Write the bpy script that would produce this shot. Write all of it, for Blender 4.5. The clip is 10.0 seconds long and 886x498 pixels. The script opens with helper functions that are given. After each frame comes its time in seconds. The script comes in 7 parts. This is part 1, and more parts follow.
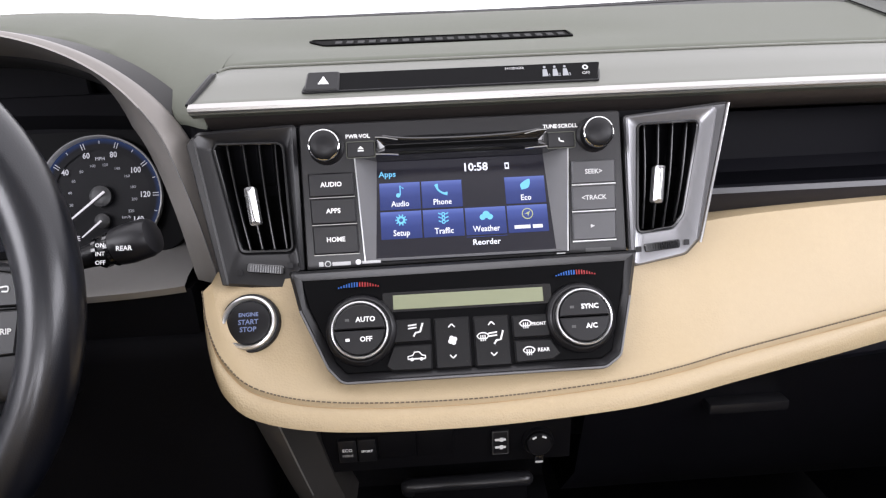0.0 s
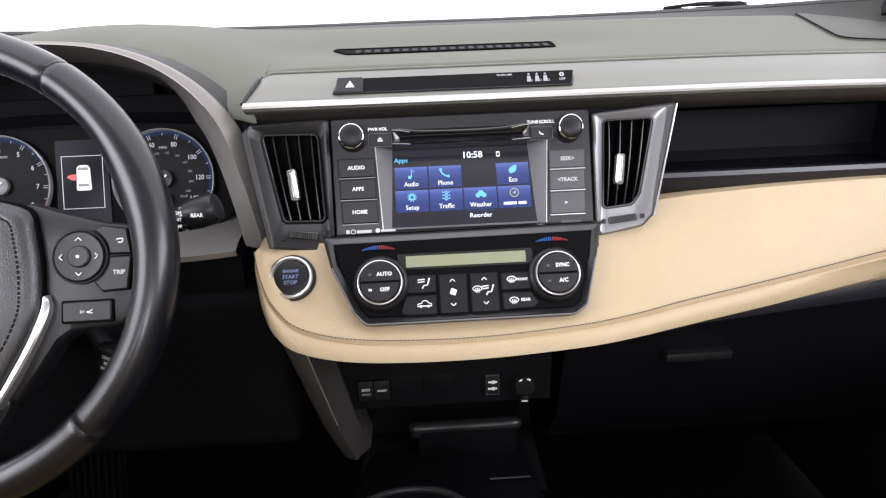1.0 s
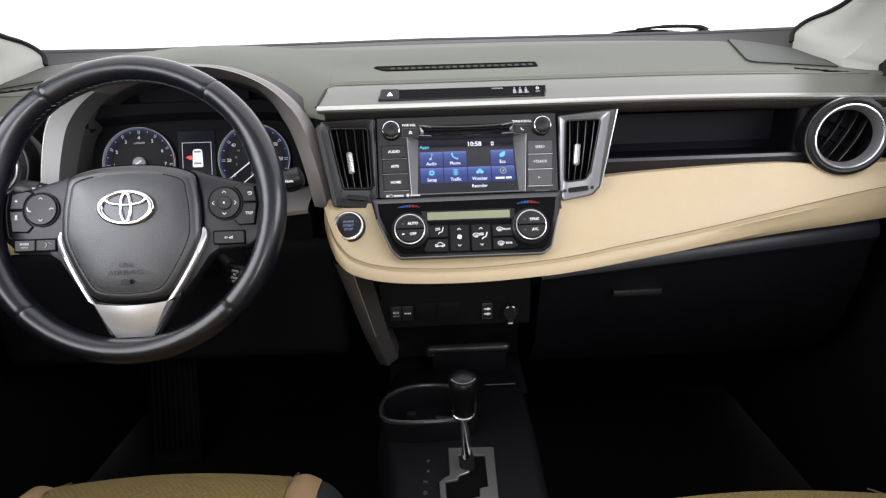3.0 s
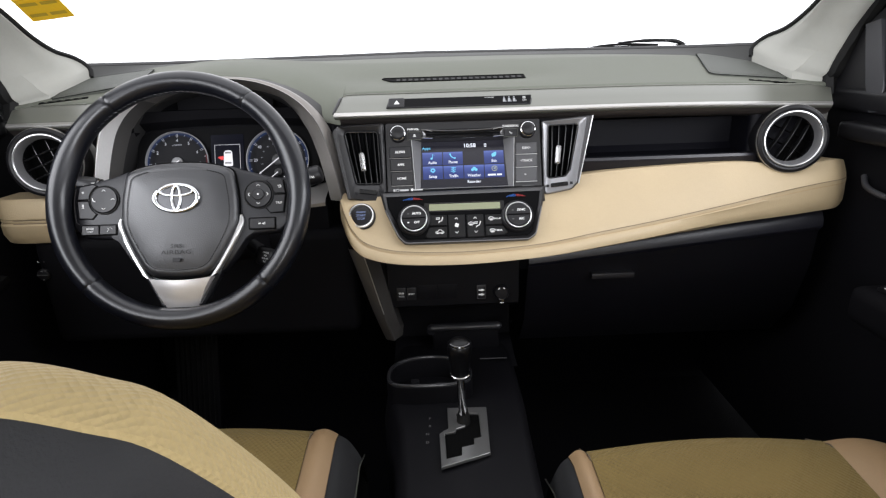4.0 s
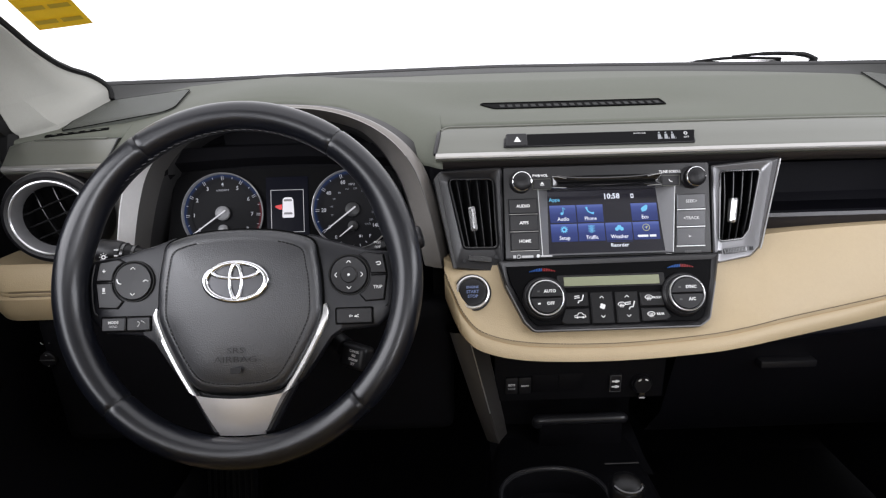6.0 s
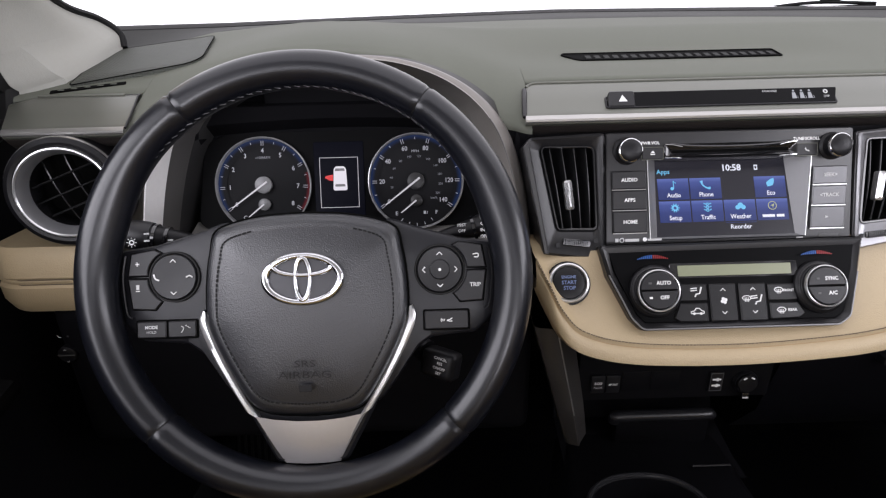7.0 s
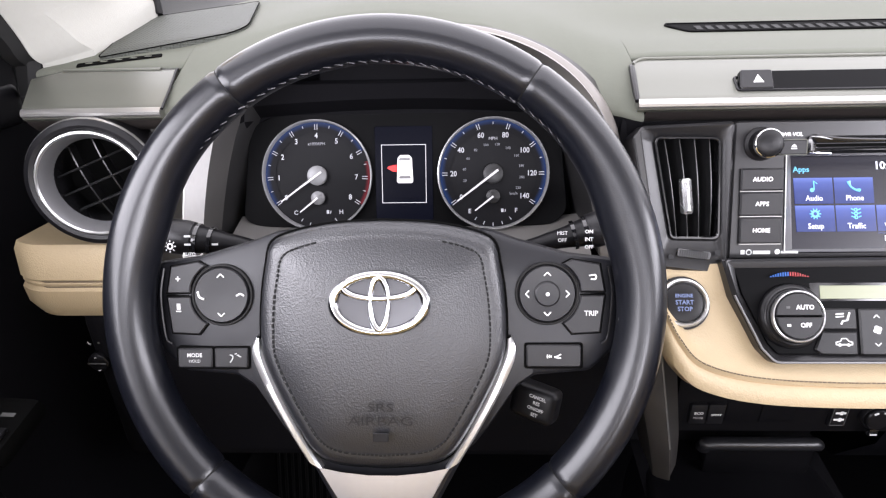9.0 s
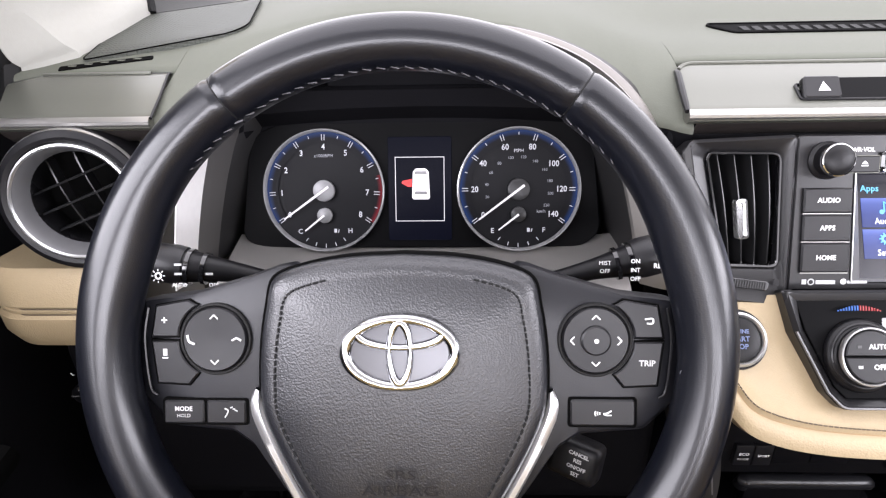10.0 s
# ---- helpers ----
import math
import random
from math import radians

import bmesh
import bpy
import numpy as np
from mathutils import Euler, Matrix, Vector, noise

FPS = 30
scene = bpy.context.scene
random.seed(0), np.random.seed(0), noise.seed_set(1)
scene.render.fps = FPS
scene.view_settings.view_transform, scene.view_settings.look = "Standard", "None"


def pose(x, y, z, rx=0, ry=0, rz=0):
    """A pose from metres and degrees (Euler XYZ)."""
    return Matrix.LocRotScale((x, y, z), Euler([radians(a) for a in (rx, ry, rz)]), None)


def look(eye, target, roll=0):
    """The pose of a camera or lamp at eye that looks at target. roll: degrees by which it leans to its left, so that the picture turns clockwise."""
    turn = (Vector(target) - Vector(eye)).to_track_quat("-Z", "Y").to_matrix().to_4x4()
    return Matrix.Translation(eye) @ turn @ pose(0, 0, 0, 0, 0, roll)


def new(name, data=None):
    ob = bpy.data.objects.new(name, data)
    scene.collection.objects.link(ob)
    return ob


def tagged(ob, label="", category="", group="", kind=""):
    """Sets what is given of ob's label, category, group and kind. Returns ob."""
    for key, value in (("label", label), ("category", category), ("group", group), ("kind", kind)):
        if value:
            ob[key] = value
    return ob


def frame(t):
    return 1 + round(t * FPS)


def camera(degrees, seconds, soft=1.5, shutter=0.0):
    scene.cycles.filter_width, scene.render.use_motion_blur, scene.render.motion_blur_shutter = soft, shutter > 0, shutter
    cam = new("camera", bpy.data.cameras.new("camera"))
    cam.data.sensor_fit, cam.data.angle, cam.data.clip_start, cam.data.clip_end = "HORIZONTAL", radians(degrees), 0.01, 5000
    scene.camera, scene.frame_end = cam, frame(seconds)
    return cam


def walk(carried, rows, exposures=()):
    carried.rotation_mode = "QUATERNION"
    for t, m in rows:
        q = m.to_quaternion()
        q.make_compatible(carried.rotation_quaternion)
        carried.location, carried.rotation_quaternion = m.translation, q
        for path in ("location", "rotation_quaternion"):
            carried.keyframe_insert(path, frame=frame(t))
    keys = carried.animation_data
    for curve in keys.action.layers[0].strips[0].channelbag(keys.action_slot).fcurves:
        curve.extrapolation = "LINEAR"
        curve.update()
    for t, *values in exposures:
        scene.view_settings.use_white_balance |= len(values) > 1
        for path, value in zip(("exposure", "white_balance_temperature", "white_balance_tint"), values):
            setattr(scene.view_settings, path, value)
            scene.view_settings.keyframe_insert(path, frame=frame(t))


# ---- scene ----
cam = camera(77.0, 10.0, soft=1.25)
EXPOSURE = 0.0
PATH = [
    (0, (-0.032, -0.435, 0.829), (0.04, 1.442, 0.142), -2.4),
    (0.5, (-0.041, -0.486, 0.833), (0.016, 1.39, 0.142), -2.3),
    (1, (-0.039, -0.545, 0.84), (0.029, 1.331, 0.151), -2.2),
    (1.5, (-0.049, -0.606, 0.846), (0.021, 1.271, 0.159), -2.0),
    (2, (-0.049, -0.671, 0.852), (0.014, 1.206, 0.164), -1.8),
    (2.5, (-0.057, -0.744, 0.863), (-0.001, 1.136, 0.185), -1.9),
    (2.7, (-0.05, -0.764, 0.867), (-0.015, 1.112, 0.176), -1.8),
    (3.8, (-0.056, -0.897, 0.878), (-0.012, 0.987, 0.208), -1.7),
    (4, (-0.054, -0.92, 0.883), (-0.016, 0.965, 0.216), -1.8),
    (4.5, (-0.055, -0.899, 0.887), (-0.018, 0.987, 0.222), -1.7),
    (5, (-0.099, -0.825, 0.882), (-0.055, 1.065, 0.23), -1.6),
    (5.5, (-0.152, -0.748, 0.896), (-0.124, 1.145, 0.249), -1.6),
    (5.7, (-0.174, -0.713, 0.903), (-0.154, 1.181, 0.262), -1.6),
    (6.8, (-0.286, -0.572, 0.907), (-0.262, 1.278, 0.146), -1.4),
    (7, (-0.299, -0.552, 0.898), (-0.281, 1.28, 0.098), -1.4),
    (7.5, (-0.324, -0.531, 0.897), (-0.346, 1.281, 0.049), -1.4),
    (8, (-0.337, -0.519, 0.9), (-0.391, 1.283, 0.034), -1.4),
    (8.5, (-0.344, -0.49, 0.894), (-0.411, 1.309, 0.023), -1.4),
    (9, (-0.353, -0.458, 0.888), (-0.425, 1.339, 0.013), -1.4),
    (9.5, (-0.366, -0.433, 0.889), (-0.443, 1.365, 0.015), -1.3),
    (10, (-0.371, -0.401, 0.885), (-0.45, 1.394, 0.007), -1.3),
]
walk(cam, [(t, look(eye, target, roll)) for t, eye, target, roll in PATH], exposures=[(t, EXPOSURE + stops, 6500, tint) for t, stops, tint in (
    (0.0, 0.22, 18), (1.0, 0.29, 18), (1.5, 0.27, 17), (2.5, 0.18, 15), (4.5, 0.05, 13), (5.7, -0.12, 14), (6.8, -0.33, 18), (7.0, -0.28, 19), (7.5, 0.30, 20), (8.0, 0.62, 20), (8.5, 0.80, 20), (9.0, 0.87, 20), (10.0, 0.87, 20))])

# ---- world and light ----
world = bpy.data.worlds.new("world")
world.use_nodes = True
scene.world = world
bg = world.node_tree.nodes["Background"]
bg.inputs["Color"].default_value = (0.95, 0.975, 1.0, 1)
bg.inputs["Strength"].default_value = 2.2

XC = -0.055          # middle of the cabin


def window_light(name, eye, target, width, height, watts):
    """Daylight of the white studio coming in through a window opening."""
    lamp = bpy.data.lights.new(name, "AREA")
    lamp.shape, lamp.size, lamp.size_y, lamp.energy = "RECTANGLE", width, height, watts
    lamp.color = (0.92, 0.96, 1.0)
    ob = new(name, lamp)
    ob.matrix_basis = look(eye, target)
    return ob


window_light("rear_window_light", (XC, -2.24, 0.98), (XC, 0.0, 0.90), 1.30, 0.38, 21.0)
window_light("driver_window_light", (XC - 0.80, -0.62, 1.0), (XC, -0.5, 0.75), 0.85, 0.30, 5.0)
window_light("passenger_window_light", (XC + 0.80, -0.62, 1.0), (XC, -0.5, 0.75), 0.85, 0.30, 6.0)


# ---- materials ----
def mat(name, color, rough=0.5, metal=0.0, grain=0.0, grain_size=0.001, bump=0.0, vary=0.08, rough_vary=0.1, coat=0.0, spec=0.5, sheen=0.0, pattern="noise", tilt=0.0):
    m = bpy.data.materials.new(name)
    m.use_nodes = True
    nt = m.node_tree
    b = nt.nodes["Principled BSDF"]
    b.inputs["Roughness"].default_value = rough
    b.inputs["Metallic"].default_value = metal
    b.inputs["Coat Weight"].default_value = coat
    b.inputs["Coat Roughness"].default_value = 0.08
    b.inputs["Specular IOR Level"].default_value = spec
    b.inputs["Sheen Weight"].default_value = sheen
    co = nt.nodes.new("ShaderNodeTexCoord")
    n1 = nt.nodes.new("ShaderNodeTexNoise")
    n1.inputs["Scale"].default_value = 9.0
    n1.inputs["Detail"].default_value = 4
    nt.links.new(co.outputs["Object"], n1.inputs["Vector"])
    n2 = nt.nodes.new("ShaderNodeTexNoise")
    n2.inputs["Scale"].default_value = 220.0
    n2.inputs["Detail"].default_value = 2
    nt.links.new(co.outputs["Object"], n2.inputs["Vector"])
    mixn = nt.nodes.new("ShaderNodeMath")
    mixn.operation = "MULTIPLY_ADD"
    nt.links.new(n2.outputs["Fac"], mixn.inputs[0])
    mixn.inputs[1].default_value = 0.4
    nt.links.new(n1.outputs["Fac"], mixn.inputs[2])
    ramp = nt.nodes.new("ShaderNodeValToRGB")
    ramp.color_ramp.elements[0].position = 0.35
    ramp.color_ramp.elements[1].position = 1.05 if vary < 0.3 else 0.9
    ramp.color_ramp.elements[0].color = [c * (1 - vary) for c in color] + [1]
    ramp.color_ramp.elements[1].color = [min(1, c * (1 + vary)) for c in color] + [1]
    nt.links.new(mixn.outputs[0], ramp.inputs["Fac"])
    nt.links.new(ramp.outputs["Color"], b.inputs["Base Color"])
    rr = nt.nodes.new("ShaderNodeMapRange")
    rr.inputs["To Min"].default_value = max(0.02, rough - rough_vary * rough)
    rr.inputs["To Max"].default_value = min(1, rough + rough_vary * rough)
    nt.links.new(n1.outputs["Fac"], rr.inputs["Value"])
    nt.links.new(rr.outputs[0], b.inputs["Roughness"])
    if bump:
        bn = nt.nodes.new("ShaderNodeBump")
        bn.inputs["Strength"].default_value = bump
        bn.inputs["Distance"].default_value = grain_size * 0.5
        if pattern == "leather":
            v = nt.nodes.new("ShaderNodeTexVoronoi")
            v.inputs["Scale"].default_value = 1 / grain_size
            nt.links.new(co.outputs["Object"], v.inputs["Vector"])
            nt.links.new(v.outputs["Distance"], bn.inputs["Height"])
        elif pattern == "dots":
            mp = nt.nodes.new("ShaderNodeMapping")
            mp.inputs["Scale"].default_value = (1 / grain_size, 1 / grain_size, 1 / grain_size)
            mp.inputs["Rotation"].default_value = (tilt, 0.0, 0.785)
            nt.links.new(co.outputs["Object"], mp.inputs["Vector"])
            v = nt.nodes.new("ShaderNodeTexVoronoi")
            v.inputs["Randomness"].default_value = 0.15
            v.inputs["Scale"].default_value = 1.0
            nt.links.new(mp.outputs[0], v.inputs["Vector"])
            nt.links.new(v.outputs["Distance"], bn.inputs["Height"])
        else:
            v = nt.nodes.new("ShaderNodeTexNoise")
            v.inputs["Scale"].default_value = 1 / grain_size
            v.inputs["Detail"].default_value = 3
            nt.links.new(co.outputs["Object"], v.inputs["Vector"])
            nt.links.new(v.outputs["Fac"], bn.inputs["Height"])
        nt.links.new(bn.outputs[0], b.inputs["Normal"])
    return m


def glow(name, color, strength):
    m = bpy.data.materials.new(name)
    m.use_nodes = True
    b = m.node_tree.nodes["Principled BSDF"]
    b.inputs["Base Color"].default_value = (*[c * 0.2 for c in color], 1)
    b.inputs["Emission Color"].default_value = (*color, 1)
    b.inputs["Emission Strength"].default_value = strength
    b.inputs["Roughness"].default_value = 0.25
    return m


DASH = mat("dash_soft_plastic", (0.112, 0.118, 0.096), 0.68, spec=0.25, bump=0.25, grain_size=0.0012, vary=0.06)
DASH_DARK = mat("dash_dark_plastic", (0.05, 0.05, 0.052), 0.5, bump=0.2, grain_size=0.0012)
SATIN = mat("satin_silver_paint", (0.118, 0.121, 0.102), 0.33, metal=0.4, vary=0.04, bump=0.05, grain_size=0.0004)
SILVER = mat("bright_silver_paint", (0.62, 0.62, 0.62), 0.28, metal=0.85, vary=0.03)
BADGE = mat("badge_chrome", (0.66, 0.66, 0.68), 0.10, metal=1.0, vary=0.03)
BADGEPLATE = mat("badge_plate_grey", (0.07, 0.07, 0.075), 0.25, metal=0.5, vary=0.05)
# darker tone of the hood paint, where the reflected light fades
HOODDIM = mat("hood_dim_tone", (0.10, 0.096, 0.093), 0.42, metal=0.25, vary=0.06, bump=0.05, grain_size=0.0005)
CHROME = mat("chrome", (0.85, 0.85, 0.86), 0.08, metal=1.0, vary=0.02)
BLACK = mat("black_plastic", (0.0055, 0.0053, 0.0064), 0.42, spec=0.28, bump=0.12, grain_size=0.0009, vary=0.2)
BLACK_MATTE = mat("black_matte_plastic", (0.0028, 0.0027, 0.0037), 0.75, spec=0.1, bump=0.2, grain_size=0.001, vary=0.2)
GLOSS = mat("piano_black", (0.008, 0.008, 0.009), 0.08, coat=0.6, vary=0.1)
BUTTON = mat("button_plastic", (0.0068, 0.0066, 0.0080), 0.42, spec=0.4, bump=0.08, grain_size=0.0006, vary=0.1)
LEATHER = mat("black_leather", (0.0034, 0.0039, 0.0064), 0.31, spec=0.40, bump=0.12, grain_size=0.0009, vary=0.08, pattern="leather")
PADLEATHER = mat("airbag_leather", (0.0088, 0.0093, 0.0122), 0.36, spec=0.72, bump=0.34, grain_size=0.0011, vary=0.12, pattern="leather")
TAN = mat("tan_leather", (0.385, 0.300, 0.182), 0.5, bump=0.25, grain_size=0.0016, vary=0.05, pattern="leather")
TANSEAT = mat("tan_seat_leather", (0.25, 0.162, 0.085), 0.5, bump=0.3, grain_size=0.0018, vary=0.07, pattern="leather")
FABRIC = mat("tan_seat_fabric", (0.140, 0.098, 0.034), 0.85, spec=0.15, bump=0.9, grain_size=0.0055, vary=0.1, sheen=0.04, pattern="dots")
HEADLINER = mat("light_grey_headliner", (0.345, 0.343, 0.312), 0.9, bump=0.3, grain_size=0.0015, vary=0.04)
CARPET = mat("black_carpet", (0.0022, 0.0022, 0.0030), 0.95, spec=0.1, bump=0.6, grain_size=0.003, vary=0.3)
WELT = mat("tan_seam", (0.36, 0.245, 0.125), 0.7)
THREAD = mat("dark_thread", (0.10, 0.075, 0.05), 0.7)
GREYTHREAD = mat("grey_thread", (0.10, 0.10, 0.108), 0.7)
WHITE = mat("white_print", (0.75, 0.75, 0.75), 0.5, vary=0.02)
DIMPRINT = mat("dim_print", (0.5, 0.5, 0.5), 0.5, vary=0.02)
LCDGREEN = mat("lcd_green_grey", (0.21, 0.225, 0.145), 0.25, vary=0.03)
YELLOW = mat("yellow_paper", (0.85, 0.52, 0.012), 0.6, vary=0.05)
RUBBER = mat("black_rubber", (0.005, 0.005, 0.005), 0.6, spec=0.25)


FLOORM = mat("added_floor", (0.16, 0.16, 0.16), 0.6, vary=0.1)
SHELFM = mat("dark_shelf_plastic", (0.006, 0.006, 0.010), 0.38, bump=0.12, grain_size=0.0009, vary=0.15)
GLOVE = mat("black_glovebox_plastic", (0.0030, 0.0029, 0.0042), 0.45, spec=0.22, bump=0.2, grain_size=0.001, vary=0.2)
SMOKED = mat("smoked_window", (0.004, 0.004, 0.0045), 0.25, spec=0.08)
VOID = mat("black_void", (0.0015, 0.0015, 0.0015), 0.8, spec=0.05)
GRILLE = mat("perforated_plastic", (0.044, 0.048, 0.039), 0.6, bump=0.9, grain_size=0.0025, vary=0.06, pattern="dots", tilt=0.21)
SURROUND = mat("satin_grey_paint", (0.30, 0.288, 0.276), 0.32, metal=0.55, vary=0.05, bump=0.05, grain_size=0.0005)
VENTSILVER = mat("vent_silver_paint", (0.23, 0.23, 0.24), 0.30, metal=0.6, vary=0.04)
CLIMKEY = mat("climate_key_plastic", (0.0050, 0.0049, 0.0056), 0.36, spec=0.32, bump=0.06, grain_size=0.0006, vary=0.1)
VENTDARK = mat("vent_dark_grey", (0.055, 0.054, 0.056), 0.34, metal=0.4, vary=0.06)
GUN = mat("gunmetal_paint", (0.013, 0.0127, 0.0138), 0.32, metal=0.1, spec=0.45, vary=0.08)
VANE = mat("vane_plastic", (0.008, 0.008, 0.0085), 0.30, vary=0.15)
RADIOBLACK = mat("radio_dark_plastic", (0.011, 0.0106, 0.0118), 0.30, metal=0.0, vary=0.1, bump=0.06, grain_size=0.0006)
BEZEL = mat("screen_bezel_paint", (0.15, 0.15, 0.155), 0.34, metal=0.3, vary=0.05)
# right radio keys, their reflection put into a greyer colour
KEYLIT = mat("key_lit_grey", (0.078, 0.078, 0.082), 0.28, metal=0.4, vary=0.06)
POCKET = mat("pocket_black_plastic", (0.0028, 0.0028, 0.0046), 0.5, spec=0.12, bump=0.2, grain_size=0.001, vary=0.15)
MIRRORTRIM = mat("grey_mirror_trim", (0.030, 0.030, 0.034), 0.45, bump=0.1, grain_size=0.0009, vary=0.1)
BLUEP = mat("blue_print", (0.02, 0.10, 0.36), 0.4)
REDP = mat("red_print", (0.30, 0.022, 0.025), 0.4)
GAUGE = mat("gauge_face", (0.0045, 0.0045, 0.0058), 0.55, spec=0.15, vary=0.1)
HUBM = mat("hub_grey", (0.20, 0.20, 0.205), 0.4, metal=0.3)
HUBDARK = mat("hub_dark", (0.012, 0.012, 0.013), 0.4)
GAUGERING = mat("gauge_ring_chrome", (0.42, 0.42, 0.43), 0.22, metal=0.45, vary=0.05)
GLOSSDARK = mat("cluster_black", (0.0016, 0.0016, 0.002), 0.5, spec=0.06, vary=0.1)
SPOKE = mat("spoke_plastic", (0.0092, 0.0094, 0.0120), 0.40, spec=0.42, bump=0.12, grain_size=0.0008, vary=0.1)
SPOKESILVER = mat("brushed_silver", (0.62, 0.60, 0.60), 0.32, metal=0.62, vary=0.05)
# cup rim and tray lip: highlight put into a paler black
CUPM = mat("lit_rim_plastic", (0.015, 0.015, 0.017), 0.30, vary=0.1)
GATE = mat("gate_silver", (0.15, 0.15, 0.148), 0.35, metal=0.7, vary=0.08)
BLACKCLOTH = mat("black_cloth", (0.006, 0.006, 0.007), 0.8, bump=0.5, grain_size=0.0015, vary=0.15)
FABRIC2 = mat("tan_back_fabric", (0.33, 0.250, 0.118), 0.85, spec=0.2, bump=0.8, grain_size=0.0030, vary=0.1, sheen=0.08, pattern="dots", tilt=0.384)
OCHRE = mat("ochre_print", (0.45, 0.30, 0.02), 0.6)
SCREEN = glow("screen_black", (0.02, 0.02, 0.03), 0.6)
SCREENB = glow("display_black", (0.006, 0.007, 0.016), 0.3)
SCREENB.node_tree.nodes["Principled BSDF"].inputs["Specular IOR Level"].default_value = 0.08
TXT = glow("lit_white", (0.85, 0.9, 1.0), 0.9)
TXTDIM = glow("lit_grey", (0.85, 0.88, 0.95), 0.17)
ICON = glow("lit_cyan", (0.18, 0.62, 0.95), 0.8)
ICONGREEN = glow("lit_olive", (0.55, 0.6, 0.3), 0.7)
GAUGETXT = glow("gauge_white", (0.8, 0.82, 0.9), 0.36)
DIMGLOW = glow("gauge_dim", (0.6, 0.62, 0.7), 0.25)
WHITEGLOW = glow("needle_white", (0.95, 0.95, 1.0), 0.5)
CARGLOW = glow("car_white", (0.9, 0.9, 0.95), 0.8)
REDGLOW = glow("red_lit", (0.9, 0.05, 0.05), 0.7)


def radial_glow(name, color, strength, r0, r1):
    """Light that fades from radius r1 inwards to r0 round the object's own axis."""
    m = glow(name, color, strength)
    nt = m.node_tree
    tc, ln, mr = nt.nodes.new("ShaderNodeTexCoord"), nt.nodes.new("ShaderNodeVectorMath"), nt.nodes.new("ShaderNodeMapRange")
    ln.operation = "LENGTH"
    mr.inputs["From Min"].default_value, mr.inputs["From Max"].default_value = r0, r1
    mr.inputs["To Max"].default_value = strength
    nt.links.new(tc.outputs["Object"], ln.inputs[0])
    nt.links.new(ln.outputs["Value"], mr.inputs["Value"])
    nt.links.new(mr.outputs[0], nt.nodes["Principled BSDF"].inputs["Emission Strength"])
    nt.nodes["Principled BSDF"].inputs["Base Color"].default_value = (0.006, 0.006, 0.0075, 1)
    nt.nodes["Principled BSDF"].inputs["Roughness"].default_value = 0.5
    nt.nodes["Principled BSDF"].inputs["Specular IOR Level"].default_value = 0.1
    return m


BLUEGLOW = radial_glow("blue_lit", (0.04, 0.16, 0.62), 0.13, 0.0478, 0.0530)
REDBAND = radial_glow("red_scale", (0.55, 0.03, 0.05), 0.22, 0.0490, 0.0530)
BLUEWHITE = glow("blue_white_print", (0.36, 0.46, 0.8), 0.30)


def tile_material():
    m = glow("tile_blue", (0.05, 0.1, 0.4), 0.8)
    nt = m.node_tree
    b = nt.nodes["Principled BSDF"]
    tc, sp, rp = nt.nodes.new("ShaderNodeTexCoord"), nt.nodes.new("ShaderNodeSeparateXYZ"), nt.nodes.new("ShaderNodeValToRGB")
    nt.links.new(tc.outputs["Generated"], sp.inputs[0])
    nt.links.new(sp.outputs["Y"], rp.inputs["Fac"])
    rp.color_ramp.elements[0].color = (0.010, 0.014, 0.06, 1)
    rp.color_ramp.elements[1].color = (0.16, 0.22, 0.60, 1)
    e = rp.color_ramp.elements.new(0.45)
    e.color = (0.022, 0.035, 0.16, 1)
    nt.links.new(rp.outputs["Color"], b.inputs["Emission Color"])
    return m


TILE = tile_material()


# ---- mesh helpers ----
def part(name, bm, material, parent=None, label="", at=None, smooth=True):
    me = bpy.data.meshes.new(name)
    bmesh.ops.recalc_face_normals(bm, faces=bm.faces)
    bm.to_mesh(me)
    bm.free()
    me.materials.append(material)
    if smooth:
        me.shade_smooth()
        me.set_sharp_from_angle(angle=radians(38))
    ob = new(name, me)
    if parent:
        ob.parent = parent
    if at is not None:
        ob.matrix_basis = at
    if label:
        ob["label"] = label
    return ob


def thing(name, m, label, category, kind="", group=""):
    ob = new(name)
    ob.empty_display_size = 0.02
    ob.matrix_basis = m
    return tagged(ob, label, category, group, kind)


def rounded(pts, r, n=5):
    """Outline with rounded corners; r is one radius or one per corner."""
    out, k = [], len(pts)
    for i, p in enumerate(pts):
        p = Vector(p)
        a, b = Vector(pts[i - 1]) - p, Vector(pts[(i + 1) % k]) - p
        rad = r[i] if isinstance(r, (list, tuple)) else r
        if rad <= 0:
            out.append(p)
            continue
        half = a.angle(b) / 2
        d = min(rad / math.tan(half), a.length * 0.49, b.length * 0.49)
        s, e = p + a.normalized() * d, p + b.normalized() * d
        for j in range(n + 1):
            t = j / n
            out.append(s * (1 - t) ** 2 + p * 2 * t * (1 - t) + e * t ** 2)
    return out


def ellipse(rx, ry, n=48, cx=0.0, cy=0.0):
    return [Vector((cx + rx * math.cos(2 * math.pi * i / n), cy + ry * math.sin(2 * math.pi * i / n))) for i in range(n)]


def rect(x0, y0, x1, y1):
    return [(x0, y0), (x1, y0), (x1, y1), (x0, y1)]


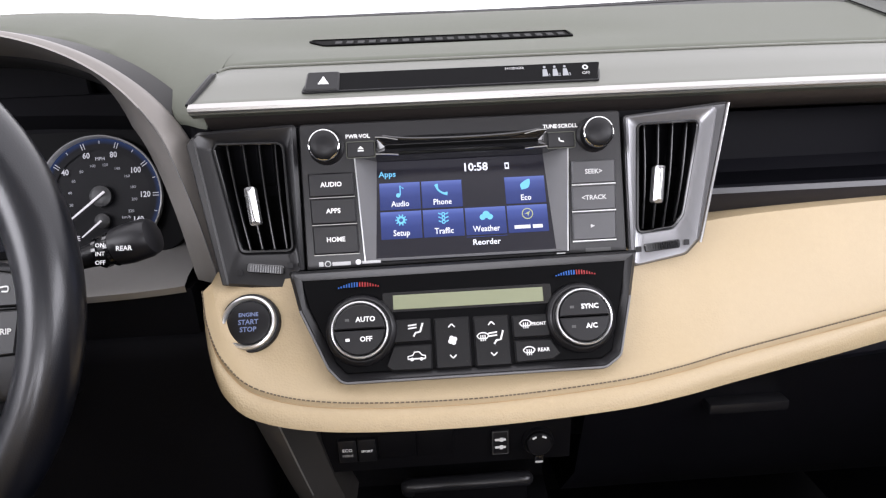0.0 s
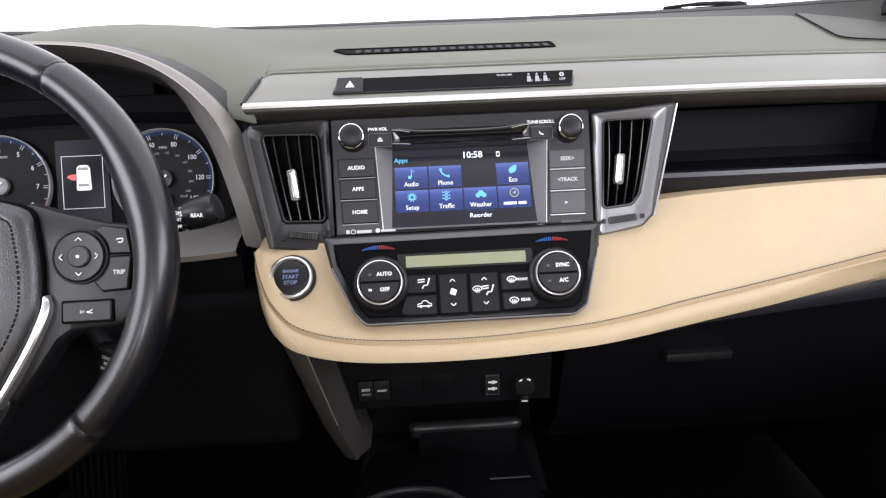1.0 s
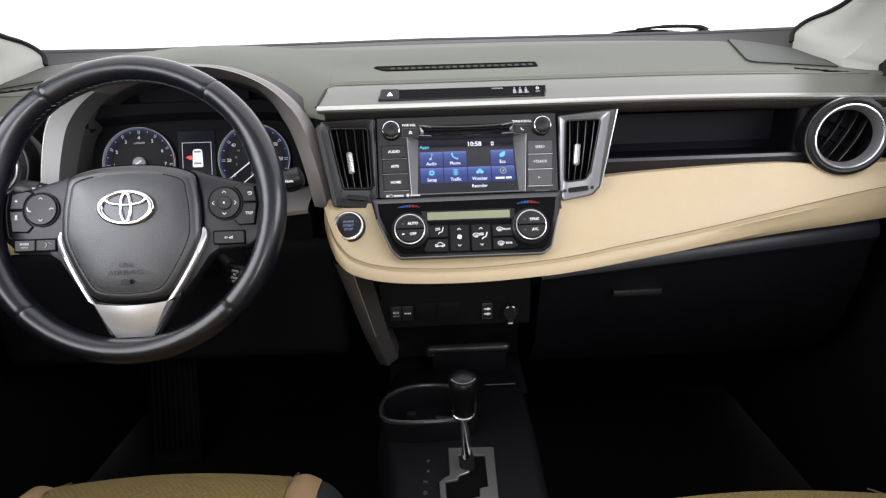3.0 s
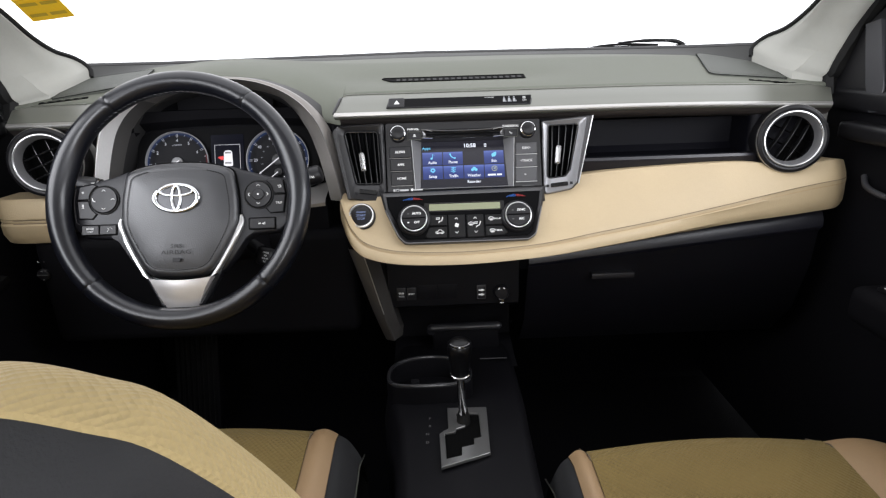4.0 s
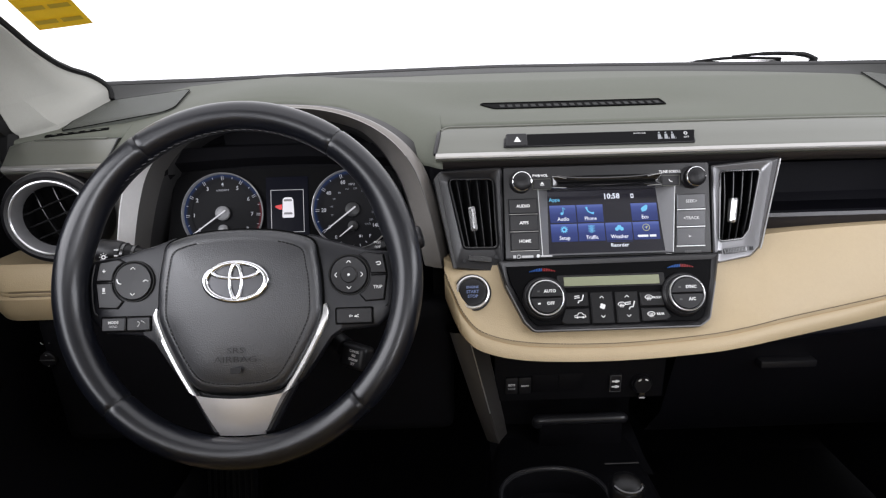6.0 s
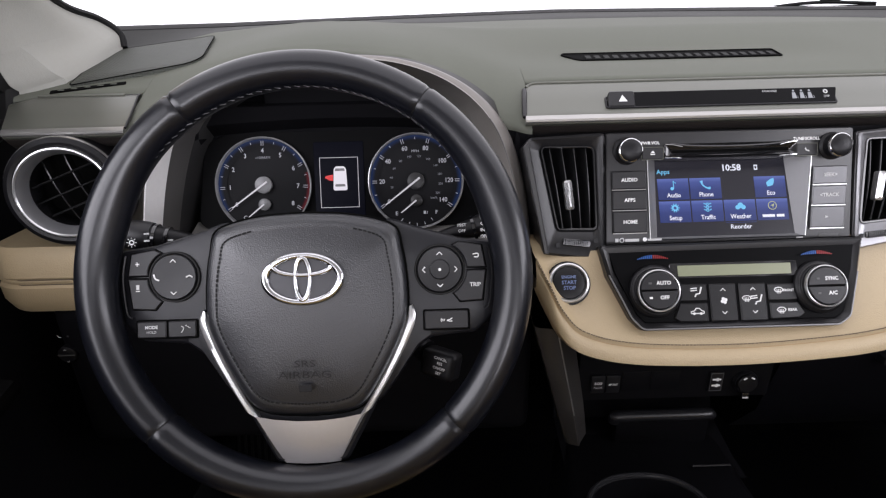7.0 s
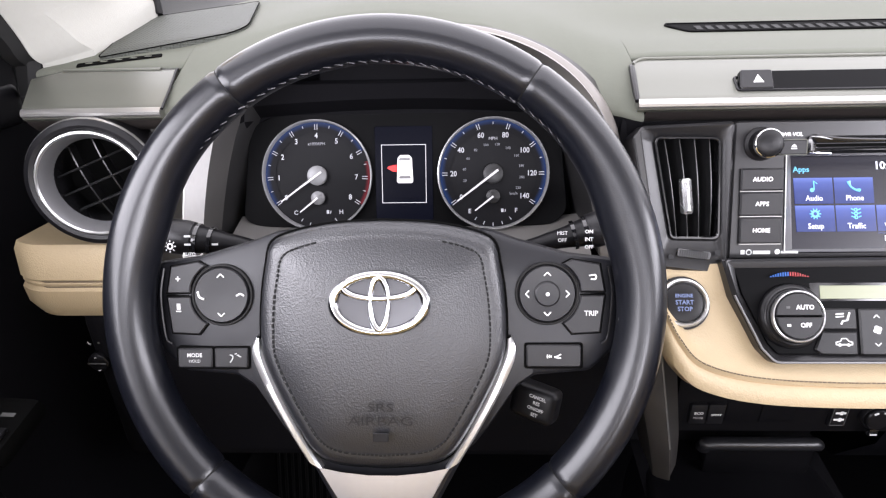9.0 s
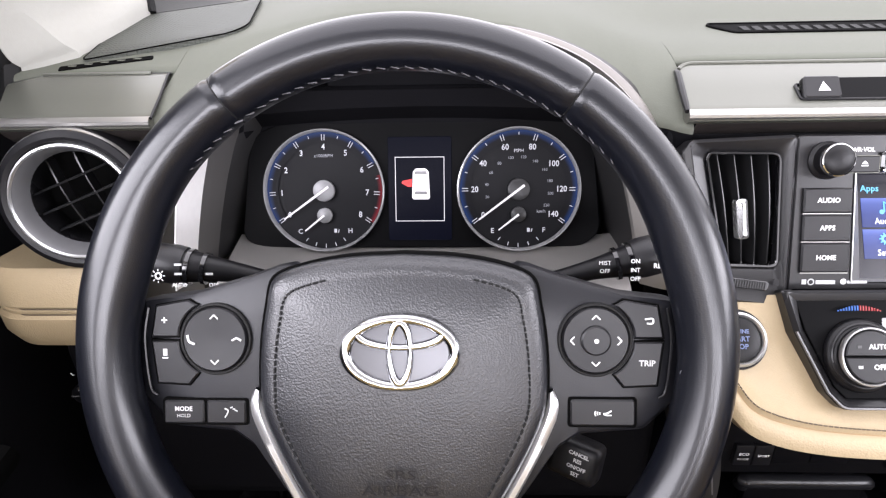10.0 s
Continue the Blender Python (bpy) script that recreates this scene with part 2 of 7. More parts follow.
def plate(bm, outline, front=0.0, depth=0.004, bevel=0.0006):
    """A plate in the local xy plane, its face at z = front, with a bevelled front edge."""
    inner = inset(outline, bevel)
    rings = [[(p[0], p[1], front - depth) for p in outline], [(p[0], p[1], front - bevel) for p in outline], [(p[0], p[1], front) for p in inner]]
    vs = [[bm.verts.new(p) for p in ring] for ring in rings]
    n = len(outline)
    for a, b in zip(vs, vs[1:]):
        for i in range(n):
            bm.faces.new((a[i], a[(i + 1) % n], b[(i + 1) % n], b[i]))
    bm.faces.new(vs[-1])
    bm.faces.new(list(reversed(vs[0])))
    return bm


def inset(outline, d):
    """The outline moved inwards by d."""
    pts = [Vector(p[:2]) for p in outline]
    area = sum(a.x * b.y - b.x * a.y for a, b in zip(pts, pts[1:] + pts[:1]))
    sign = 1 if area > 0 else -1
    out = []
    for i, p in enumerate(pts):
        e1, e2 = p - pts[i - 1], pts[(i + 1) % len(pts)] - p
        n1, n2 = Vector((-e1.y, e1.x)).normalized(), Vector((-e2.y, e2.x)).normalized()
        nn = n1 + n2
        nn = nn.normalized() / max(0.4, nn.length / 2) if nn.length > 1e-6 else n1
        out.append(p + nn * d * sign)
    return out


def ring(bm, outer, inner, front=0.0, depth=0.004, bevel=0.0008, inner_front=None):
    """A frame between two outlines of equal count."""
    f2 = front if inner_front is None else inner_front
    o2, i2 = inset(outer, bevel), inset(inner, -bevel)
    loops = [[(p[0], p[1], front - depth) for p in outer], [(p[0], p[1], front - bevel) for p in outer], [(p[0], p[1], front) for p in o2],
             [(p[0], p[1], f2) for p in i2], [(p[0], p[1], f2 - bevel) for p in inner], [(p[0], p[1], front - depth) for p in inner]]
    loft(bm, loops, closed_u=True, closed_v=True)
    return bm


def loft(bm, sections, closed_u=False, closed_v=False, caps=False):
    """A skin over sections of equal count. closed_v: each section is a loop; closed_u: the last section joins the first."""
    vs = [[bm.verts.new(p) for p in s] for s in sections]
    n = len(vs[0])
    pairs = list(zip(vs, vs[1:])) + ([(vs[-1], vs[0])] if closed_u else [])
    for a, b in pairs:
        for i in range(n if closed_v else n - 1):
            j = (i + 1) % n
            bm.faces.new((a[i], a[j], b[j], b[i]))
    if caps:
        bm.faces.new(list(reversed(vs[0])))
        bm.faces.new(vs[-1])
    return bm


def lathe(bm, profile, n=40, cx=0.0, cy=0.0):
    """Profile of (radius, z) turned about the local z axis; ends with radius 0 are closed."""
    loops = []
    for r, z in profile:
        r = max(r, 1e-5)
        loops.append([(cx + r * math.cos(2 * math.pi * i / n), cy + r * math.sin(2 * math.pi * i / n), z) for i in range(n)])
    loft(bm, loops, closed_v=True)
    return bm


def tube(bm, pts, r, n=8, closed=False, flat=1.0):
    pts = [Vector(p) for p in pts]
    secs, k = [], len(pts)
    up = Vector((0.01, 0.02, 1))
    for i, p in enumerate(pts):
        d = (pts[(i + 1) % k] - pts[i - 1]) if closed or 0 < i < k - 1 else (pts[1] - pts[0] if i == 0 else pts[-1] - pts[-2])
        d.normalize()
        s = d.cross(up)
        if s.length < 1e-4:
            s = d.cross(Vector((0, 1, 0)))
        s.normalize()
        w = s.cross(d)
        rr = r[i] if isinstance(r, (list, tuple)) else r
        secs.append([p + s * rr * math.cos(2 * math.pi * j / n) + w * rr * flat * math.sin(2 * math.pi * j / n) for j in range(n)])
    loft(bm, secs, closed_u=closed, closed_v=True, caps=not closed)
    return bm


def bez(points, n=8):
    """A smooth curve through the points (Catmull-Rom)."""
    pts = [Vector(p) for p in points]
    pts = [pts[0] * 2 - pts[1]] + pts + [pts[-1] * 2 - pts[-2]]
    out = []
    for i in range(1, len(pts) - 2):
        p0, p1, p2, p3 = pts[i - 1:i + 3]
        for j in range(n):
            t = j / n
            out.append(0.5 * ((2 * p1) + (p2 - p0) * t + (2 * p0 - 5 * p1 + 4 * p2 - p3) * t * t + (3 * p1 - p0 - 3 * p2 + p3) * t ** 3))
    out.append(pts[-2])
    return out


def box(bm, x0, y0, z0, x1, y1, z1, bevel=0.002, seg=2):
    m = Matrix.LocRotScale(((x0 + x1) / 2, (y0 + y1) / 2, (z0 + z1) / 2), None, (x1 - x0, y1 - y0, z1 - z0))
    r = bmesh.ops.create_cube(bm, size=1, matrix=m)
    if bevel:
        es = {e for v in r["verts"] for e in v.link_edges}
        bmesh.ops.bevel(bm, geom=list(es), offset=bevel, segments=seg, profile=0.6, affect="EDGES")
    return bm


def B():
    return bmesh.new()


def lerp(a, b, t):
    return a + (b - a) * t


def table(x, rows):
    """Smooth interpolation in rows of (x, value...)."""
    if x <= rows[0][0]:
        return rows[0][1:]
    for a, b in zip(rows, rows[1:]):
        if x <= b[0]:
            t = (x - a[0]) / (b[0] - a[0])
            t = t * t * (3 - 2 * t)
            return tuple(lerp(u, v, t) for u, v in zip(a[1:], b[1:]))
    return rows[-1][1:]


def text(body, size, x, y, z, material, parent, name="lettering", align="CENTER", turn=0.0, bold=0.0, squash=1.0):
    cu = bpy.data.curves.new("lettering", "FONT")
    cu.body, cu.size, cu.align_x, cu.align_y, cu.resolution_u = body, size, align, "CENTER", 2
    cu.offset = bold
    tmp = new("lettering_curve", cu)
    me = bpy.data.meshes.new_from_object(tmp.evaluated_get(bpy.context.evaluated_depsgraph_get()))
    bpy.data.objects.remove(tmp)
    bpy.data.curves.remove(cu)
    me.materials.clear()
    me.materials.append(material)
    ob = new(name, me)
    ob.parent = parent
    ob.matrix_basis = pose(x, y, z, 0, 0, turn) @ Matrix.Diagonal((squash, 1, 1, 1))
    return ob



TUNNELM = mat("black_console_plastic", (0.0034, 0.0033, 0.0042), 0.5, spec=0.12, bump=0.15, grain_size=0.0009, vary=0.2)
# trim underside, its shade and dark reflections put into the colour
UNDERSHADE = mat("underside_brown", (0.034, 0.029, 0.027), 0.36, metal=0.3, spec=0.4, bump=0.1, grain_size=0.0009, vary=0.12)
FLANK = mat("dark_hood_plastic", (0.007, 0.0063, 0.0058), 0.5, spec=0.4, bump=0.2, grain_size=0.0012, vary=0.12)
LINER = mat("grey_hood_lining", (0.019, 0.0185, 0.019), 0.45, spec=0.5, bump=0.15, grain_size=0.0010, vary=0.08)
ENDGREY = mat("satin_end_panel", (0.16, 0.155, 0.145), 0.34, metal=0.5, vary=0.05, bump=0.05, grain_size=0.0005)
BRACE = mat("dark_satin_brace", (0.072, 0.067, 0.063), 0.34, metal=0.45, vary=0.06, bump=0.05, grain_size=0.0005)
KNOBM = mat("black_knob_leather", (0.0022, 0.0022, 0.0027), 0.32, spec=0.25, bump=0.16, grain_size=0.0009, vary=0.15, pattern="leather")
FAINT = mat("faint_print", (0.07, 0.07, 0.07), 0.5, vary=0.02)
# roof out of view, kept paler than the pillars to bounce more light
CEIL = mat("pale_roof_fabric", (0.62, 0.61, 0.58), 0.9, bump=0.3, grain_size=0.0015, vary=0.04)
# near-white copy of the hood paint, for light reflected on the left
HOODLIT = mat("hood_lit_tone", (0.82, 0.81, 0.80), 0.34, metal=0.0, vary=0.06, bump=0.05, grain_size=0.0005)
LEATHER.node_tree.nodes["Principled BSDF"].inputs["Coat Weight"].default_value = 0.25
LEATHER.node_tree.nodes["Principled BSDF"].inputs["Coat Roughness"].default_value = 0.17
PADLEATHER.node_tree.nodes["Principled BSDF"].inputs["Coat Weight"].default_value = 0.3
PADLEATHER.node_tree.nodes["Principled BSDF"].inputs["Coat Roughness"].default_value = 0.42
RIBGREY = mat("outlet_rib_plastic", (0.0042, 0.0044, 0.0042), 0.6, spec=0.2, vary=0.25)
REARSTRIP = mat("dark_cowl_plastic", (0.016, 0.0165, 0.0145), 0.65, bump=0.25, grain_size=0.0012, vary=0.08)
STRIP = mat("trim_edge_silver", (0.40, 0.39, 0.375), 0.30, metal=0.8, vary=0.04)
ramp = TILE.node_tree.nodes.new("ShaderNodeValToRGB")
ramp.color_ramp.elements[0].color = (0.011, 0.014, 0.055, 1)
ramp.color_ramp.elements[1].color = (0.105, 0.150, 0.400, 1)
for at, tone in ((0.45, (0.020, 0.028, 0.105, 1)), (0.80, (0.048, 0.070, 0.220, 1))):
    ramp.color_ramp.elements.new(at).color = tone
axis = TILE.node_tree.nodes.new("ShaderNodeSeparateXYZ")
place = TILE.node_tree.nodes.new("ShaderNodeTexCoord")
TILE.node_tree.links.new(place.outputs["Generated"], axis.inputs[0])
TILE.node_tree.links.new(axis.outputs["Y"], ramp.inputs["Fac"])
TILE.node_tree.links.new(ramp.outputs["Color"], TILE.node_tree.nodes["Principled BSDF"].inputs["Emission Color"])
TILE.node_tree.nodes["Principled BSDF"].inputs["Emission Strength"].default_value = 1.0
# front and flank: one hood paint, light put into two tones
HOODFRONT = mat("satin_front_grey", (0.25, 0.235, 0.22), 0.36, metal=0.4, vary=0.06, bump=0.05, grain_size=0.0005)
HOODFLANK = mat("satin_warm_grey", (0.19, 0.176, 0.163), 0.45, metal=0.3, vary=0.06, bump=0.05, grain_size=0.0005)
RAD = pose(0.003, 0.008, 0.757, 71.7)              # face of the radio
CLI = pose(0.001, -0.041, 0.654, 59.0)        # face of the climate panel
WHL = pose(-0.4065, -0.145, 0.701, 66.4)   # plane of the steering wheel
CLU = pose(-0.411, 0.08, 0.71, 70.7)      # face of the instruments


# ---- cabin shell ----
def cowl_y(x):
    return 0.62 - 0.36 * min(1.15, abs((x - XC) / 0.66)) ** 2


def dash_z(x, y):
    """Height of the dashboard's top skin."""
    u = min(1.0, abs((x - XC) / 0.69))
    side = max(0.0, min(1.0, (-0.25 - x) / 0.25))
    return 0.8211 + 0.21 * (y - 0.088) - 0.18 * max(0, y - 0.3) - 0.010 * u ** 4 + 0.008 * side * side * (3 - 2 * side) * min(1.0, max(0.0, (y - 0.07) / 0.05)) - 0.006 * math.exp(-((y - 0.180) / 0.045) ** 2 - (x / 0.20) ** 6)


def pad_end(x):
    """Rear edge of the grey skin; a dark strip follows up to the glass."""
    u = abs((x - XC) / 0.66)
    return cowl_y(x) - 0.05 - 0.06 * max(0.0, 1 - u * u)


def glass_foot(u):
    """Height of the seal along the foot of the windscreen, u from -1 to 1."""
    return 0.887 - 0.007 * abs(u) + 0.003 * max(0, abs(u) - 0.80) / 0.20


# edge of the dashboard skin beside and over the instruments: distance from the middle, y, z
EDGE = [(0.0, 0.102, 0.853), (0.07, 0.100, 0.848), (0.11, 0.092, 0.836), (0.14, 0.076, 0.816), (0.165, 0.052, 0.796), (0.187, 0.034, 0.783), (0.2112, 0.022, 0.780)]
EDGE_LEFT = [(0.0, 0.102, 0.853), (0.07, 0.100, 0.849), (0.11, 0.092, 0.839), (0.14, 0.074, 0.823), (0.162, 0.050, 0.806), (0.185, 0.032, 0.796), (0.2080, 0.022, 0.788)]


def bulge(x, y):
    """Rise of the dashboard over the instruments."""
    d = abs(x + 0.409) / 0.235
    side = max(0.0, 1 - d * d) ** 2
    along = max(0.0, min(1.0, (0.42 - y) / 0.32))
    return 0.034 * side * along * along * (3 - 2 * along)


def skin_edge(x):
    d, rows = abs(x + 0.409), EDGE if x > -0.409 else EDGE_LEFT
    return table(d, rows) if d < rows[-1][0] else (0.088, None)


def hood_z(x, y):
    """Bulge over the instruments, drawn down to the edge of the arch."""
    y0, z0 = skin_edge(x)
    if z0 is None:
        gap = x + 0.1978 if x > -0.409 else -0.617 - x
        if gap > 0.03:
            return bulge(x, y)
        fade = (1 - gap / 0.03) ** 2 * (1 + 2 * gap / 0.03)
        x1 = -0.1978 if x > -0.409 else -0.617
        y0, z0 = (EDGE if x > -0.409 else EDGE_LEFT)[-1][1:]
        near = max(0.0, min(1.0, 1 - (y - y0) / 0.11))
        return bulge(x, y) + fade * (z0 - dash_z(x1, y0) - bulge(x1, y0)) * near ** 2.4
    near = max(0.0, min(1.0, 1 - (y - y0) / 0.11))
    return bulge(x, y) + (z0 - dash_z(x, y0) - bulge(x, y0)) * near ** 2.4


def shell():
    bm = box(B(), XC - 0.80, -2.3, -0.03, XC + 0.80, 0.75, 0.0, 0)
    tagged(part("floor", bm, CARPET), "black carpet of the footwells and cabin floor", "floor", kind="structure")
    bm = box(B(), XC - 0.80, 0.42, 0.0, XC + 0.80, 0.47, 0.78, 0)
    tagged(part("wall_front", bm, CARPET), "black carpeted bulkhead in front of the footwells", "wall", kind="structure")
    secs = []
    for i in range(13):
        x = XC + (i / 6 - 1) * 0.66
        drop = 0.05 * ((x - XC) / 0.66) ** 4
        secs.append([(x, -0.36 - 0.06 * ((x - XC) / 0.62) ** 2, 1.215 - drop), (x, -0.6, 1.26 - drop), (x, -1.2, 1.28 - drop), (x, -2.1, 1.22 - drop),
                     (x, -2.1, 1.25 - drop), (x, -1.2, 1.31 - drop), (x, -0.6, 1.29 - drop), (x, -0.38, 1.245 - drop)])
    tagged(part("ceiling", loft(B(), secs, closed_v=True, caps=True), CEIL), "light grey fabric headliner of the unseen roof, pale for bounce", "ceiling", kind="structure")
    bm = B()
    box(bm, XC - 0.75, -2.3, 0.0, XC + 0.75, -2.25, 0.78, 0.01)
    box(bm, XC - 0.75, -2.28, 1.17, XC + 0.75, -2.08, 1.25, 0.01)
    tagged(part("wall_rear", bm, DASH_DARK), "dark plastic lining of the tailgate", "wall", kind="structure")
    # floor out of view, added to cut the light from below
    bm = lathe(B(), [(0.0, -0.36), (4.0, -0.36), (14.0, -0.36)], 48, XC, -0.8)
    tagged(part("ground", bm, FLOORM), "unseen grey floor added under the car to dim light from below", "ground", kind="structure")
    for s, nm in ((-1, "wall_left"), (1, "wall_right")):
        bm = B()
        a, b = sorted((XC + s * 0.735, XC + s * 0.80))
        box(bm, a, -2.3, 0.02, b, -1.12, 0.82, 0.012)
        a, b = sorted((XC + s * 0.70, XC + s * 0.77))
        box(bm, a, -1.16, 0.02, b, -1.06, 1.22, 0.012)
        tagged(part(nm, bm, BLACK_MATTE), "matte black rear side lining with door post", "wall", kind="structure")


def pillar(s):
    """Windscreen pillar between its inner and outer edge, s = side."""
    inner = bez([(0.652, 0.235, 0.856), (0.656, 0.240, 0.874), (0.672, 0.226, 0.892), (0.679, 0.18, 0.905), (0.673, 0.12, 0.927), (0.662, 0.05, 0.960), (0.640, -0.15, 1.065), (0.60, -0.42, 1.205)], 5)
    outer = bez([(0.706, 0.098, 0.820), (0.709, 0.090, 0.828), (0.711, 0.084, 0.846), (0.715, 0.075, 0.870), (0.722, 0.055, 0.912), (0.724, 0.0, 0.965), (0.714, -0.20, 1.08), (0.665, -0.46, 1.18)], 5)
    inner.insert(0, inner[0] - Vector((0.0, 0.004, 0.035)))
    outer.insert(0, outer[0] - Vector((0.0, 0.004, 0.035)))
    secs = []
    for k, (a, b) in enumerate(zip(inner, outer)):
        t = k / (len(inner) - 1)
        foot = max(0.0, 1 - t / 0.7) ** 1.5
        m = a.lerp(b, 0.45) + Vector((-0.018 - 0.014 * t - 0.002 * foot, -0.004 + 0.008 * foot, -0.004 + 0.006 * foot))
        q = a.lerp(b, 0.8) + Vector((-0.012 - 0.020 * foot, -0.012 + 0.004 * foot, 0.004 * foot))
        pts = [a, a.lerp(m, 0.5) + Vector((-0.006 + 0.006 * foot, 0, 0)), m, q, b, b + Vector((0.03, 0.01, 0.02)), a + Vector((0.05, 0.03, 0.02))]
        secs.append([(XC + s * p.x, p.y, p.z) for p in pts])
    edge = tube(B(), [(XC + s * (p.x - 0.001), p.y + 0.002, p.z + 0.001) for p in inner[1:]], 0.0045, 8)
    tube(edge, [(XC + s * (p.x + 0.016), p.y + 0.004, p.z + 0.006) for p in outer], 0.015, 8)
    ob = tagged(part("window_seal", edge, RUBBER), "black rubber seal along the windscreen pillar", "seal", kind="structure")
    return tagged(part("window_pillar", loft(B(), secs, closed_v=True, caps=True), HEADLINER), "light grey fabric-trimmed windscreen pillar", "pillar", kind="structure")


def glass_point(u, k):
    a = Vector((XC + u * 0.70, cowl_y(XC + u * 0.68) + 0.03, 0.884))
    b = Vector((XC + u * 0.62, -0.36 - 0.05 * u * u, 1.225 - 0.03 * u * u))
    return a.lerp(b, k) + Vector((0, 0, 0.03 * math.sin(math.pi * k)))


def windscreen():
    g = bpy.data.materials.new("clear_glass")
    g.use_nodes = True
    p = g.node_tree.nodes["Principled BSDF"]
    p.inputs["Transmission Weight"].default_value = 1.0
    p.inputs["Roughness"].default_value = 0.0
    p.inputs["IOR"].default_value = 1.01
    p.inputs["Base Color"].default_value = (1, 1, 1, 1)
    root = thing("window_1", pose(0, 0, 0), "clear curved windscreen above the dashboard", "windscreen", "structure")
    ob = part("pane", loft(B(), [[glass_point(i / 10 - 1, k / 6) for k in range(7)] for i in range(21)]), g, root)
    ob.visible_shadow = False
    rows = []
    for i in range(61):
        u = i / 30 - 1
        x = XC + u * 0.70
        y = cowl_y(XC + u * 0.68)
        z = glass_foot(u)
        rows.append([(x, y - 0.010, z - 0.014), (x, y - 0.006, z - 0.005), (x, y + 0.004, z - 0.002), (x, y + 0.016, z), (x, y + 0.06, z - 0.006), (x, y + 0.06, 0.84)])
    part("seal", loft(B(), rows), RUBBER, root, "black seal along the foot of the glass")
    return root


def wiper(x0, y0, x1, y1, z, side):
    root = thing("windscreen_wiper", pose(x0, y0, z), "black windscreen wiper resting outside the glass", "wiper", group="windscreen wipers")
    d = Vector((x1 - x0, y1 - y0, 0))
    part("arm", tube(B(), bez([(0, 0, -0.012), tuple(d * 0.15 + Vector((0, 0, 0.000))), tuple(d * 0.5 + Vector((0, 0, 0.003))), tuple(d * 0.8 + Vector((0, 0, -0.001)))], 5), [0.005] * 6 + [0.004] * 5 + [0.003] * 5, 8), RUBBER, root)
    part("blade", tube(B(), bez([tuple(d * 0.3 + Vector((0, 0.012, -0.008))), tuple(d * 0.8 + Vector((0, 0.012, -0.004))), tuple(d * 1.25 + Vector((0, 0.01, -0.012)))], 6), 0.0035, 6), RUBBER, root)
    return root


OPEN = 3        # degrees by which the driver's door stands open


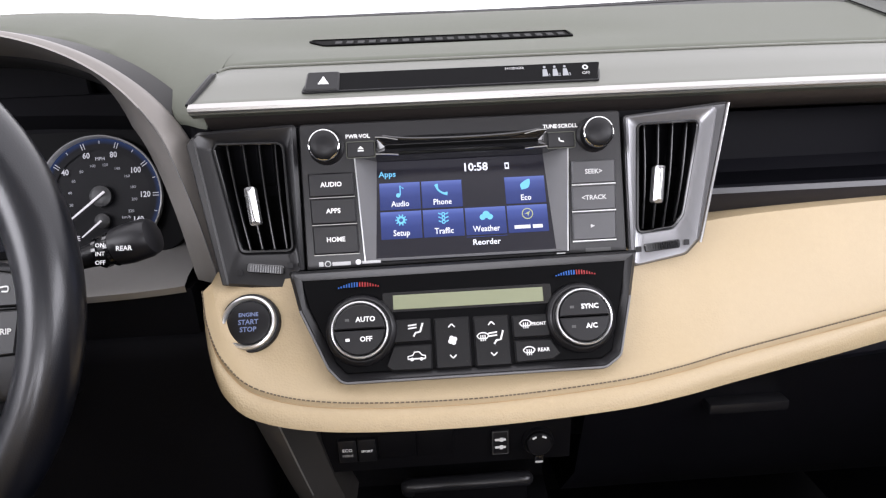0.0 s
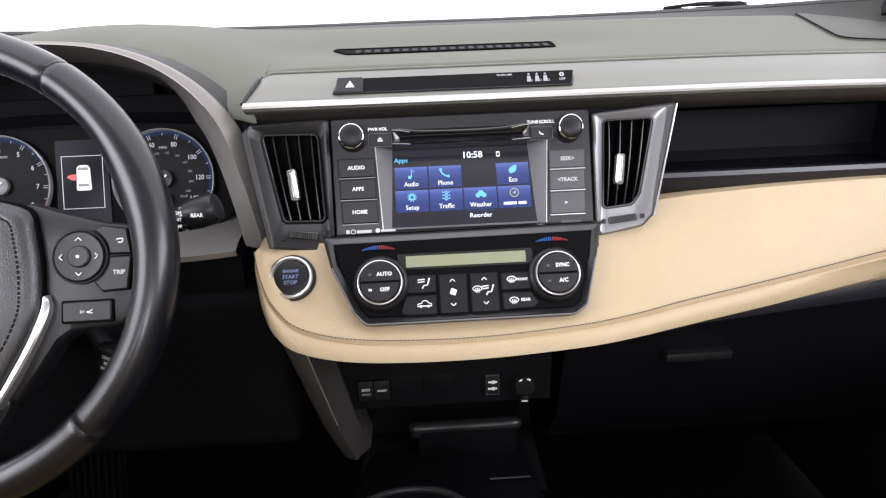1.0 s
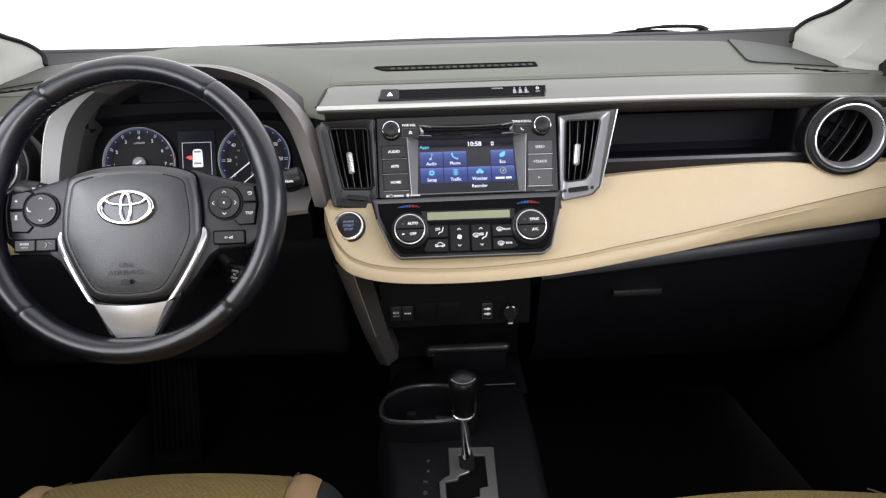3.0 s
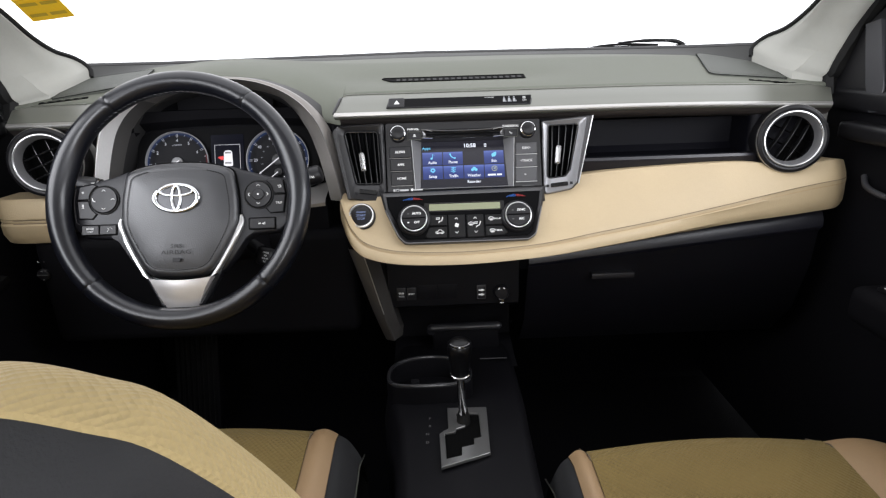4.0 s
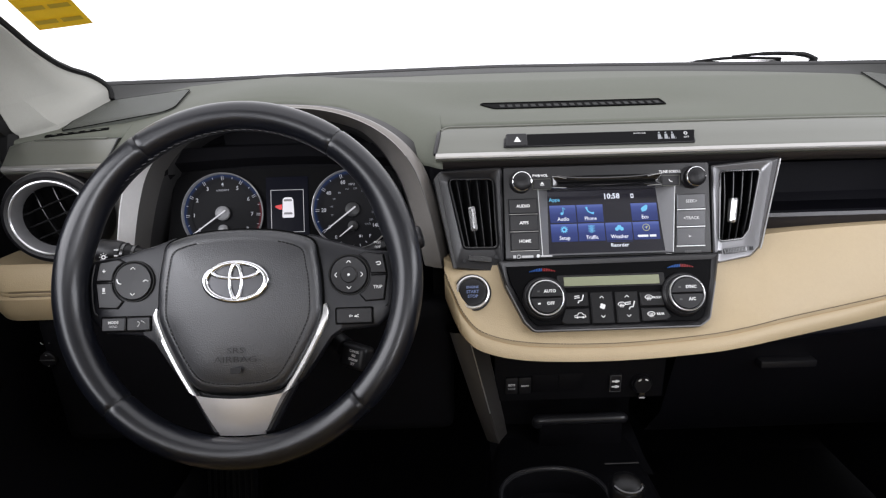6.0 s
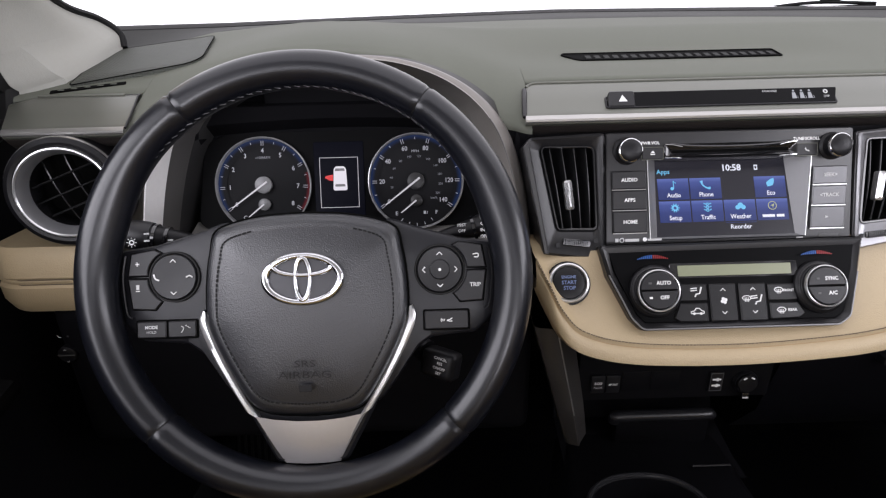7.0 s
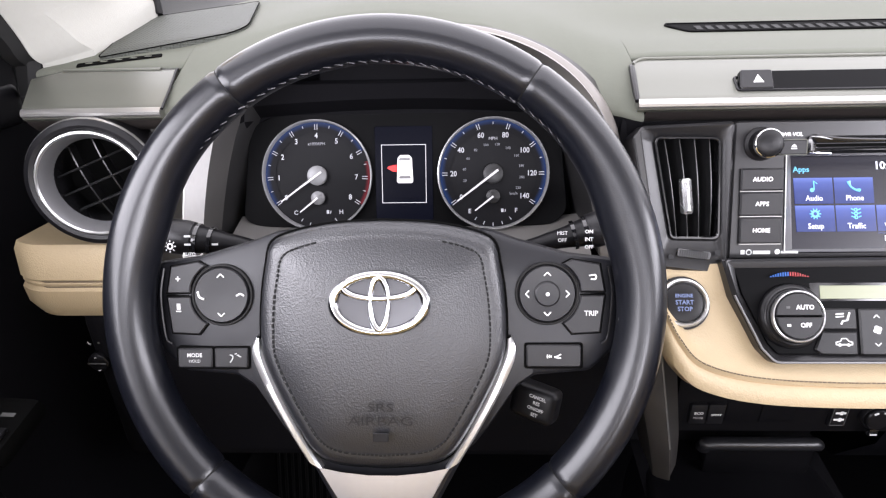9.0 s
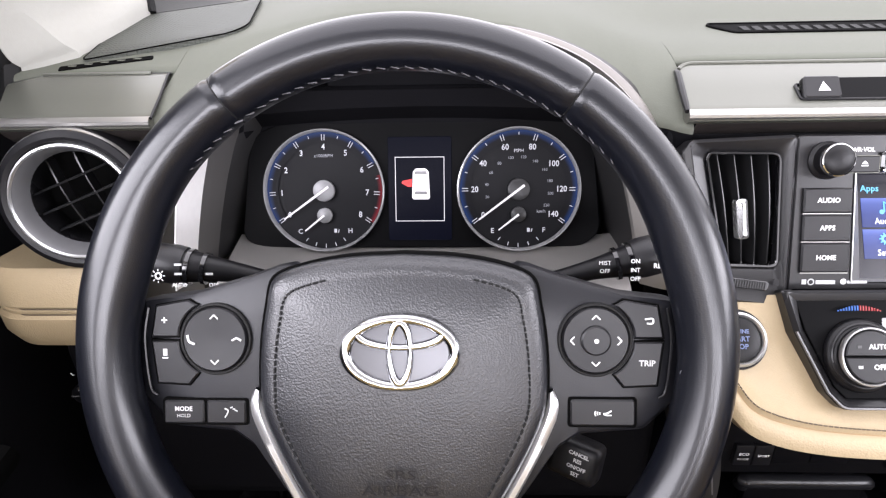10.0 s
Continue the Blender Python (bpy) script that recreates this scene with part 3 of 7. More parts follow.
def door(n, s):
    """Front door: dark lining, armrest, sail panel and window frame."""
    label = "black driver's door lining, left slightly ajar" if s < 0 else "black passenger door lining with armrest and window switches"
    turn = Matrix.Translation((s * 0.79, 0.30, 0)) @ pose(0, 0, 0, 0, 0, -OPEN if s < 0 else 0) @ Matrix.Translation((-s * 0.79, -0.30, 0))
    root = thing("door_%d" % n, Matrix.Translation((XC, 0, 0)) @ turn, label, "car door", "structure")
    X = lambda v: s * v
    def slab(x0, x1, y0, y1, z0, z1, bev):
        a, b = sorted((X(x0), X(x1)))
        return box(B(), a, y0, z0, b, y1, z1, bev, 3)
    part("panel", slab(0.735, 0.80, -1.05, 0.42, 0.02, 0.79, 0.012), BLACK_MATTE, root, "matte black door lining")
    part("armrest", slab(0.655, 0.74, -0.75, -0.13, 0.46, 0.52, 0.018), BLACK_MATTE, root, "black padded armrest")
    part("sill", slab(0.725, 0.75, -1.05, 0.10, 0.765, 0.805, 0.01), BLACK, root, "black grained window sill")
    rows = []
    for y, top in ((0.20, 0.83), (0.10, 0.87), (0.0, 0.945), (-0.12, 1.03), (-0.17, 1.06)) if s < 0 else ((0.20, 0.83), (0.10, 0.87), (0.0, 0.945), (-0.026, 0.965)):
        rows.append([(X(0.728), y, 0.78), (X(0.735), y - 0.002, top), (X(0.78), y, top), (X(0.78), y, 0.78)])
    part("sail_panel", loft(B(), rows, closed_v=True, caps=True), BLACK, root, "black triangular mirror cover")
    if s < 0:
        part("tweeter_trim", tube(B(), [(X(0.725), -0.02, 0.83), (X(0.722), -0.10, 0.86), (X(0.722), -0.13, 0.90)], 0.010, 8), BLACK, root)
    else:
        trim = [[(x, y, z) for y, z in ((0.043, 0.905), (0.012, 0.912), (-0.022, 0.812), (-0.026, 0.772), (-0.003, 0.768), (0.016, 0.812))] for x in (0.734, 0.727, 0.7255)]
        trim.append([(0.7255, lerp(y, 0.006, 0.3), lerp(z, 0.84, 0.3)) for x, y, z in trim[-1]])
        part("mirror_trim", loft(B(), trim, closed_v=True, caps=True), MIRRORTRIM, root, "dark grey trim inside the mirror corner")
        part("pull_trim", box(B(), 0.705, -0.42, 0.722, 0.737, 0.035, 0.752, 0.010, 3), BLACK, root, "black rounded door trim")
    part("window_frame", tube(B(), bez([(X(0.775), 0.10, 0.87), (X(0.775), -0.12, 1.04), (X(0.74), -0.46, 1.17), (X(0.70), -0.75, 1.19), (X(0.70), -1.05, 1.19)], 6), 0.022, 10), RUBBER, root, "black window frame")
    part("door_pull", tube(B(), bez([(X(0.735), -0.20, 0.60), (X(0.70), -0.26, 0.64), (X(0.70), -0.36, 0.66), (X(0.735), -0.42, 0.65)], 6), 0.010, 10), BLACK, root, "black door pull")
    part("door_lever", tube(B(), bez([(X(0.734), -0.015, 0.664), (X(0.722), -0.040, 0.652), (X(0.716), -0.085, 0.647), (X(0.720), -0.12, 0.650)] if s > 0 else [(X(0.732), -0.08, 0.665), (X(0.70), -0.10, 0.672), (X(0.695), -0.16, 0.675)], 6), 0.005 if s > 0 else 0.009, 10), MIRRORTRIM if s > 0 else SATIN, root, "dark grey door lever" if s > 0 else "silver door lever")
    if s < 0:
        pod = part("switch_pod", box(B(), -0.026, -0.034, -0.02, 0.024, 0.024, 0.0, 0.008, 2), VOID, root, "black switch pod", pose(-0.655, -0.118, 0.575, 12))
        for k in range(2):
            sw = part("lock_key", box(B(), -0.008, -0.006, 0.0, 0.008, 0.006, 0.004, 0.0015), BLACK, pod, "", pose(-0.011 + 0.022 * k, -0.012 - 0.003 * k, 0))
            part("symbol", plate(B(), rect(-0.002, -0.0022, 0.002, 0.0006), 0.0046, 0.0004, 0.0001), DIMPRINT, sw)
            part("symbol", tube(B(), [(-0.0014, 0.0006, 0.0044), (-0.0014, 0.0024, 0.0044), (0.0014, 0.0024, 0.0044), (0.0014, 0.0006 + 0.0008 * k, 0.0044)], 0.0004, 5), DIMPRINT, sw)
        part("symbol", plate(B(), rect(0.002, 0.003, 0.014, 0.0065), 0.0006, 0.0004, 0.0001), FAINT, pod)
    for k in range(2):
        b = box(B(), -0.008, -0.012, 0, 0.008, 0.012, 0.006, 0.002)
        sw = part("window_switch", b, BLACK, root, "", pose(X(0.685), -0.17 - 0.045 * k, 0.52))
        part("switch_mark", box(B(), -0.004, -0.003, 0.006, 0.004, 0.003, 0.0066, 0), WHITE, sw)
    return root


# ---- dashboard ----
def dashboard():
    root = thing("dashboard", pose(0, 0, 0), "grey soft-plastic dashboard with satin silver trim", "dashboard")
    secs, apron = [], []
    for x in sorted([XC - 0.71 + 1.42 * i / 284 for i in range(285)] + [-0.1980, -0.1976, -0.6172, -0.6168]):
        yb = pad_end(x)
        y0 = skin_edge(x)[0]
        z0 = dash_z(x, y0) + hood_z(x, y0)
        apron.append([(x, y0 + 0.03, z0 - 0.050), (x, y0 + 0.003, z0 - 0.020), (x, y0 + 0.0012, z0 - 0.0065)])
        sec = [(x, y0 + 0.0010, z0 - 0.0065), (x, y0, z0 - 0.0035), (x, y0 + 0.0008, z0 - 0.0012)]
        for k in range(33):
            y = lerp(y0 + 0.003, 0.145, k / 12) if k < 12 else lerp(0.145, yb, (k - 12) / 20)
            sec.append((x, y, dash_z(x, y) + hood_z(x, y)))
        secs.append(sec)
    bm = B()
    vs = [[bm.verts.new(p) for p in s] for s in secs]
    for a, b in zip(vs, vs[1:]):
        if b[0].co.x - a[0].co.x < 0.00042 and abs(b[0].co.y - a[0].co.y) > 0.03:
            a, b = [bm.verts.new(v.co) for v in a], [bm.verts.new(v.co) for v in b]
        for k in range(len(a) - 1):
            bm.faces.new((a[k], a[k + 1], b[k + 1], b[k]))
    rear = []
    for i in range(73):
        u = i / 36 - 1
        x = XC + u * 0.70
        ye, yc = pad_end(x), cowl_y(XC + u * 0.68)
        z0, z1 = dash_z(x, ye) + hood_z(x, ye), glass_foot(u)
        rear.append([(x, ye - 0.004, z0 - 0.006), (x, ye, z0 - 0.0015), (x, ye + 0.006, z0 + 0.0005), (x, lerp(ye, yc, 0.5), lerp(z0, z1 - 0.006, 0.42)), (x, yc - 0.007, z1 - 0.006)])
    part("rear_strip", loft(B(), rear), REARSTRIP, root, "dark grey strip along the foot of the windscreen")
    part("front_edge", loft(B(), apron), BLACK_MATTE, root, "dark joint along the front edge")
    part("top_pad", bm, DASH, root, "grey grained soft-plastic upper dashboard")

    def trim(x0, x1):
        rows, under = [], []
        n = max(6, int((x1 - x0) / 0.02))
        ends = (0.0006, 0.0018, 0.0036, 0.006, 0.009, 0.0125) if x0 > -0.3 else ()
        for x in sorted([lerp(x0, x1, i / n) for i in range(n + 1)] + [x0 + d for d in ends]):
            d = -0.008 * max(0, (x - XC - 0.3) / 0.39) ** 2
            low = 0.001 * (x < -0.4)
            e = min(1.0, min(x - x0, x1 - x) / 0.012)
            r = 0.010 * (1 - math.sqrt(max(0, 1 - (1 - e) ** 2))) if (abs(x - XC) > 0.4 and abs(x + 0.614) > 0.05) or abs(x + 0.198) < 0.02 else 0
            rows.append([(x, 0.10, 0.80 + d), (x, 0.0835 - r, 0.8155 + d - low - r * 0.5), (x, 0.080 - r, 0.8172 + d - low - r * 0.5), (x, 0.074 - r, 0.8163 + d - low - r * 0.5), (x, 0.045, 0.8035 + d - low * 0.5), (x, 0.024, 0.7955 + d), (x, 0.0165, 0.7925 + d),
                         (x, 0.0135, 0.7895 + d), (x, 0.0145, 0.7855 + d), (x, 0.020, 0.7825 + d)])
            if (x1 > 0 and x > x1 - 0.05) or (x0 < -0.6 and x < x0 + 0.05):
                sh = 0.55 * (x - x1 + 0.05) / 0.05 if x1 > 0 else -0.40 * (x0 + 0.05 - x) / 0.05
                rows[-1] = [(a + sh * (b - 0.02), b, c) for a, b, c in rows[-1]]
            if x0 < -0.6 and x > x1 - 0.03:
                rows[-1] = [(a - 0.16 * (b - 0.02) * (1 - (x1 - x) / 0.03), b, c) for a, b, c in rows[-1]]
            if x0 > -0.3 and x < x0 + 0.03:
                rows[-1] = [(a + 0.13 * (b - 0.08) * (1 - (x - x0) / 0.03), b, c) for a, b, c in rows[-1]]
            under.append([(x, 0.0195, 0.7830 + d), (x, 0.0235, 0.778 + d), (x, 0.031, 0.7715 + d), (x, 0.050, 0.767 + d), (x, 0.10, 0.764 + d)])
        t = part("trim_panel", loft(B(), rows, closed_v=True, caps=True), SATIN, root, "satin grey trim strip with a bright lower edge")
        if x0 < -0.6:
            seam = [(r[1][0], r[1][1] + 0.0014, r[1][2] + 0.0006) for r in rows] + [(a + 0.0012, b, c) for a, b, c in rows[-1][2:7]]
            part("seam", tube(B(), seam, 0.0012, 8), BLACK, t, "dark gap round the trim strip")
        part("lip", tube(B(), [(r[2][0], r[2][1] - 0.0010, r[2][2] + 0.0004) for r in rows[1:-1]], 0.0016, 8), SATIN, t, "narrow raised upper lip")
        if x0 > -0.3:
            seam = [(r[1][0], r[1][1] + 0.0012, r[1][2] + 0.0004) for r in reversed(rows)]
            seam += [(a - 0.0012, b, c) for a, b, c in rows[0][2:7]]
            part("seam", tube(B(), seam, [0.0011] * (len(seam) - 6) + [0.0018, 0.0024, 0.0028, 0.0029, 0.0026, 0.0018], 8), BLACK, t, "dark gap round the trim strip")
        part("underside", loft(B(), under), UNDERSHADE, t, "underside of the trim, its shade put in as dark brown")
        fold = [[(r[6][0], r[6][1] + 0.0015, r[6][2] + 0.0012), (r[6][0], r[6][1] - 0.0006, r[6][2] + 0.0010), (r[7][0], r[7][1] - 0.0011, r[7][2] + 0.0012), (r[7][0], r[7][1] - 0.0011, r[7][2] - 0.0010), (r[8][0], r[8][1] + 0.001, r[8][2])] for r in rows]
        part("edge_strip", loft(B(), fold), STRIP, t, "bright silver edge strip")
    trim(-0.198, 0.624)
    trim(-0.736, -0.612)
    # carriers behind the fittings
    part("carrier", box(B(), -0.21, 0.10, 0.50, 0.63, 0.24, 0.80, 0.004), BLACK_MATTE, root, "black inner carrier")
    part("carrier", box(B(), -0.215, 0.030, 0.50, 0.215, 0.11, 0.775, 0.004), BLACK_MATTE, root, "black inner carrier")
    part("carrier", box(B(), -0.74, 0.045, 0.50, -0.615, 0.24, 0.80, 0.004), ENDGREY, root, "satin grey panel beside the round vent")
    part("vent_housing", box(B(), 0.50, 0.034, 0.62, 0.60, 0.2, 0.782, 0.012, 3), POCKET, root, "matte black vent housing")
    part("end_cap", box(B(), 0.59, 0.03, 0.66, 0.632, 0.2, 0.785, 0.012, 3), ENDGREY, root, "satin grey end of the dashboard")
    part("lower_panel", box(B(), -0.74, 0.0, 0.40, -0.19, 0.20, 0.60, 0.02, 3), BLACK_MATTE, root, "matte black panel under the steering column")
    sw = part("mirror_switch", lathe(B(), [(0.0, 0.004), (0.009, 0.004), (0.0105, 0.003), (0.0105, -0.004)], 24), BLACK, root, "round black mirror switch", pose(-0.7295, -0.001, 0.539, 90))
    part("symbol", plate(B(), rect(-0.0105, -0.0007, 0.0095, 0.0007), 0.0046, 0.0004, 0.0001), FAINT, sw)
    for dx, dy in ((0.0, 0.0075), (0.0, -0.0085)):
        part("symbol", chevron(B(), dx, dy, 0.0046, 0.0012, 0 if dy > 0 else 180, 0.0004), DIMPRINT, sw)
    part("symbol", tube(B(), [(-0.0050, 0.0250, 0.0012), (-0.0040, 0.0225, 0.0012), (-0.0020, 0.0225, 0.0012)], 0.0005, 5), DIMPRINT, sw)
    part("symbol", plate(B(), rect(0.005, 0.0225, 0.007, 0.0245), 0.0012, 0.0004, 0.0001), FAINT, sw)
    # shelf with a raised lip
    rows = []
    for i in range(25):
        x = lerp(0.205, 0.53, i / 24)
        rows.append([(x, 0.034, 0.672), (x, 0.020, 0.690), (x, 0.017, 0.700), (x, 0.019, 0.7045), (x, 0.025, 0.7055), (x, 0.030, 0.703), (x, 0.036, 0.6985), (x, 0.050, 0.699)])
    part("shelf", loft(B(), rows), SHELFM, root, "dark shelf lip")
    part("shelf_back", loft(B(), [[(x, 0.049, 0.6985), (x, 0.088, 0.7015), (x, 0.098, 0.712), (x, 0.099, 0.758), (x, 0.092, 0.7625), (x, 0.046, 0.7650)] for x in [lerp(0.205, 0.53, k / 12) for k in range(13)]]), POCKET, root, "black open shelf")
    # glovebox below the tan panel
    rows, lip = [], []
    for i in range(13):
        x = lerp(0.115, 0.63, i / 12)
        zt = lerp(0.562, 0.612, (i / 12))
        lip.append([(x, 0.04, zt), (x, 0.012, zt - 0.003), (x, 0.0, zt - 0.011), (x, -0.008, zt - 0.024), (x, -0.009, zt - 0.036), (x, -0.003, zt - 0.044)])
        rows.append([(x, -0.002, zt - 0.043), (x, 0.0, zt - 0.05), (x, 0.004, 0.50), (x, 0.03, 0.40), (x, 0.08, 0.33), (x, 0.2, 0.31)])
    gb = part("glovebox", loft(B(), rows), GLOVE, root, "black glovebox lid")
    part("lip", loft(B(), lip), SHELFM, gb, "rounded dark upper edge")
    part("handle", box(B(), 0.228, -0.010, 0.492, 0.305, 0.006, 0.503, 0.003, 2), BUTTON, gb, "black pull handle")
    # centre defroster outlet
    ys, ye = 0.166, 0.191
    slot = rounded([(-0.135, ys + 0.019), (-0.118, ys - 0.001), (0.130, ys - 0.001), (0.130, ye - 0.002), (-0.132, ye - 0.002)], [0.002, 0.010, 0.003, 0.003, 0.002])
    part("defroster_well", loft(B(), [[(p.x, p.y, dash_z(p.x, p.y) + 0.0012) for p in slot], [(0.0 + (p.x - 0.0) * 0.02, 0.1785, dash_z(0, 0.1785) + 0.0012) for p in slot]], closed_v=True, caps=True), VOID, root, "black defroster outlet")
    lean = math.degrees(math.atan(0.21))
    for k in range(21):
        x = -0.106 + k * 0.0114
        part("outlet_rib", box(B(), -0.0034, 0.0, 0.0, 0.0034, 0.0125, 0.0010, 0.0003, 1), RIBGREY, root, "", pose(x, ys + 0.0012, dash_z(x, ys + 0.0012) + 0.0012, lean))
    tp = rounded([(-0.138, ys + 0.020), (-0.119, ys - 0.003), (0.133, ys - 0.003), (0.133, ye + 0.001), (-0.134, ye + 0.001)], [0.002, 0.012, 0.004, 0.004, 0.002])
    loop_o = [(p.x, p.y, dash_z(p.x, p.y) + 0.0016) for p in tp]
    loop_i = [(p.x, p.y, dash_z(p.x, p.y) + 0.0020) for p in inset(tp, 0.0022)]
    loop_d = [(p.x, p.y, dash_z(p.x, p.y) - 0.004) for p in tp]
    part("outlet_rim", loft(B(), [loop_d, loop_o, loop_i, [(a, b, c - 0.003) for a, b, c in loop_i]], closed_v=True), VOID, root, "black slot rim")
    # speaker covers and side outlets
    for s in (-1, 1):
        c = [Vector((XC + s * v[0], v[1])) for v in (((0.672, 0.240), (0.572, 0.312), (0.522, 0.136), (0.652, 0.108)) if s > 0 else ((0.672, 0.232), (0.540, 0.268), (0.512, 0.134), (0.655, 0.106)))]
        edge = rounded(c, [0.004, 0.01, 0.02, 0.004])
        ctr = sum(edge, Vector((0, 0))) / len(edge)
        loops = []
        for f, h in ((1.0, -0.004), (1.0, 0.0022), (0.985, 0.0030), (0.7, 0.0034), (0.35, 0.0036), (0.02, 0.0037)):
            loops.append([(q.x, q.y, dash_z(q.x, q.y) + hood_z(q.x, q.y) + h) for q in [ctr.lerp(p, f) for p in edge]])
        rimline = [(p.x, p.y, dash_z(p.x, p.y) + hood_z(p.x, p.y) + 0.0026) for p in edge]
        part("cover_gap", tube(B(), rimline, 0.0007, 5, closed=True), VOID, root, "dark joint round the speaker cover")
        part("speaker_cover", loft(B(), loops, closed_v=True, caps=True), GRILLE, root, "dark perforated speaker cover")
        sl = rounded([Vector((XC + s * v[0], v[1])) for v in (((0.655, 0.088), (0.580, 0.108), (0.578, 0.100), (0.652, 0.080)) if s > 0 else ((0.674, 0.101), (0.592, 0.110), (0.590, 0.104), (0.672, 0.094)))], 0.002)
        cs = sum(sl, Vector((0, 0))) / len(sl)
        lo = [[(q.x, q.y, dash_z(q.x, q.y) + hood_z(q.x, q.y) + h) for q in [cs.lerp(p, f) for p in sl]] for f, h in ((1, -0.003), (1, 0.0008), (0.02, 0.0008))]
        ou = part("side_outlet", loft(B(), lo, closed_v=True, caps=True), VOID, root, "black side window outlet")
        for k in range(5):
            t = (k + 0.5) / 5
            x, y = (XC + s * lerp(0.650, 0.583, t), lerp(0.085, 0.104, t)) if s > 0 else (XC - lerp(0.668, 0.597, t), lerp(0.0985, 0.106, t))
            part("outlet_rib", box(B(), -0.0030, -0.0026, 0, 0.0030, 0.0026, 0.0007, 0.0003, 1), DASH, ou, "", pose(x, y, dash_z(x, y) + hood_z(x, y) + 0.0008))
    return root


def hood():
    """Arched surround of the instruments."""
    root = thing("instrument_hood", pose(-0.409, 0, 0), "satin grey arched surround over the instruments", "instrument hood")
    half = bez([(0.207, 0.650), (0.198, 0.70), (0.187, 0.745), (0.173, 0.782), (0.148, 0.813), (0.112, 0.836), (0.065, 0.850), (0.0, 0.855)], 6)
    arch = [Vector((p[0], p[1])) for p in half] + [Vector((-p[0], p[1])) for p in reversed(half[:-1])]
    face, outer_band, liner, gap = [], [], [], []
    for p in arch:
        up = max(0.0, min(1.0, (p.y - 0.66) / 0.19))
        sx = 1 if p.x > 0 else -1
        w = abs(p.x) / 0.207
        leg = max(0.0, min(1.0, (p.x - 0.12) / 0.05))
        inn = Vector((p.x * (1 - 0.088 / max(0.4, w + 0.12)) - 0.006 * leg, p.y - 0.016 * up))
        out = Vector((p.x + sx * (0.006 + 0.006 * (1 - up) + 0.012 * math.sin(math.pi * min(1, up * 0.9)) * min(1, w * 1.6)), p.y + 0.003 * up))
        yr = 0.006 + 0.018 * up
        R = Vector((p.x, yr - 0.006, p.y))
        I = Vector((inn.x, yr + 0.006 + 0.030 * w * (1 - leg) + 0.032 * up * (1 - 0.5 * leg), inn.y))
        O = Vector((out.x, 0.050 + 0.014 * up, out.y))
        face.append([R + Vector((0, 0.002, 0.001)), R, R.lerp(I, 0.3) + Vector((0, -0.001, 0)), R.lerp(I, 0.55) + Vector((0, -0.001, 0)), I, I + Vector((-sx * 0.001 * w, 0.006, -0.001 * up))])
        M = R.lerp(O, lerp(1.0, 0.40, up ** 2) if p.x < 0 else lerp(0.72, 0.34, up))
        outer_band.append([R + Vector((0, 0.002, 0.001)), R.lerp(M, 0.45) + Vector((sx * 0.002, -0.002, 0.002)), R.lerp(M, 0.85) + Vector((sx * 0.0015, -0.001, 0.0015)), M, M + Vector((0, 0.004, -0.004))])
        gap.append([M + Vector((0, 0.003, -0.002)), O + Vector((0, 0, -0.003)), O + Vector((0, 0.05, -0.03 - 0.01 * up))])
        D = Vector((inn.x * 0.93, 0.10, lerp(inn.y, 0.72, 0.10)))
        liner.append([I + Vector((-sx * 0.001 * w, 0.006, -0.001 * up)), I.lerp(D, 0.3), I.lerp(D, 0.7), D])
    # one band, split so its left leg carries reflected light as white
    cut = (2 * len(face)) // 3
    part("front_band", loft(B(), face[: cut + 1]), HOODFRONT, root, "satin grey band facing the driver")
    part("lit_band", loft(B(), [r[:4] for r in face[cut:]]), HOODLIT, root, "side of the satin band, reflected light put in as white")
    part("dim_band", loft(B(), [r[3:] for r in face[cut:]]), HOODDIM, root, "inner part of the satin band, greyed where the light fades")
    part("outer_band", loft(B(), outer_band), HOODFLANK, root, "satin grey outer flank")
    part("joint", loft(B(), gap), FLANK, root, "dark brown joint to the dashboard")
    part("liner", loft(B(), liner), LINER, root, "dark grey inner lining")
    rim = [Vector((p.x, 0.0005 + 0.018 * max(0, min(1, (p.y - 0.66) / 0.19)), p.y)) for p in arch]
    n = len(rim)
    # left strip takes the lit tone, right strip the dim one
    part("edge_strip", tube(B(), rim[: n // 4], 0.0006, 6), HOODDIM, root, "thin satin edge strip")
    part("edge_strip", tube(B(), rim[-(n // 4):], 0.0008, 6), HOODLIT, root, "thin satin edge strip")
    # sill below the gauges
    rows = []
    for i in range(31):
        u = i / 15 - 1
        x = u * 0.176
        dip = 0.006 * (1 - abs(u) ** 3)
        rows.append([(x, 0.078, 0.667 - dip), (x, 0.050, 0.661 - dip), (x, 0.014, 0.653 - dip), (x, 0.004, 0.648 - dip), (x, 0.005, 0.642 - dip)])
    part("sill", loft(B(), rows), SURROUND, root, "satin grey sill under the gauges")
    part("apron", box(B(), -0.178, 0.012, 0.59, 0.178, 0.05, 0.643, 0.004, 2), BLACK_MATTE, root, "matte black panel under the sill")
    # backing
    part("backing", box(B(), -0.18, 0.10, 0.62, 0.18, 0.115, 0.80, 0.002, 1), BLACK_MATTE, root)
    part("backing", box(B(), -0.085, 0.1035, 0.798, 0.085, 0.114, 0.834, 0.002, 1), BLACK_MATTE, root)
    return root


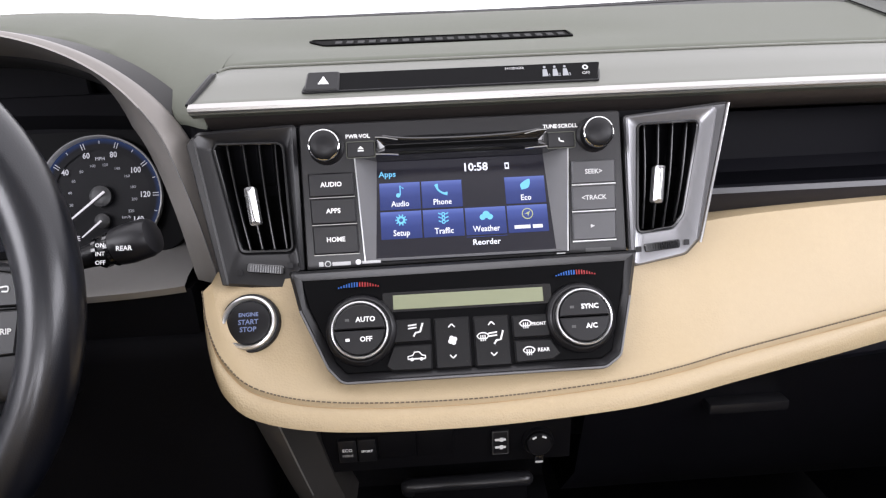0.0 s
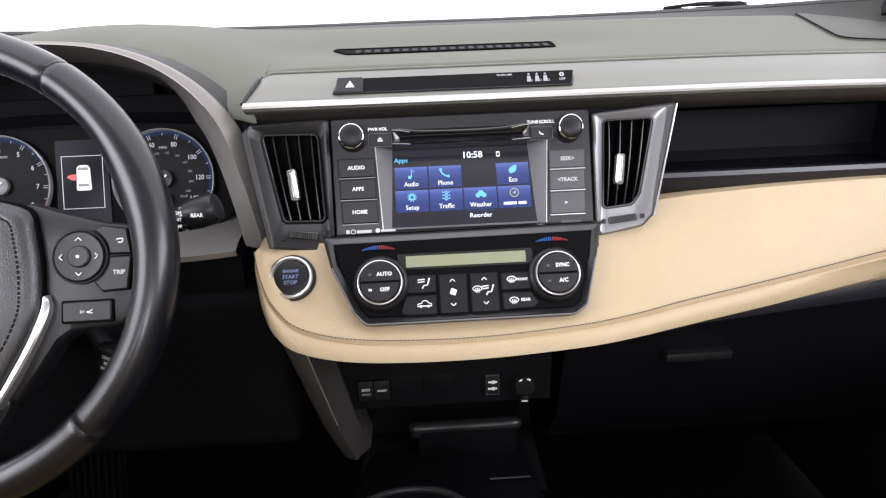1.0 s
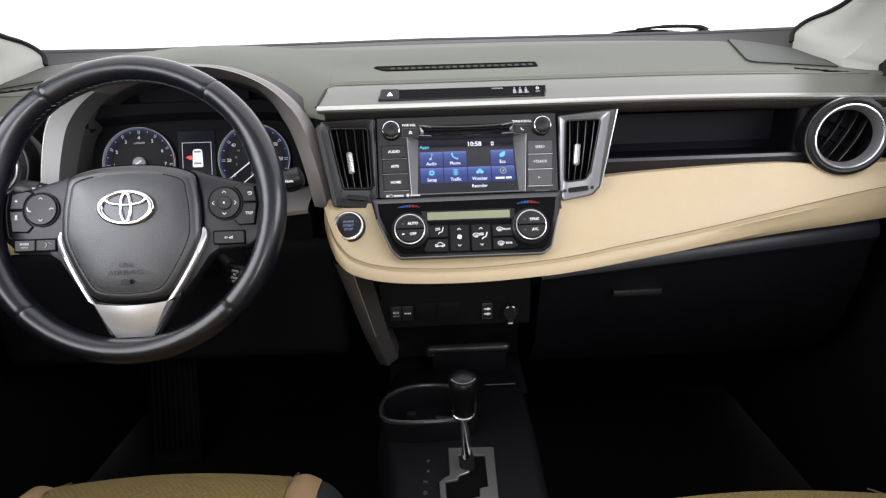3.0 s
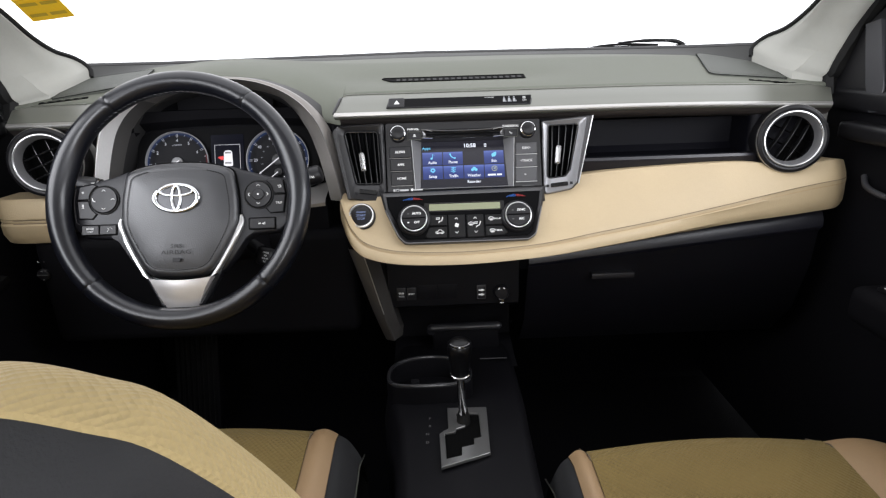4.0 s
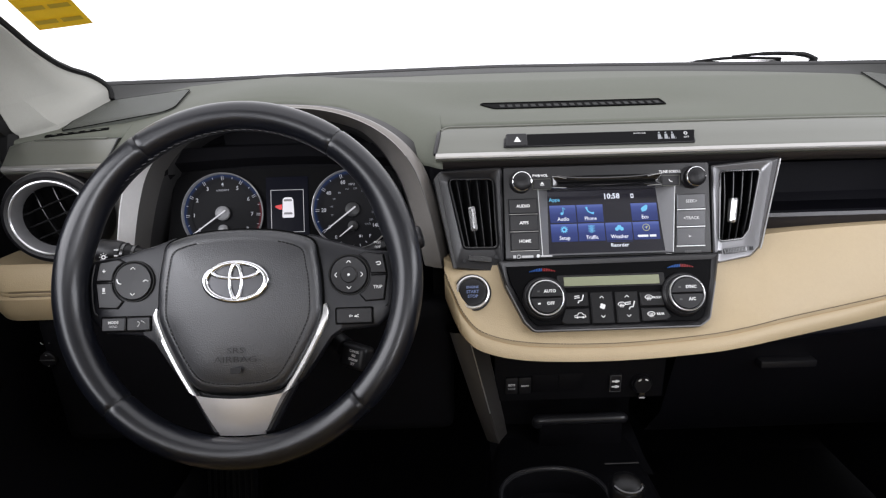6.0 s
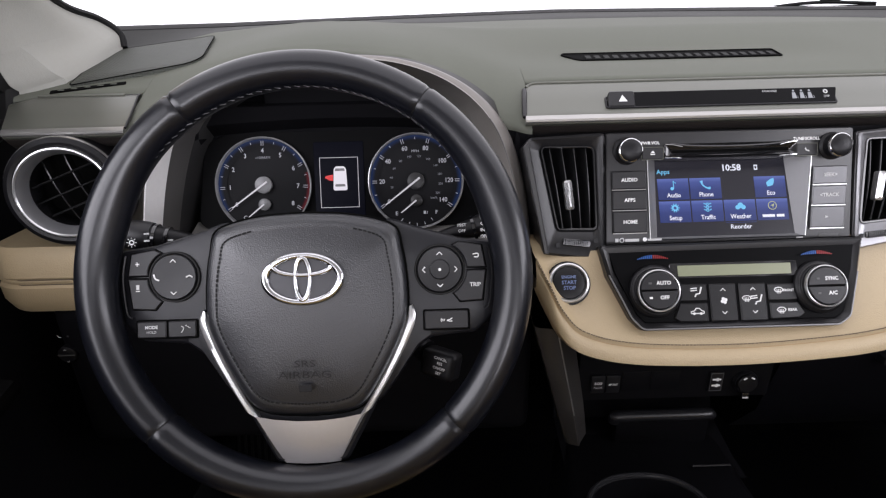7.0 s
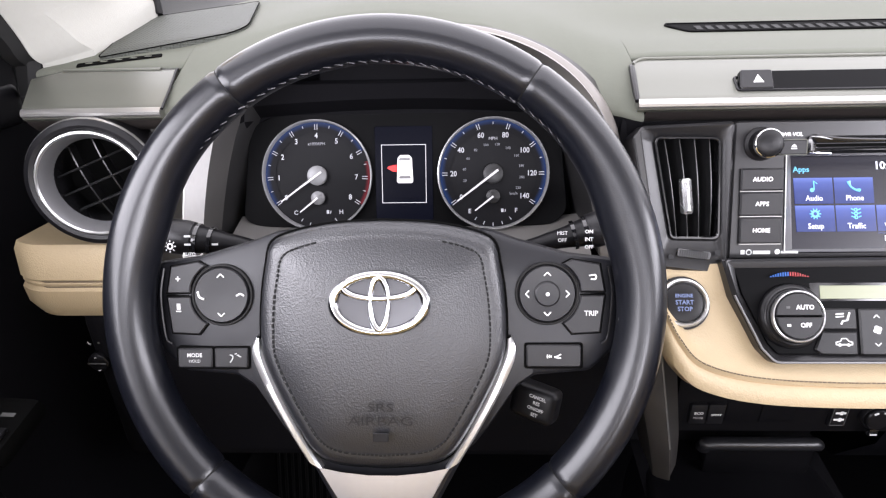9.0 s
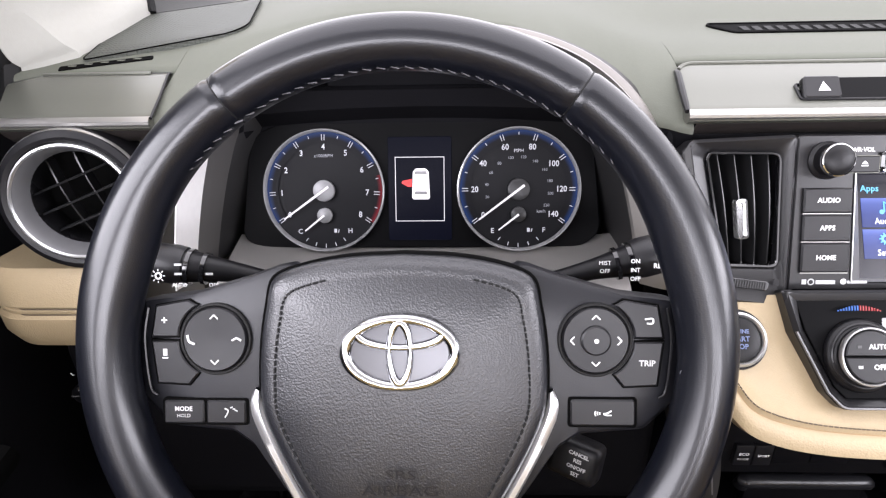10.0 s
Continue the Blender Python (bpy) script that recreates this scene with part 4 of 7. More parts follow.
def pad_curves():
    cols = [(-0.200, (-0.004, 0.662), (-0.040, 0.660), (-0.040, 0.625)), (-0.190, (-0.014, 0.662), (-0.066, 0.642), (-0.066, 0.606)), (-0.178, (-0.020, 0.662), (-0.079, 0.620), (-0.080, 0.588)),
            (-0.155, (-0.025, 0.662), (-0.083, 0.598), (-0.087, 0.574)), (-0.10, (-0.030, 0.662), (-0.084, 0.584), (-0.089, 0.563)), (0.0, (-0.030, 0.662), (-0.084, 0.580), (-0.089, 0.560)),
            (0.10, (-0.027, 0.664), (-0.083, 0.586), (-0.088, 0.565)), (0.155, (-0.012, 0.672), (-0.077, 0.591), (-0.081, 0.568)), (0.21, (0.003, 0.681), (-0.066, 0.597), (-0.069, 0.571)), (0.32, (0.006, 0.688), (-0.048, 0.609), (-0.049, 0.580)),
            (0.44, (0.006, 0.692), (-0.035, 0.628), (-0.035, 0.593)), (0.50, (0.005, 0.690), (-0.030, 0.639), (-0.029, 0.598)), (0.553, (0.005, 0.682), (-0.025, 0.648), (-0.025, 0.602)), (0.60, (0.004, 0.687), (-0.021, 0.655), (-0.020, 0.606)), (0.640, (0.006, 0.690), (-0.012, 0.658), (-0.012, 0.608)), (0.672, (0.03, 0.684), (0.016, 0.655), (0.016, 0.606))]
    T = bez([(c[0], *c[1]) for c in cols], 9)
    S = bez([(c[0], *c[2]) for c in cols], 9)
    Bt = bez([(c[0], *c[3]) for c in cols], 9)
    return T, S, Bt


def knee_pad():
    root = thing("padded_dash_panel", pose(0, 0, 0), "stitched tan leather panel across the lower dashboard", "dash panel")
    T, S, Bt = pad_curves()
    rows, stitch, second = [], [], []
    for t, s, b in zip(T, S, Bt):
        f = max(0.35, min(1, (0.66 - t.x) / 0.2))
        back = max(0.0, min(1.0, (0.20 - t.x) / 0.07))
        m1 = t.lerp(s, 0.35) + Vector((0, -0.001 + 0.0085 * back, 0.001))
        m2 = t.lerp(s, 0.75) + Vector((0, -0.0015 + 0.0095 * back, 0.002 - 0.003 * back))
        h = s.z - b.z
        c1 = s.lerp(b, 0.10) + Vector((0, -0.0012, -0.001))
        c2 = s.lerp(b, 0.18) + Vector((0, -0.0035 * f, 0))
        f = min(f, max(0.3, (0.50 - t.x) / 0.2))
        L = s.lerp(b, 0.48) + Vector((0, -0.0088 * f, -0.001))
        L2 = s.lerp(b, 0.78) + Vector((0, -0.0085 * f, 0))
        m3 = t.lerp(s, 0.90) + Vector((0, -0.001 + 0.0085 * back, 0))
        rows.append([t + Vector((0, 0.05, -0.004)), t + Vector((0, 0.004, 0.0005)), t, m1, m2, m3, s + Vector((0, -0.001, 0.0008)), c1, c2, s.lerp(b, 0.3) + Vector((0, -0.0062 * f, 0)), L, L2, b + Vector((0, 0.003, 0)), b + Vector((0, 0.02, 0.0)), b + Vector((0, 0.09, 0.006))])
        stitch.append(s + Vector((0, -0.0022, 0.0020)))
        second.append(c1 + Vector((0, -0.0004, 0)))
    part("padding", loft(B(), rows), TAN, root, "smooth tan leather")
    bm = B()
    for a, b in zip(stitch, stitch[1:]):
        n = max(1, round((b - a).length / 0.0034))
        for k in range(n):
            tube(bm, [a.lerp(b, k / n), a.lerp(b, (k + 0.72) / n)], 0.00055, 5)
    part("stitching", bm, THREAD, root, "dark brown stitching")["kind"] = "stuff"
    part("welt", tube(B(), second, 0.0004, 5), WELT, root, "darker tan seam line")
    # driver's door side
    r2 = thing("padded_dash_panel", pose(0, 0, 0), "short tan leather panel with a seam beside the door", "dash panel")
    rows = []
    for i in range(15):
        x = lerp(-0.776, -0.660, i / 14)
        e = 0.012 * max(0, 1 - (x + 0.776) / 0.03) ** 2
        rows.append([(x, 0.06, 0.672), (x, -0.004 + e, 0.674), (x, -0.010 + e, 0.668), (x, -0.014 + e, 0.642), (x, -0.012 + e, 0.6395), (x, -0.013 + e, 0.6375), (x, -0.012 + e, 0.634), (x, -0.016 + e, 0.631), (x, -0.015 + e, 0.614), (x, -0.006 + e, 0.598), (x, 0.01 + e, 0.592), (x, 0.06, 0.594)])
    part("padding", loft(B(), rows), TAN, r2, "smooth tan leather")
    part("welt", tube(B(), [(-0.770, -0.004, 0.6395), (-0.745, -0.0128, 0.6395), (-0.660, -0.0128, 0.6395)], 0.0006, 5), THREAD, r2, "dark seam line")
    part("welt", tube(B(), [(-0.770, -0.004, 0.634), (-0.745, -0.0128, 0.634), (-0.660, -0.0128, 0.634)], 0.0006, 5), THREAD, r2, "dark seam line")


def centre_vent(right):
    s = 1 if right else -1
    root = thing("air_vent", RAD, ("satin silver banded" if right else "dark grey framed") + " upright air vent with black vanes", "air vent", group="dashboard air vents")
    if right:
        out = [(0.131, -0.108), (0.178, -0.100), (0.190, -0.088), (0.217, 0.022), (0.131, 0.014)]
        rad = [0.006, 0.012, 0.01, 0.003, 0.003]
        hole = [(0.137, -0.0815), (0.168, -0.0785), (0.1765, -0.068), (0.1935, 0.0085), (0.141, 0.0075)]
        hr = [0.006, 0.008, 0.008, 0.006, 0.006]
    else:
        out = [(-0.192, -0.104), (-0.129, -0.112), (-0.129, 0.019), (-0.205, 0.016), (-0.2135, 0.006)]
        rad = [0.006, 0.003, 0.004, 0.006, 0.006]
        hole = [(-0.178, -0.0795), (-0.136, -0.0805), (-0.139, 0.0065), (-0.192, 0.0075), (-0.1945, 0.002)]
        hr = [0.006, 0.006, 0.008, 0.004, 0.004]
    o, h = rounded(out, rad), rounded(hole, hr)
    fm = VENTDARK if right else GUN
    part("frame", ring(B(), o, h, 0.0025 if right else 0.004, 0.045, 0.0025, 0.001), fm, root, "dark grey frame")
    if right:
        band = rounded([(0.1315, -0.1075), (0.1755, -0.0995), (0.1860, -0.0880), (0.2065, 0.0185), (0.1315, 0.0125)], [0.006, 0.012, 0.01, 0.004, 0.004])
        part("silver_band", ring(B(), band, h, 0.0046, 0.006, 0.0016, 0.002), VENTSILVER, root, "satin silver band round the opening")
        part("edge_strip", tube(B(), [(0.1885, -0.0905, 0.0025), (0.1912, -0.080, 0.0030), (0.2155, 0.0200, 0.0030)], 0.0011, 8), SILVER, root, "bright outer edge")
        for k in range(2):
            part("mark", plate(B(), rect(0.1765 + 0.003 * k, -0.0935, 0.1785 + 0.003 * k, -0.0860), 0.0032, 0.0004, 0.0001), BLACK, root)
    if not right:
        part("edge_strip", plate(B(), rounded([(-0.1925, -0.1035), (-0.1870, -0.1045), (-0.2070, 0.0140), (-0.2130, 0.0060)], 0.002), 0.0050, 0.004, 0.0012), LINER, root, "satin grey outer edge")
    part("inner_rim", ring(B(), h, inset(h, 0.0022), 0.0015, 0.04, 0.0005), GLOSS, root, "glossy black inner rim")
    part("well", plate(B(), h, -0.034, 0.003, 0.0005), VOID, root)
    # upright vanes follow the slant of the opening
    for k in range(4):
        f = (k + 0.5) / 4
        if right:
            a, b = Vector((lerp(0.140, 0.174, f), -0.077)), Vector((lerp(0.143, 0.190, f), 0.006))
        else:
            a, b = Vector((lerp(-0.176, -0.138, f), -0.078)), Vector((lerp(-0.191, -0.141, f), 0.005))
        rows = []
        for j in range(9):
            p = a.lerp(b, j / 8)
            bow = -0.004 + 0.0035 * math.sin(math.pi * j / 8)
            rows.append([(p.x - 0.0008, p.y, bow), (p.x - 0.0003, p.y, bow + 0.0008), (p.x + 0.0005, p.y, bow + 0.0006), (p.x + 0.0009, p.y, bow - 0.001), (p.x + s * 0.006 + 0.0009, p.y, -0.022), (p.x + s * 0.006 - 0.0008, p.y, -0.022)])
        v = part("vane", loft(B(), rows, closed_v=True, caps=True), VANE, root)
        if k == (2 if not right else 1) - (0 if right else 1):
            c = a.lerp(b, 0.40)
            c2 = a.lerp(b, 0.56)
            d = (b - a).normalized()
            ow = Vector((d.y, -d.x))
            t0, t1 = a.lerp(b, 0.24), a.lerp(b, 0.60)
            outl = rounded([t0 - ow * 0.004, t0 + ow * 0.004, t1 + ow * 0.0045, t1 - ow * 0.0035], 0.0025)
            part("tab", plate(B(), outl, 0.0065, 0.010, 0.0030), SILVER, root, "silver vane tab")
    for k in range(4):
        y = -0.066 + k * 0.021
        # vanes deep in the opening, their shade put in as near black
        part("cross_vane", box(B(), (0.138 if right else -0.188), y - 0.0007, -0.030, (0.188 if right else -0.138), y + 0.0007, -0.026, 0), VOID, root)
    # thumb wheel below the opening
    cx, cy, tr = (0.1565, -0.0915, 5) if right else (-0.1585, -0.0925, -7)
    w = part("thumb_wheel", plate(B(), rounded(rect(-0.0145, -0.0035, 0.0145, 0.0035), 0.002), 0.0048, 0.006, 0.0006), GLOSS, root, "", pose(cx, cy, 0, 0, 0, tr))
    for k in range(13):
        x = (k - 6) / 6 * 0.0115
        part("rib", box(B(), x - 0.0004, -0.0028, 0.0046, x + 0.0004, 0.0028, 0.0046 + 0.0022 * math.cos(x * 70), 0), GLOSS, w)
    for sx in (-1, 1):
        m = part("mark", plate(B(), rect(-0.0022, -0.0022, 0.0022, 0.0022), 0.0052, 0.0003, 0.0001), BLACK, root, "", pose(cx + sx * 0.0195, cy + sx * 0.0018, 0, 0, 0, 0))
    return root


def round_vent(x, z, turn):
    root = thing("round_air_vent", pose(x, -0.004, z, 84, 0, -10 if x > 0 else 10), "round air vent with a bright ring and black vanes", "air vent", group="dashboard air vents")
    part("bezel", lathe(B(), [(0.050, -0.05), (0.0572, -0.045), (0.0568, -0.004), (0.0550, 0.001), (0.0505, 0.0032), (0.0472, 0.0022), (0.0466, -0.004)], 56), BLACK, root, "black outer bezel")
    part("bezel_line", lathe(B(), [(0.0566, -0.0035), (0.0564, -0.0020), (0.0556, -0.0004), (0.0552, -0.0008)], 56), STRIP, root, "thin bright outer line")
    part("chrome_ring", lathe(B(), [(0.0466, -0.004), (0.0464, 0.0025), (0.0456, 0.0044), (0.0444, 0.0046), (0.0432, 0.0034)], 56), SILVER, root, "bright silver ring")
    part("inner_ring", lathe(B(), [(0.0434, 0.0034), (0.0415, 0.0004), (0.0390, -0.006), (0.0375, -0.012)], 56), BEZEL, root, "satin grey inner slope of the ring")
    part("throat", lathe(B(), [(0.0376, -0.0115), (0.0370, -0.020), (0.0365, -0.03), (0.0365, -0.0405)], 48), GLOSS, root, "glossy black throat")
    part("well", lathe(B(), [(0.0, -0.040), (0.039, -0.040), (0.039, -0.042), (0.0, -0.042)], 32), VOID, root)
    r = pose(0, 0, 0, 0, 0, turn)
    for k in (-1, 0, 1):
        y = k * 0.0165
        w = math.sqrt(0.0366 ** 2 - y * y)
        rows = []
        for j in range(9):
            u = j / 4 - 1
            bow = -0.010 - 0.006 * u * u
            rows.append([(u * w, y - 0.0008, bow - 0.012), (u * w, y - 0.0008, bow), (u * w, y, bow + 0.0007), (u * w, y + 0.0008, bow), (u * w, y + 0.0008, bow - 0.012)])
        part("vane", loft(B(), rows, closed_v=True, caps=True), VANE, root, "", r)
    for k in (-1, 1):
        x0 = k * 0.011
        w = math.sqrt(0.0366 ** 2 - x0 * x0)
        rows = []
        for j in range(9):
            u = j / 4 - 1
            bow = (-0.013 if x < 0 else -0.020) - 0.006 * u * u
            rows.append([(x0 - 0.0006, u * w, bow - 0.012), (x0 - 0.0006, u * w, bow), (x0 + 0.0006, u * w, bow), (x0 + 0.0006, u * w, bow - 0.012)])
        # right vent: depth shade put into these vanes as near black
        part("cross_vane", loft(B(), rows, closed_v=True, caps=True), VANE if x < 0 else VOID, root, "", r)
    return root


# ---- radio ----
def chevron(bm, cx, cy, z, size, ang, w=0.0006):
    a = radians(ang)
    f = lambda px, py: (cx + px * math.cos(a) - py * math.sin(a), cy + px * math.sin(a) + py * math.cos(a), z)
    tube(bm, [f(-size, -size * 0.5), f(0, size * 0.5)], w, 4)
    tube(bm, [f(0, size * 0.5), f(size, -size * 0.5)], w, 4)
    return bm


def flat(outline, z):
    bm = B()
    bm.faces.new([bm.verts.new((p[0], p[1], z)) for p in outline])
    return bm


def radio():
    root = thing("infotainment_unit", RAD, "black infotainment unit with a lit touchscreen and knobs", "car radio")
    out = rounded([(-0.1275, -0.106), (0.1295, -0.106), (0.1285, 0.019), (-0.1275, 0.019)], 0.004)
    hole = rounded([(-0.0805, -0.0915), (0.0815, -0.0915), (0.0845, -0.0085), (-0.0845, -0.0085)], 0.002)
    part("faceplate", ring(B(), out, hole, 0.0, 0.034, 0.0012), RADIOBLACK, root, "dark grey plastic faceplate")
    # slanted bezel walls lead down to the screen, which leans back at its top
    top, bot = -0.021, -0.0025
    yt, yb = -0.0105, -0.0905
    for s in (-1, 1):
        rows = [[(s * 0.0845, yt + 0.002, 0.0006), (s * 0.069, yt + 0.002, top)], [(s * 0.0805, yb - 0.001, 0.0006), (s * 0.0725, yb - 0.001, bot)]]
        part("bezel_wall", loft(B(), rows), BEZEL, root, "satin grey slanted screen surround")
    part("bezel_wall", loft(B(), [[(-0.0845, yt + 0.002, 0.0), (-0.069, yt, top)], [(0.0845, yt + 0.002, 0.0), (0.069, yt, top)]]), GLOSS, root, "glossy black upper surround")
    part("bezel_wall", loft(B(), [[(-0.081, yb - 0.001, 0.0006), (-0.0725, yb + 0.001, bot)], [(0.0815, yb - 0.001, 0.0006), (0.0725, yb + 0.001, bot)]]), BEZEL, root, "satin grey lower surround")
    # bright edge lines of the surround
    for s in (-1, 1):
        part("edge_strip", tube(B(), [(s * 0.0848, yt + 0.001, 0.0008), (s * 0.0810, yb - 0.001, 0.0008)], 0.0006, 6), SILVER, root, "thin satin edge strip")
    tilt = math.degrees(math.atan2(top - bot, yt - yb))
    scr = part("touchscreen", plate(B(), rounded(rect(-0.073, -0.041, 0.073, 0.041), 0.001), 0.0, 0.003, 0.0003), SCREEN, root, "lit dark screen with blue app tiles", pose(0, (yt + yb) / 2, (top + bot) / 2, tilt))
    W, H = 0.139, 0.0775
    P = lambda fx, fy: (-W / 2 + W * fx, H / 2 - H * fy)
    def tile(x0, y0, x1, y1):
        a, b = P(x0, y1), P(x1, y0)
        me = plate(B(), rect(-(b[0] - a[0]) / 2, -(b[1] - a[1]) / 2, (b[0] - a[0]) / 2, (b[1] - a[1]) / 2), 0.0004, 0.0003, 0.0001)
        part("app_tile", me, TILE, scr, "", pose((a[0] + b[0]) / 2, (a[1] + b[1]) / 2, 0))
    names = [("Audio", 0, 0), ("Phone", 1, 0), ("Eco", 3, 0), ("Setup", 0, 1), ("Traffic", 1, 1), ("Weather", 2, 1), ("", 3, 1)]
    for nm, c, r in names:
        x0 = 0.012 + c * 0.247
        y0 = 0.215 + r * 0.315
        tile(x0, y0, x0 + 0.238, y0 + 0.295)
        px, py = P(x0 + 0.119, y0 + 0.235)
        if nm:
            text(nm, 0.0068, px, py, 0.0008, TXT, scr, bold=0.00008, squash=0.88)
        else:
            for bx0, bx1 in ((-0.0115, 0.0015), (0.0035, 0.0115)):
                part("mark", plate(B(), rect(px + bx0, py - 0.0014, px + bx1, py + 0.0014), 0.0009, 0.0003, 0.0001), TXT, scr)
        ix, iy = P(x0 + 0.119, y0 + 0.095)
        bm = B()
        z = 0.0009
        if nm == "Audio":
            lathe(bm, [(0, z - 0.0003), (0.0018, z - 0.0003), (0.0018, z), (0, z)], 12, ix - 0.0014, iy - 0.0035)
            tube(bm, [(ix + 0.0003, iy - 0.0035, z), (ix + 0.0003, iy + 0.0045, z), (ix + 0.003, iy + 0.002, z)], 0.0005, 5)
        elif nm == "Phone":
            tube(bm, bez([(ix - 0.0045, iy + 0.004, z), (ix - 0.003, iy - 0.0005, z), (ix + 0.001, iy - 0.0035, z), (ix + 0.0045, iy - 0.004, z)], 4), [0.0016, 0.0014, 0.001, 0.0009, 0.0008, 0.0008, 0.0008, 0.0008, 0.0009, 0.001, 0.0012, 0.0014, 0.0016], 6)
        elif nm == "Eco":
            fl = bez([(ix - 0.003, iy - 0.004), (ix - 0.0035, iy + 0.001), (ix + 0.004, iy + 0.005), (ix + 0.003, iy - 0.002), (ix - 0.003, iy - 0.004)], 5)[:-1]
            plate(bm, fl, z, 0.0003, 0.0001)
        elif nm == "Setup":
            ring(bm, ellipse(0.0033, 0.0033, 24, ix, iy), ellipse(0.0016, 0.0016, 24, ix, iy), z, 0.0003, 0.0001)
            for k in range(10):
                a = k * math.pi / 5
                tube(bm, [(ix + 0.0032 * math.cos(a), iy + 0.0032 * math.sin(a), z), (ix + 0.0047 * math.cos(a), iy + 0.0047 * math.sin(a), z)], 0.0005, 4)
        elif nm == "Traffic":
            for k in (-1, 0, 1):
                ring(bm, ellipse(0.0017, 0.0017, 16, ix, iy + k * 0.0032), ellipse(0.0008, 0.0008, 16, ix, iy + k * 0.0032), z, 0.0003, 0.0001)
                for s in (-1, 1):
                    tube(bm, [(ix + s * 0.002, iy + k * 0.0032, z), (ix + s * 0.004, iy + k * 0.0032 + 0.001, z)], 0.0005, 4)
        elif nm == "Weather":
            for dx, dy, rr in ((-0.0025, -0.001, 0.0024), (0.0005, 0.001, 0.003), (0.0035, -0.001, 0.0024)):
                lathe(bm, [(0, z - 0.0003), (rr, z - 0.0003), (rr, z), (0, z)], 16, ix + dx, iy + dy)
        else:
            ring(bm, ellipse(0.0046, 0.0046, 24, ix, iy), ellipse(0.0039, 0.0039, 24, ix, iy), z, 0.0003, 0.0001)
            plate(bm, [(ix - 0.0022, iy - 0.0002), (ix + 0.0022, iy + 0.0022), (ix + 0.0004, iy - 0.0024), (ix, iy - 0.0002)], z, 0.0003, 0.0001)
        part("icon", bm, ICON if nm else ICONGREEN, scr)
    x, y = P(0.062, 0.12)
    text("Apps", 0.0068, x, y, 0.0006, ICON, scr, bold=0.0001)
    x, y = P(0.585, 0.085)
    text("10:58", 0.0096, x, y, 0.0006, TXT, scr, bold=0.00025)
    x, y = P(0.775, 0.085)
    part("battery_icon", ring(B(), rect(x - 0.0018, y - 0.0028, x + 0.0018, y + 0.0028), rect(x - 0.001, y - 0.0014, x + 0.001, y + 0.0014), 0.0006, 0.0003, 0.0001), TXT, scr)
    x, y = P(0.62, 0.905)
    text("Reorder", 0.0066, x, y, 0.0006, TXT, scr, bold=0.0001)
    tile(0.506, 0.842, 0.744, 0.848)
    # CD slot between the knobs
    cd = part("disc_slot", ring(B(), rounded(rect(-0.068, -0.0080, 0.069, 0.0060), 0.003), rounded(rect(-0.060, -0.0028, 0.061, -0.0008), 0.0008), 0.0035, 0.008, 0.0016, 0.0015), GLOSS, root, "glossy black disc slot")
    part("slot_void", plate(B(), rect(-0.061, -0.004, 0.062, 0.001), 0.0003, 0.001, 0.0001), VOID, cd)
    part("slot_visor", tube(B(), bez([(-0.062, 0.0062, 0.0015), (-0.04, 0.0030, 0.0042), (0, 0.0018, 0.0058), (0.04, 0.0030, 0.0042), (0.063, 0.0062, 0.0015)], 6), 0.0016, 8), GLOSS, cd, "glossy black visor")
    for s in (-1, 1):
        part("bright_line", tube(B(), [(s * 0.0675, 0.0055, 0.004), (s * 0.060, 0.0050, 0.0042), (s * 0.050, 0.0028, 0.0042)], 0.0007, 6), CHROME, cd, "bright chrome line")
        part("bright_line", tube(B(), [(s * 0.0675, -0.0076, 0.0036), (s * 0.058, -0.0080, 0.0036), (s * 0.050, -0.0086, 0.003)], 0.0007, 6), CHROME, cd, "bright chrome line")
    # knobs
    for s in (-1, 1):
        k = part("knob", lathe(B(), [(0.0140, -0.002), (0.0140, 0.0015), (0.0118, 0.0035), (0.0118, 0.013), (0.0108, 0.0145)], 40), BLACK, root, "black rotary knob", pose(s * 0.106, 0.0, 0))
        part("knob_ring", lathe(B(), [(0.0119, 0.0115), (0.0121, 0.0128), (0.0118, 0.0142), (0.0111, 0.0146), (0.0108, 0.0140)], 40), CHROME, k, "chrome ring")
        part("knob_face", lathe(B(), [(0.0110, 0.0135), (0.0106, 0.0150), (0.0090, 0.0162), (0.005, 0.0171), (0, 0.0174)], 36), BLACK, k, "domed black face")
    text("PWR·VOL", 0.0044, -0.0815, 0.0075, 0.0004, WHITE, root, bold=0.0001)
    text("TUNE·SCROLL", 0.0043, 0.0795, 0.0080, 0.0004, WHITE, root, bold=0.0001)
    for s, nm in ((-1, "eject"), (1, "phone")):
        b = part("key", plate(B(), rounded(rect(-0.0108, -0.006, 0.0108, 0.0058), 0.001), 0.002, 0.004, 0.0006), BUTTON, root, "", pose(s * 0.0795, -0.003, 0))
        kr = rounded(rect(-0.0108, -0.006, 0.0108, 0.0058), 0.001)
        part("key_line", ring(B(), inset(kr, -0.0007), kr, 0.0016, 0.002, 0.0002), SATIN, b, "thin bright outline")
        if nm == "eject":
            part("symbol", plate(B(), [(-0.0024, 0.0002), (0.0024, 0.0002), (0, 0.0026)], 0.0023, 0.0003, 0.0001), WHITE, b)
            part("symbol", plate(B(), rect(-0.0024, -0.0016, 0.0024, -0.0006), 0.0023, 0.0003, 0.0001), WHITE, b)
        else:
            part("symbol", tube(B(), bez([(-0.002, 0.0016, 0.0022), (-0.0012, -0.0006, 0.0022), (0.002, -0.0016, 0.0022)], 4), 0.0006, 5), WHITE, b)
    # side keys
    ys = [-0.0195, -0.0395, -0.0608, -0.0845]
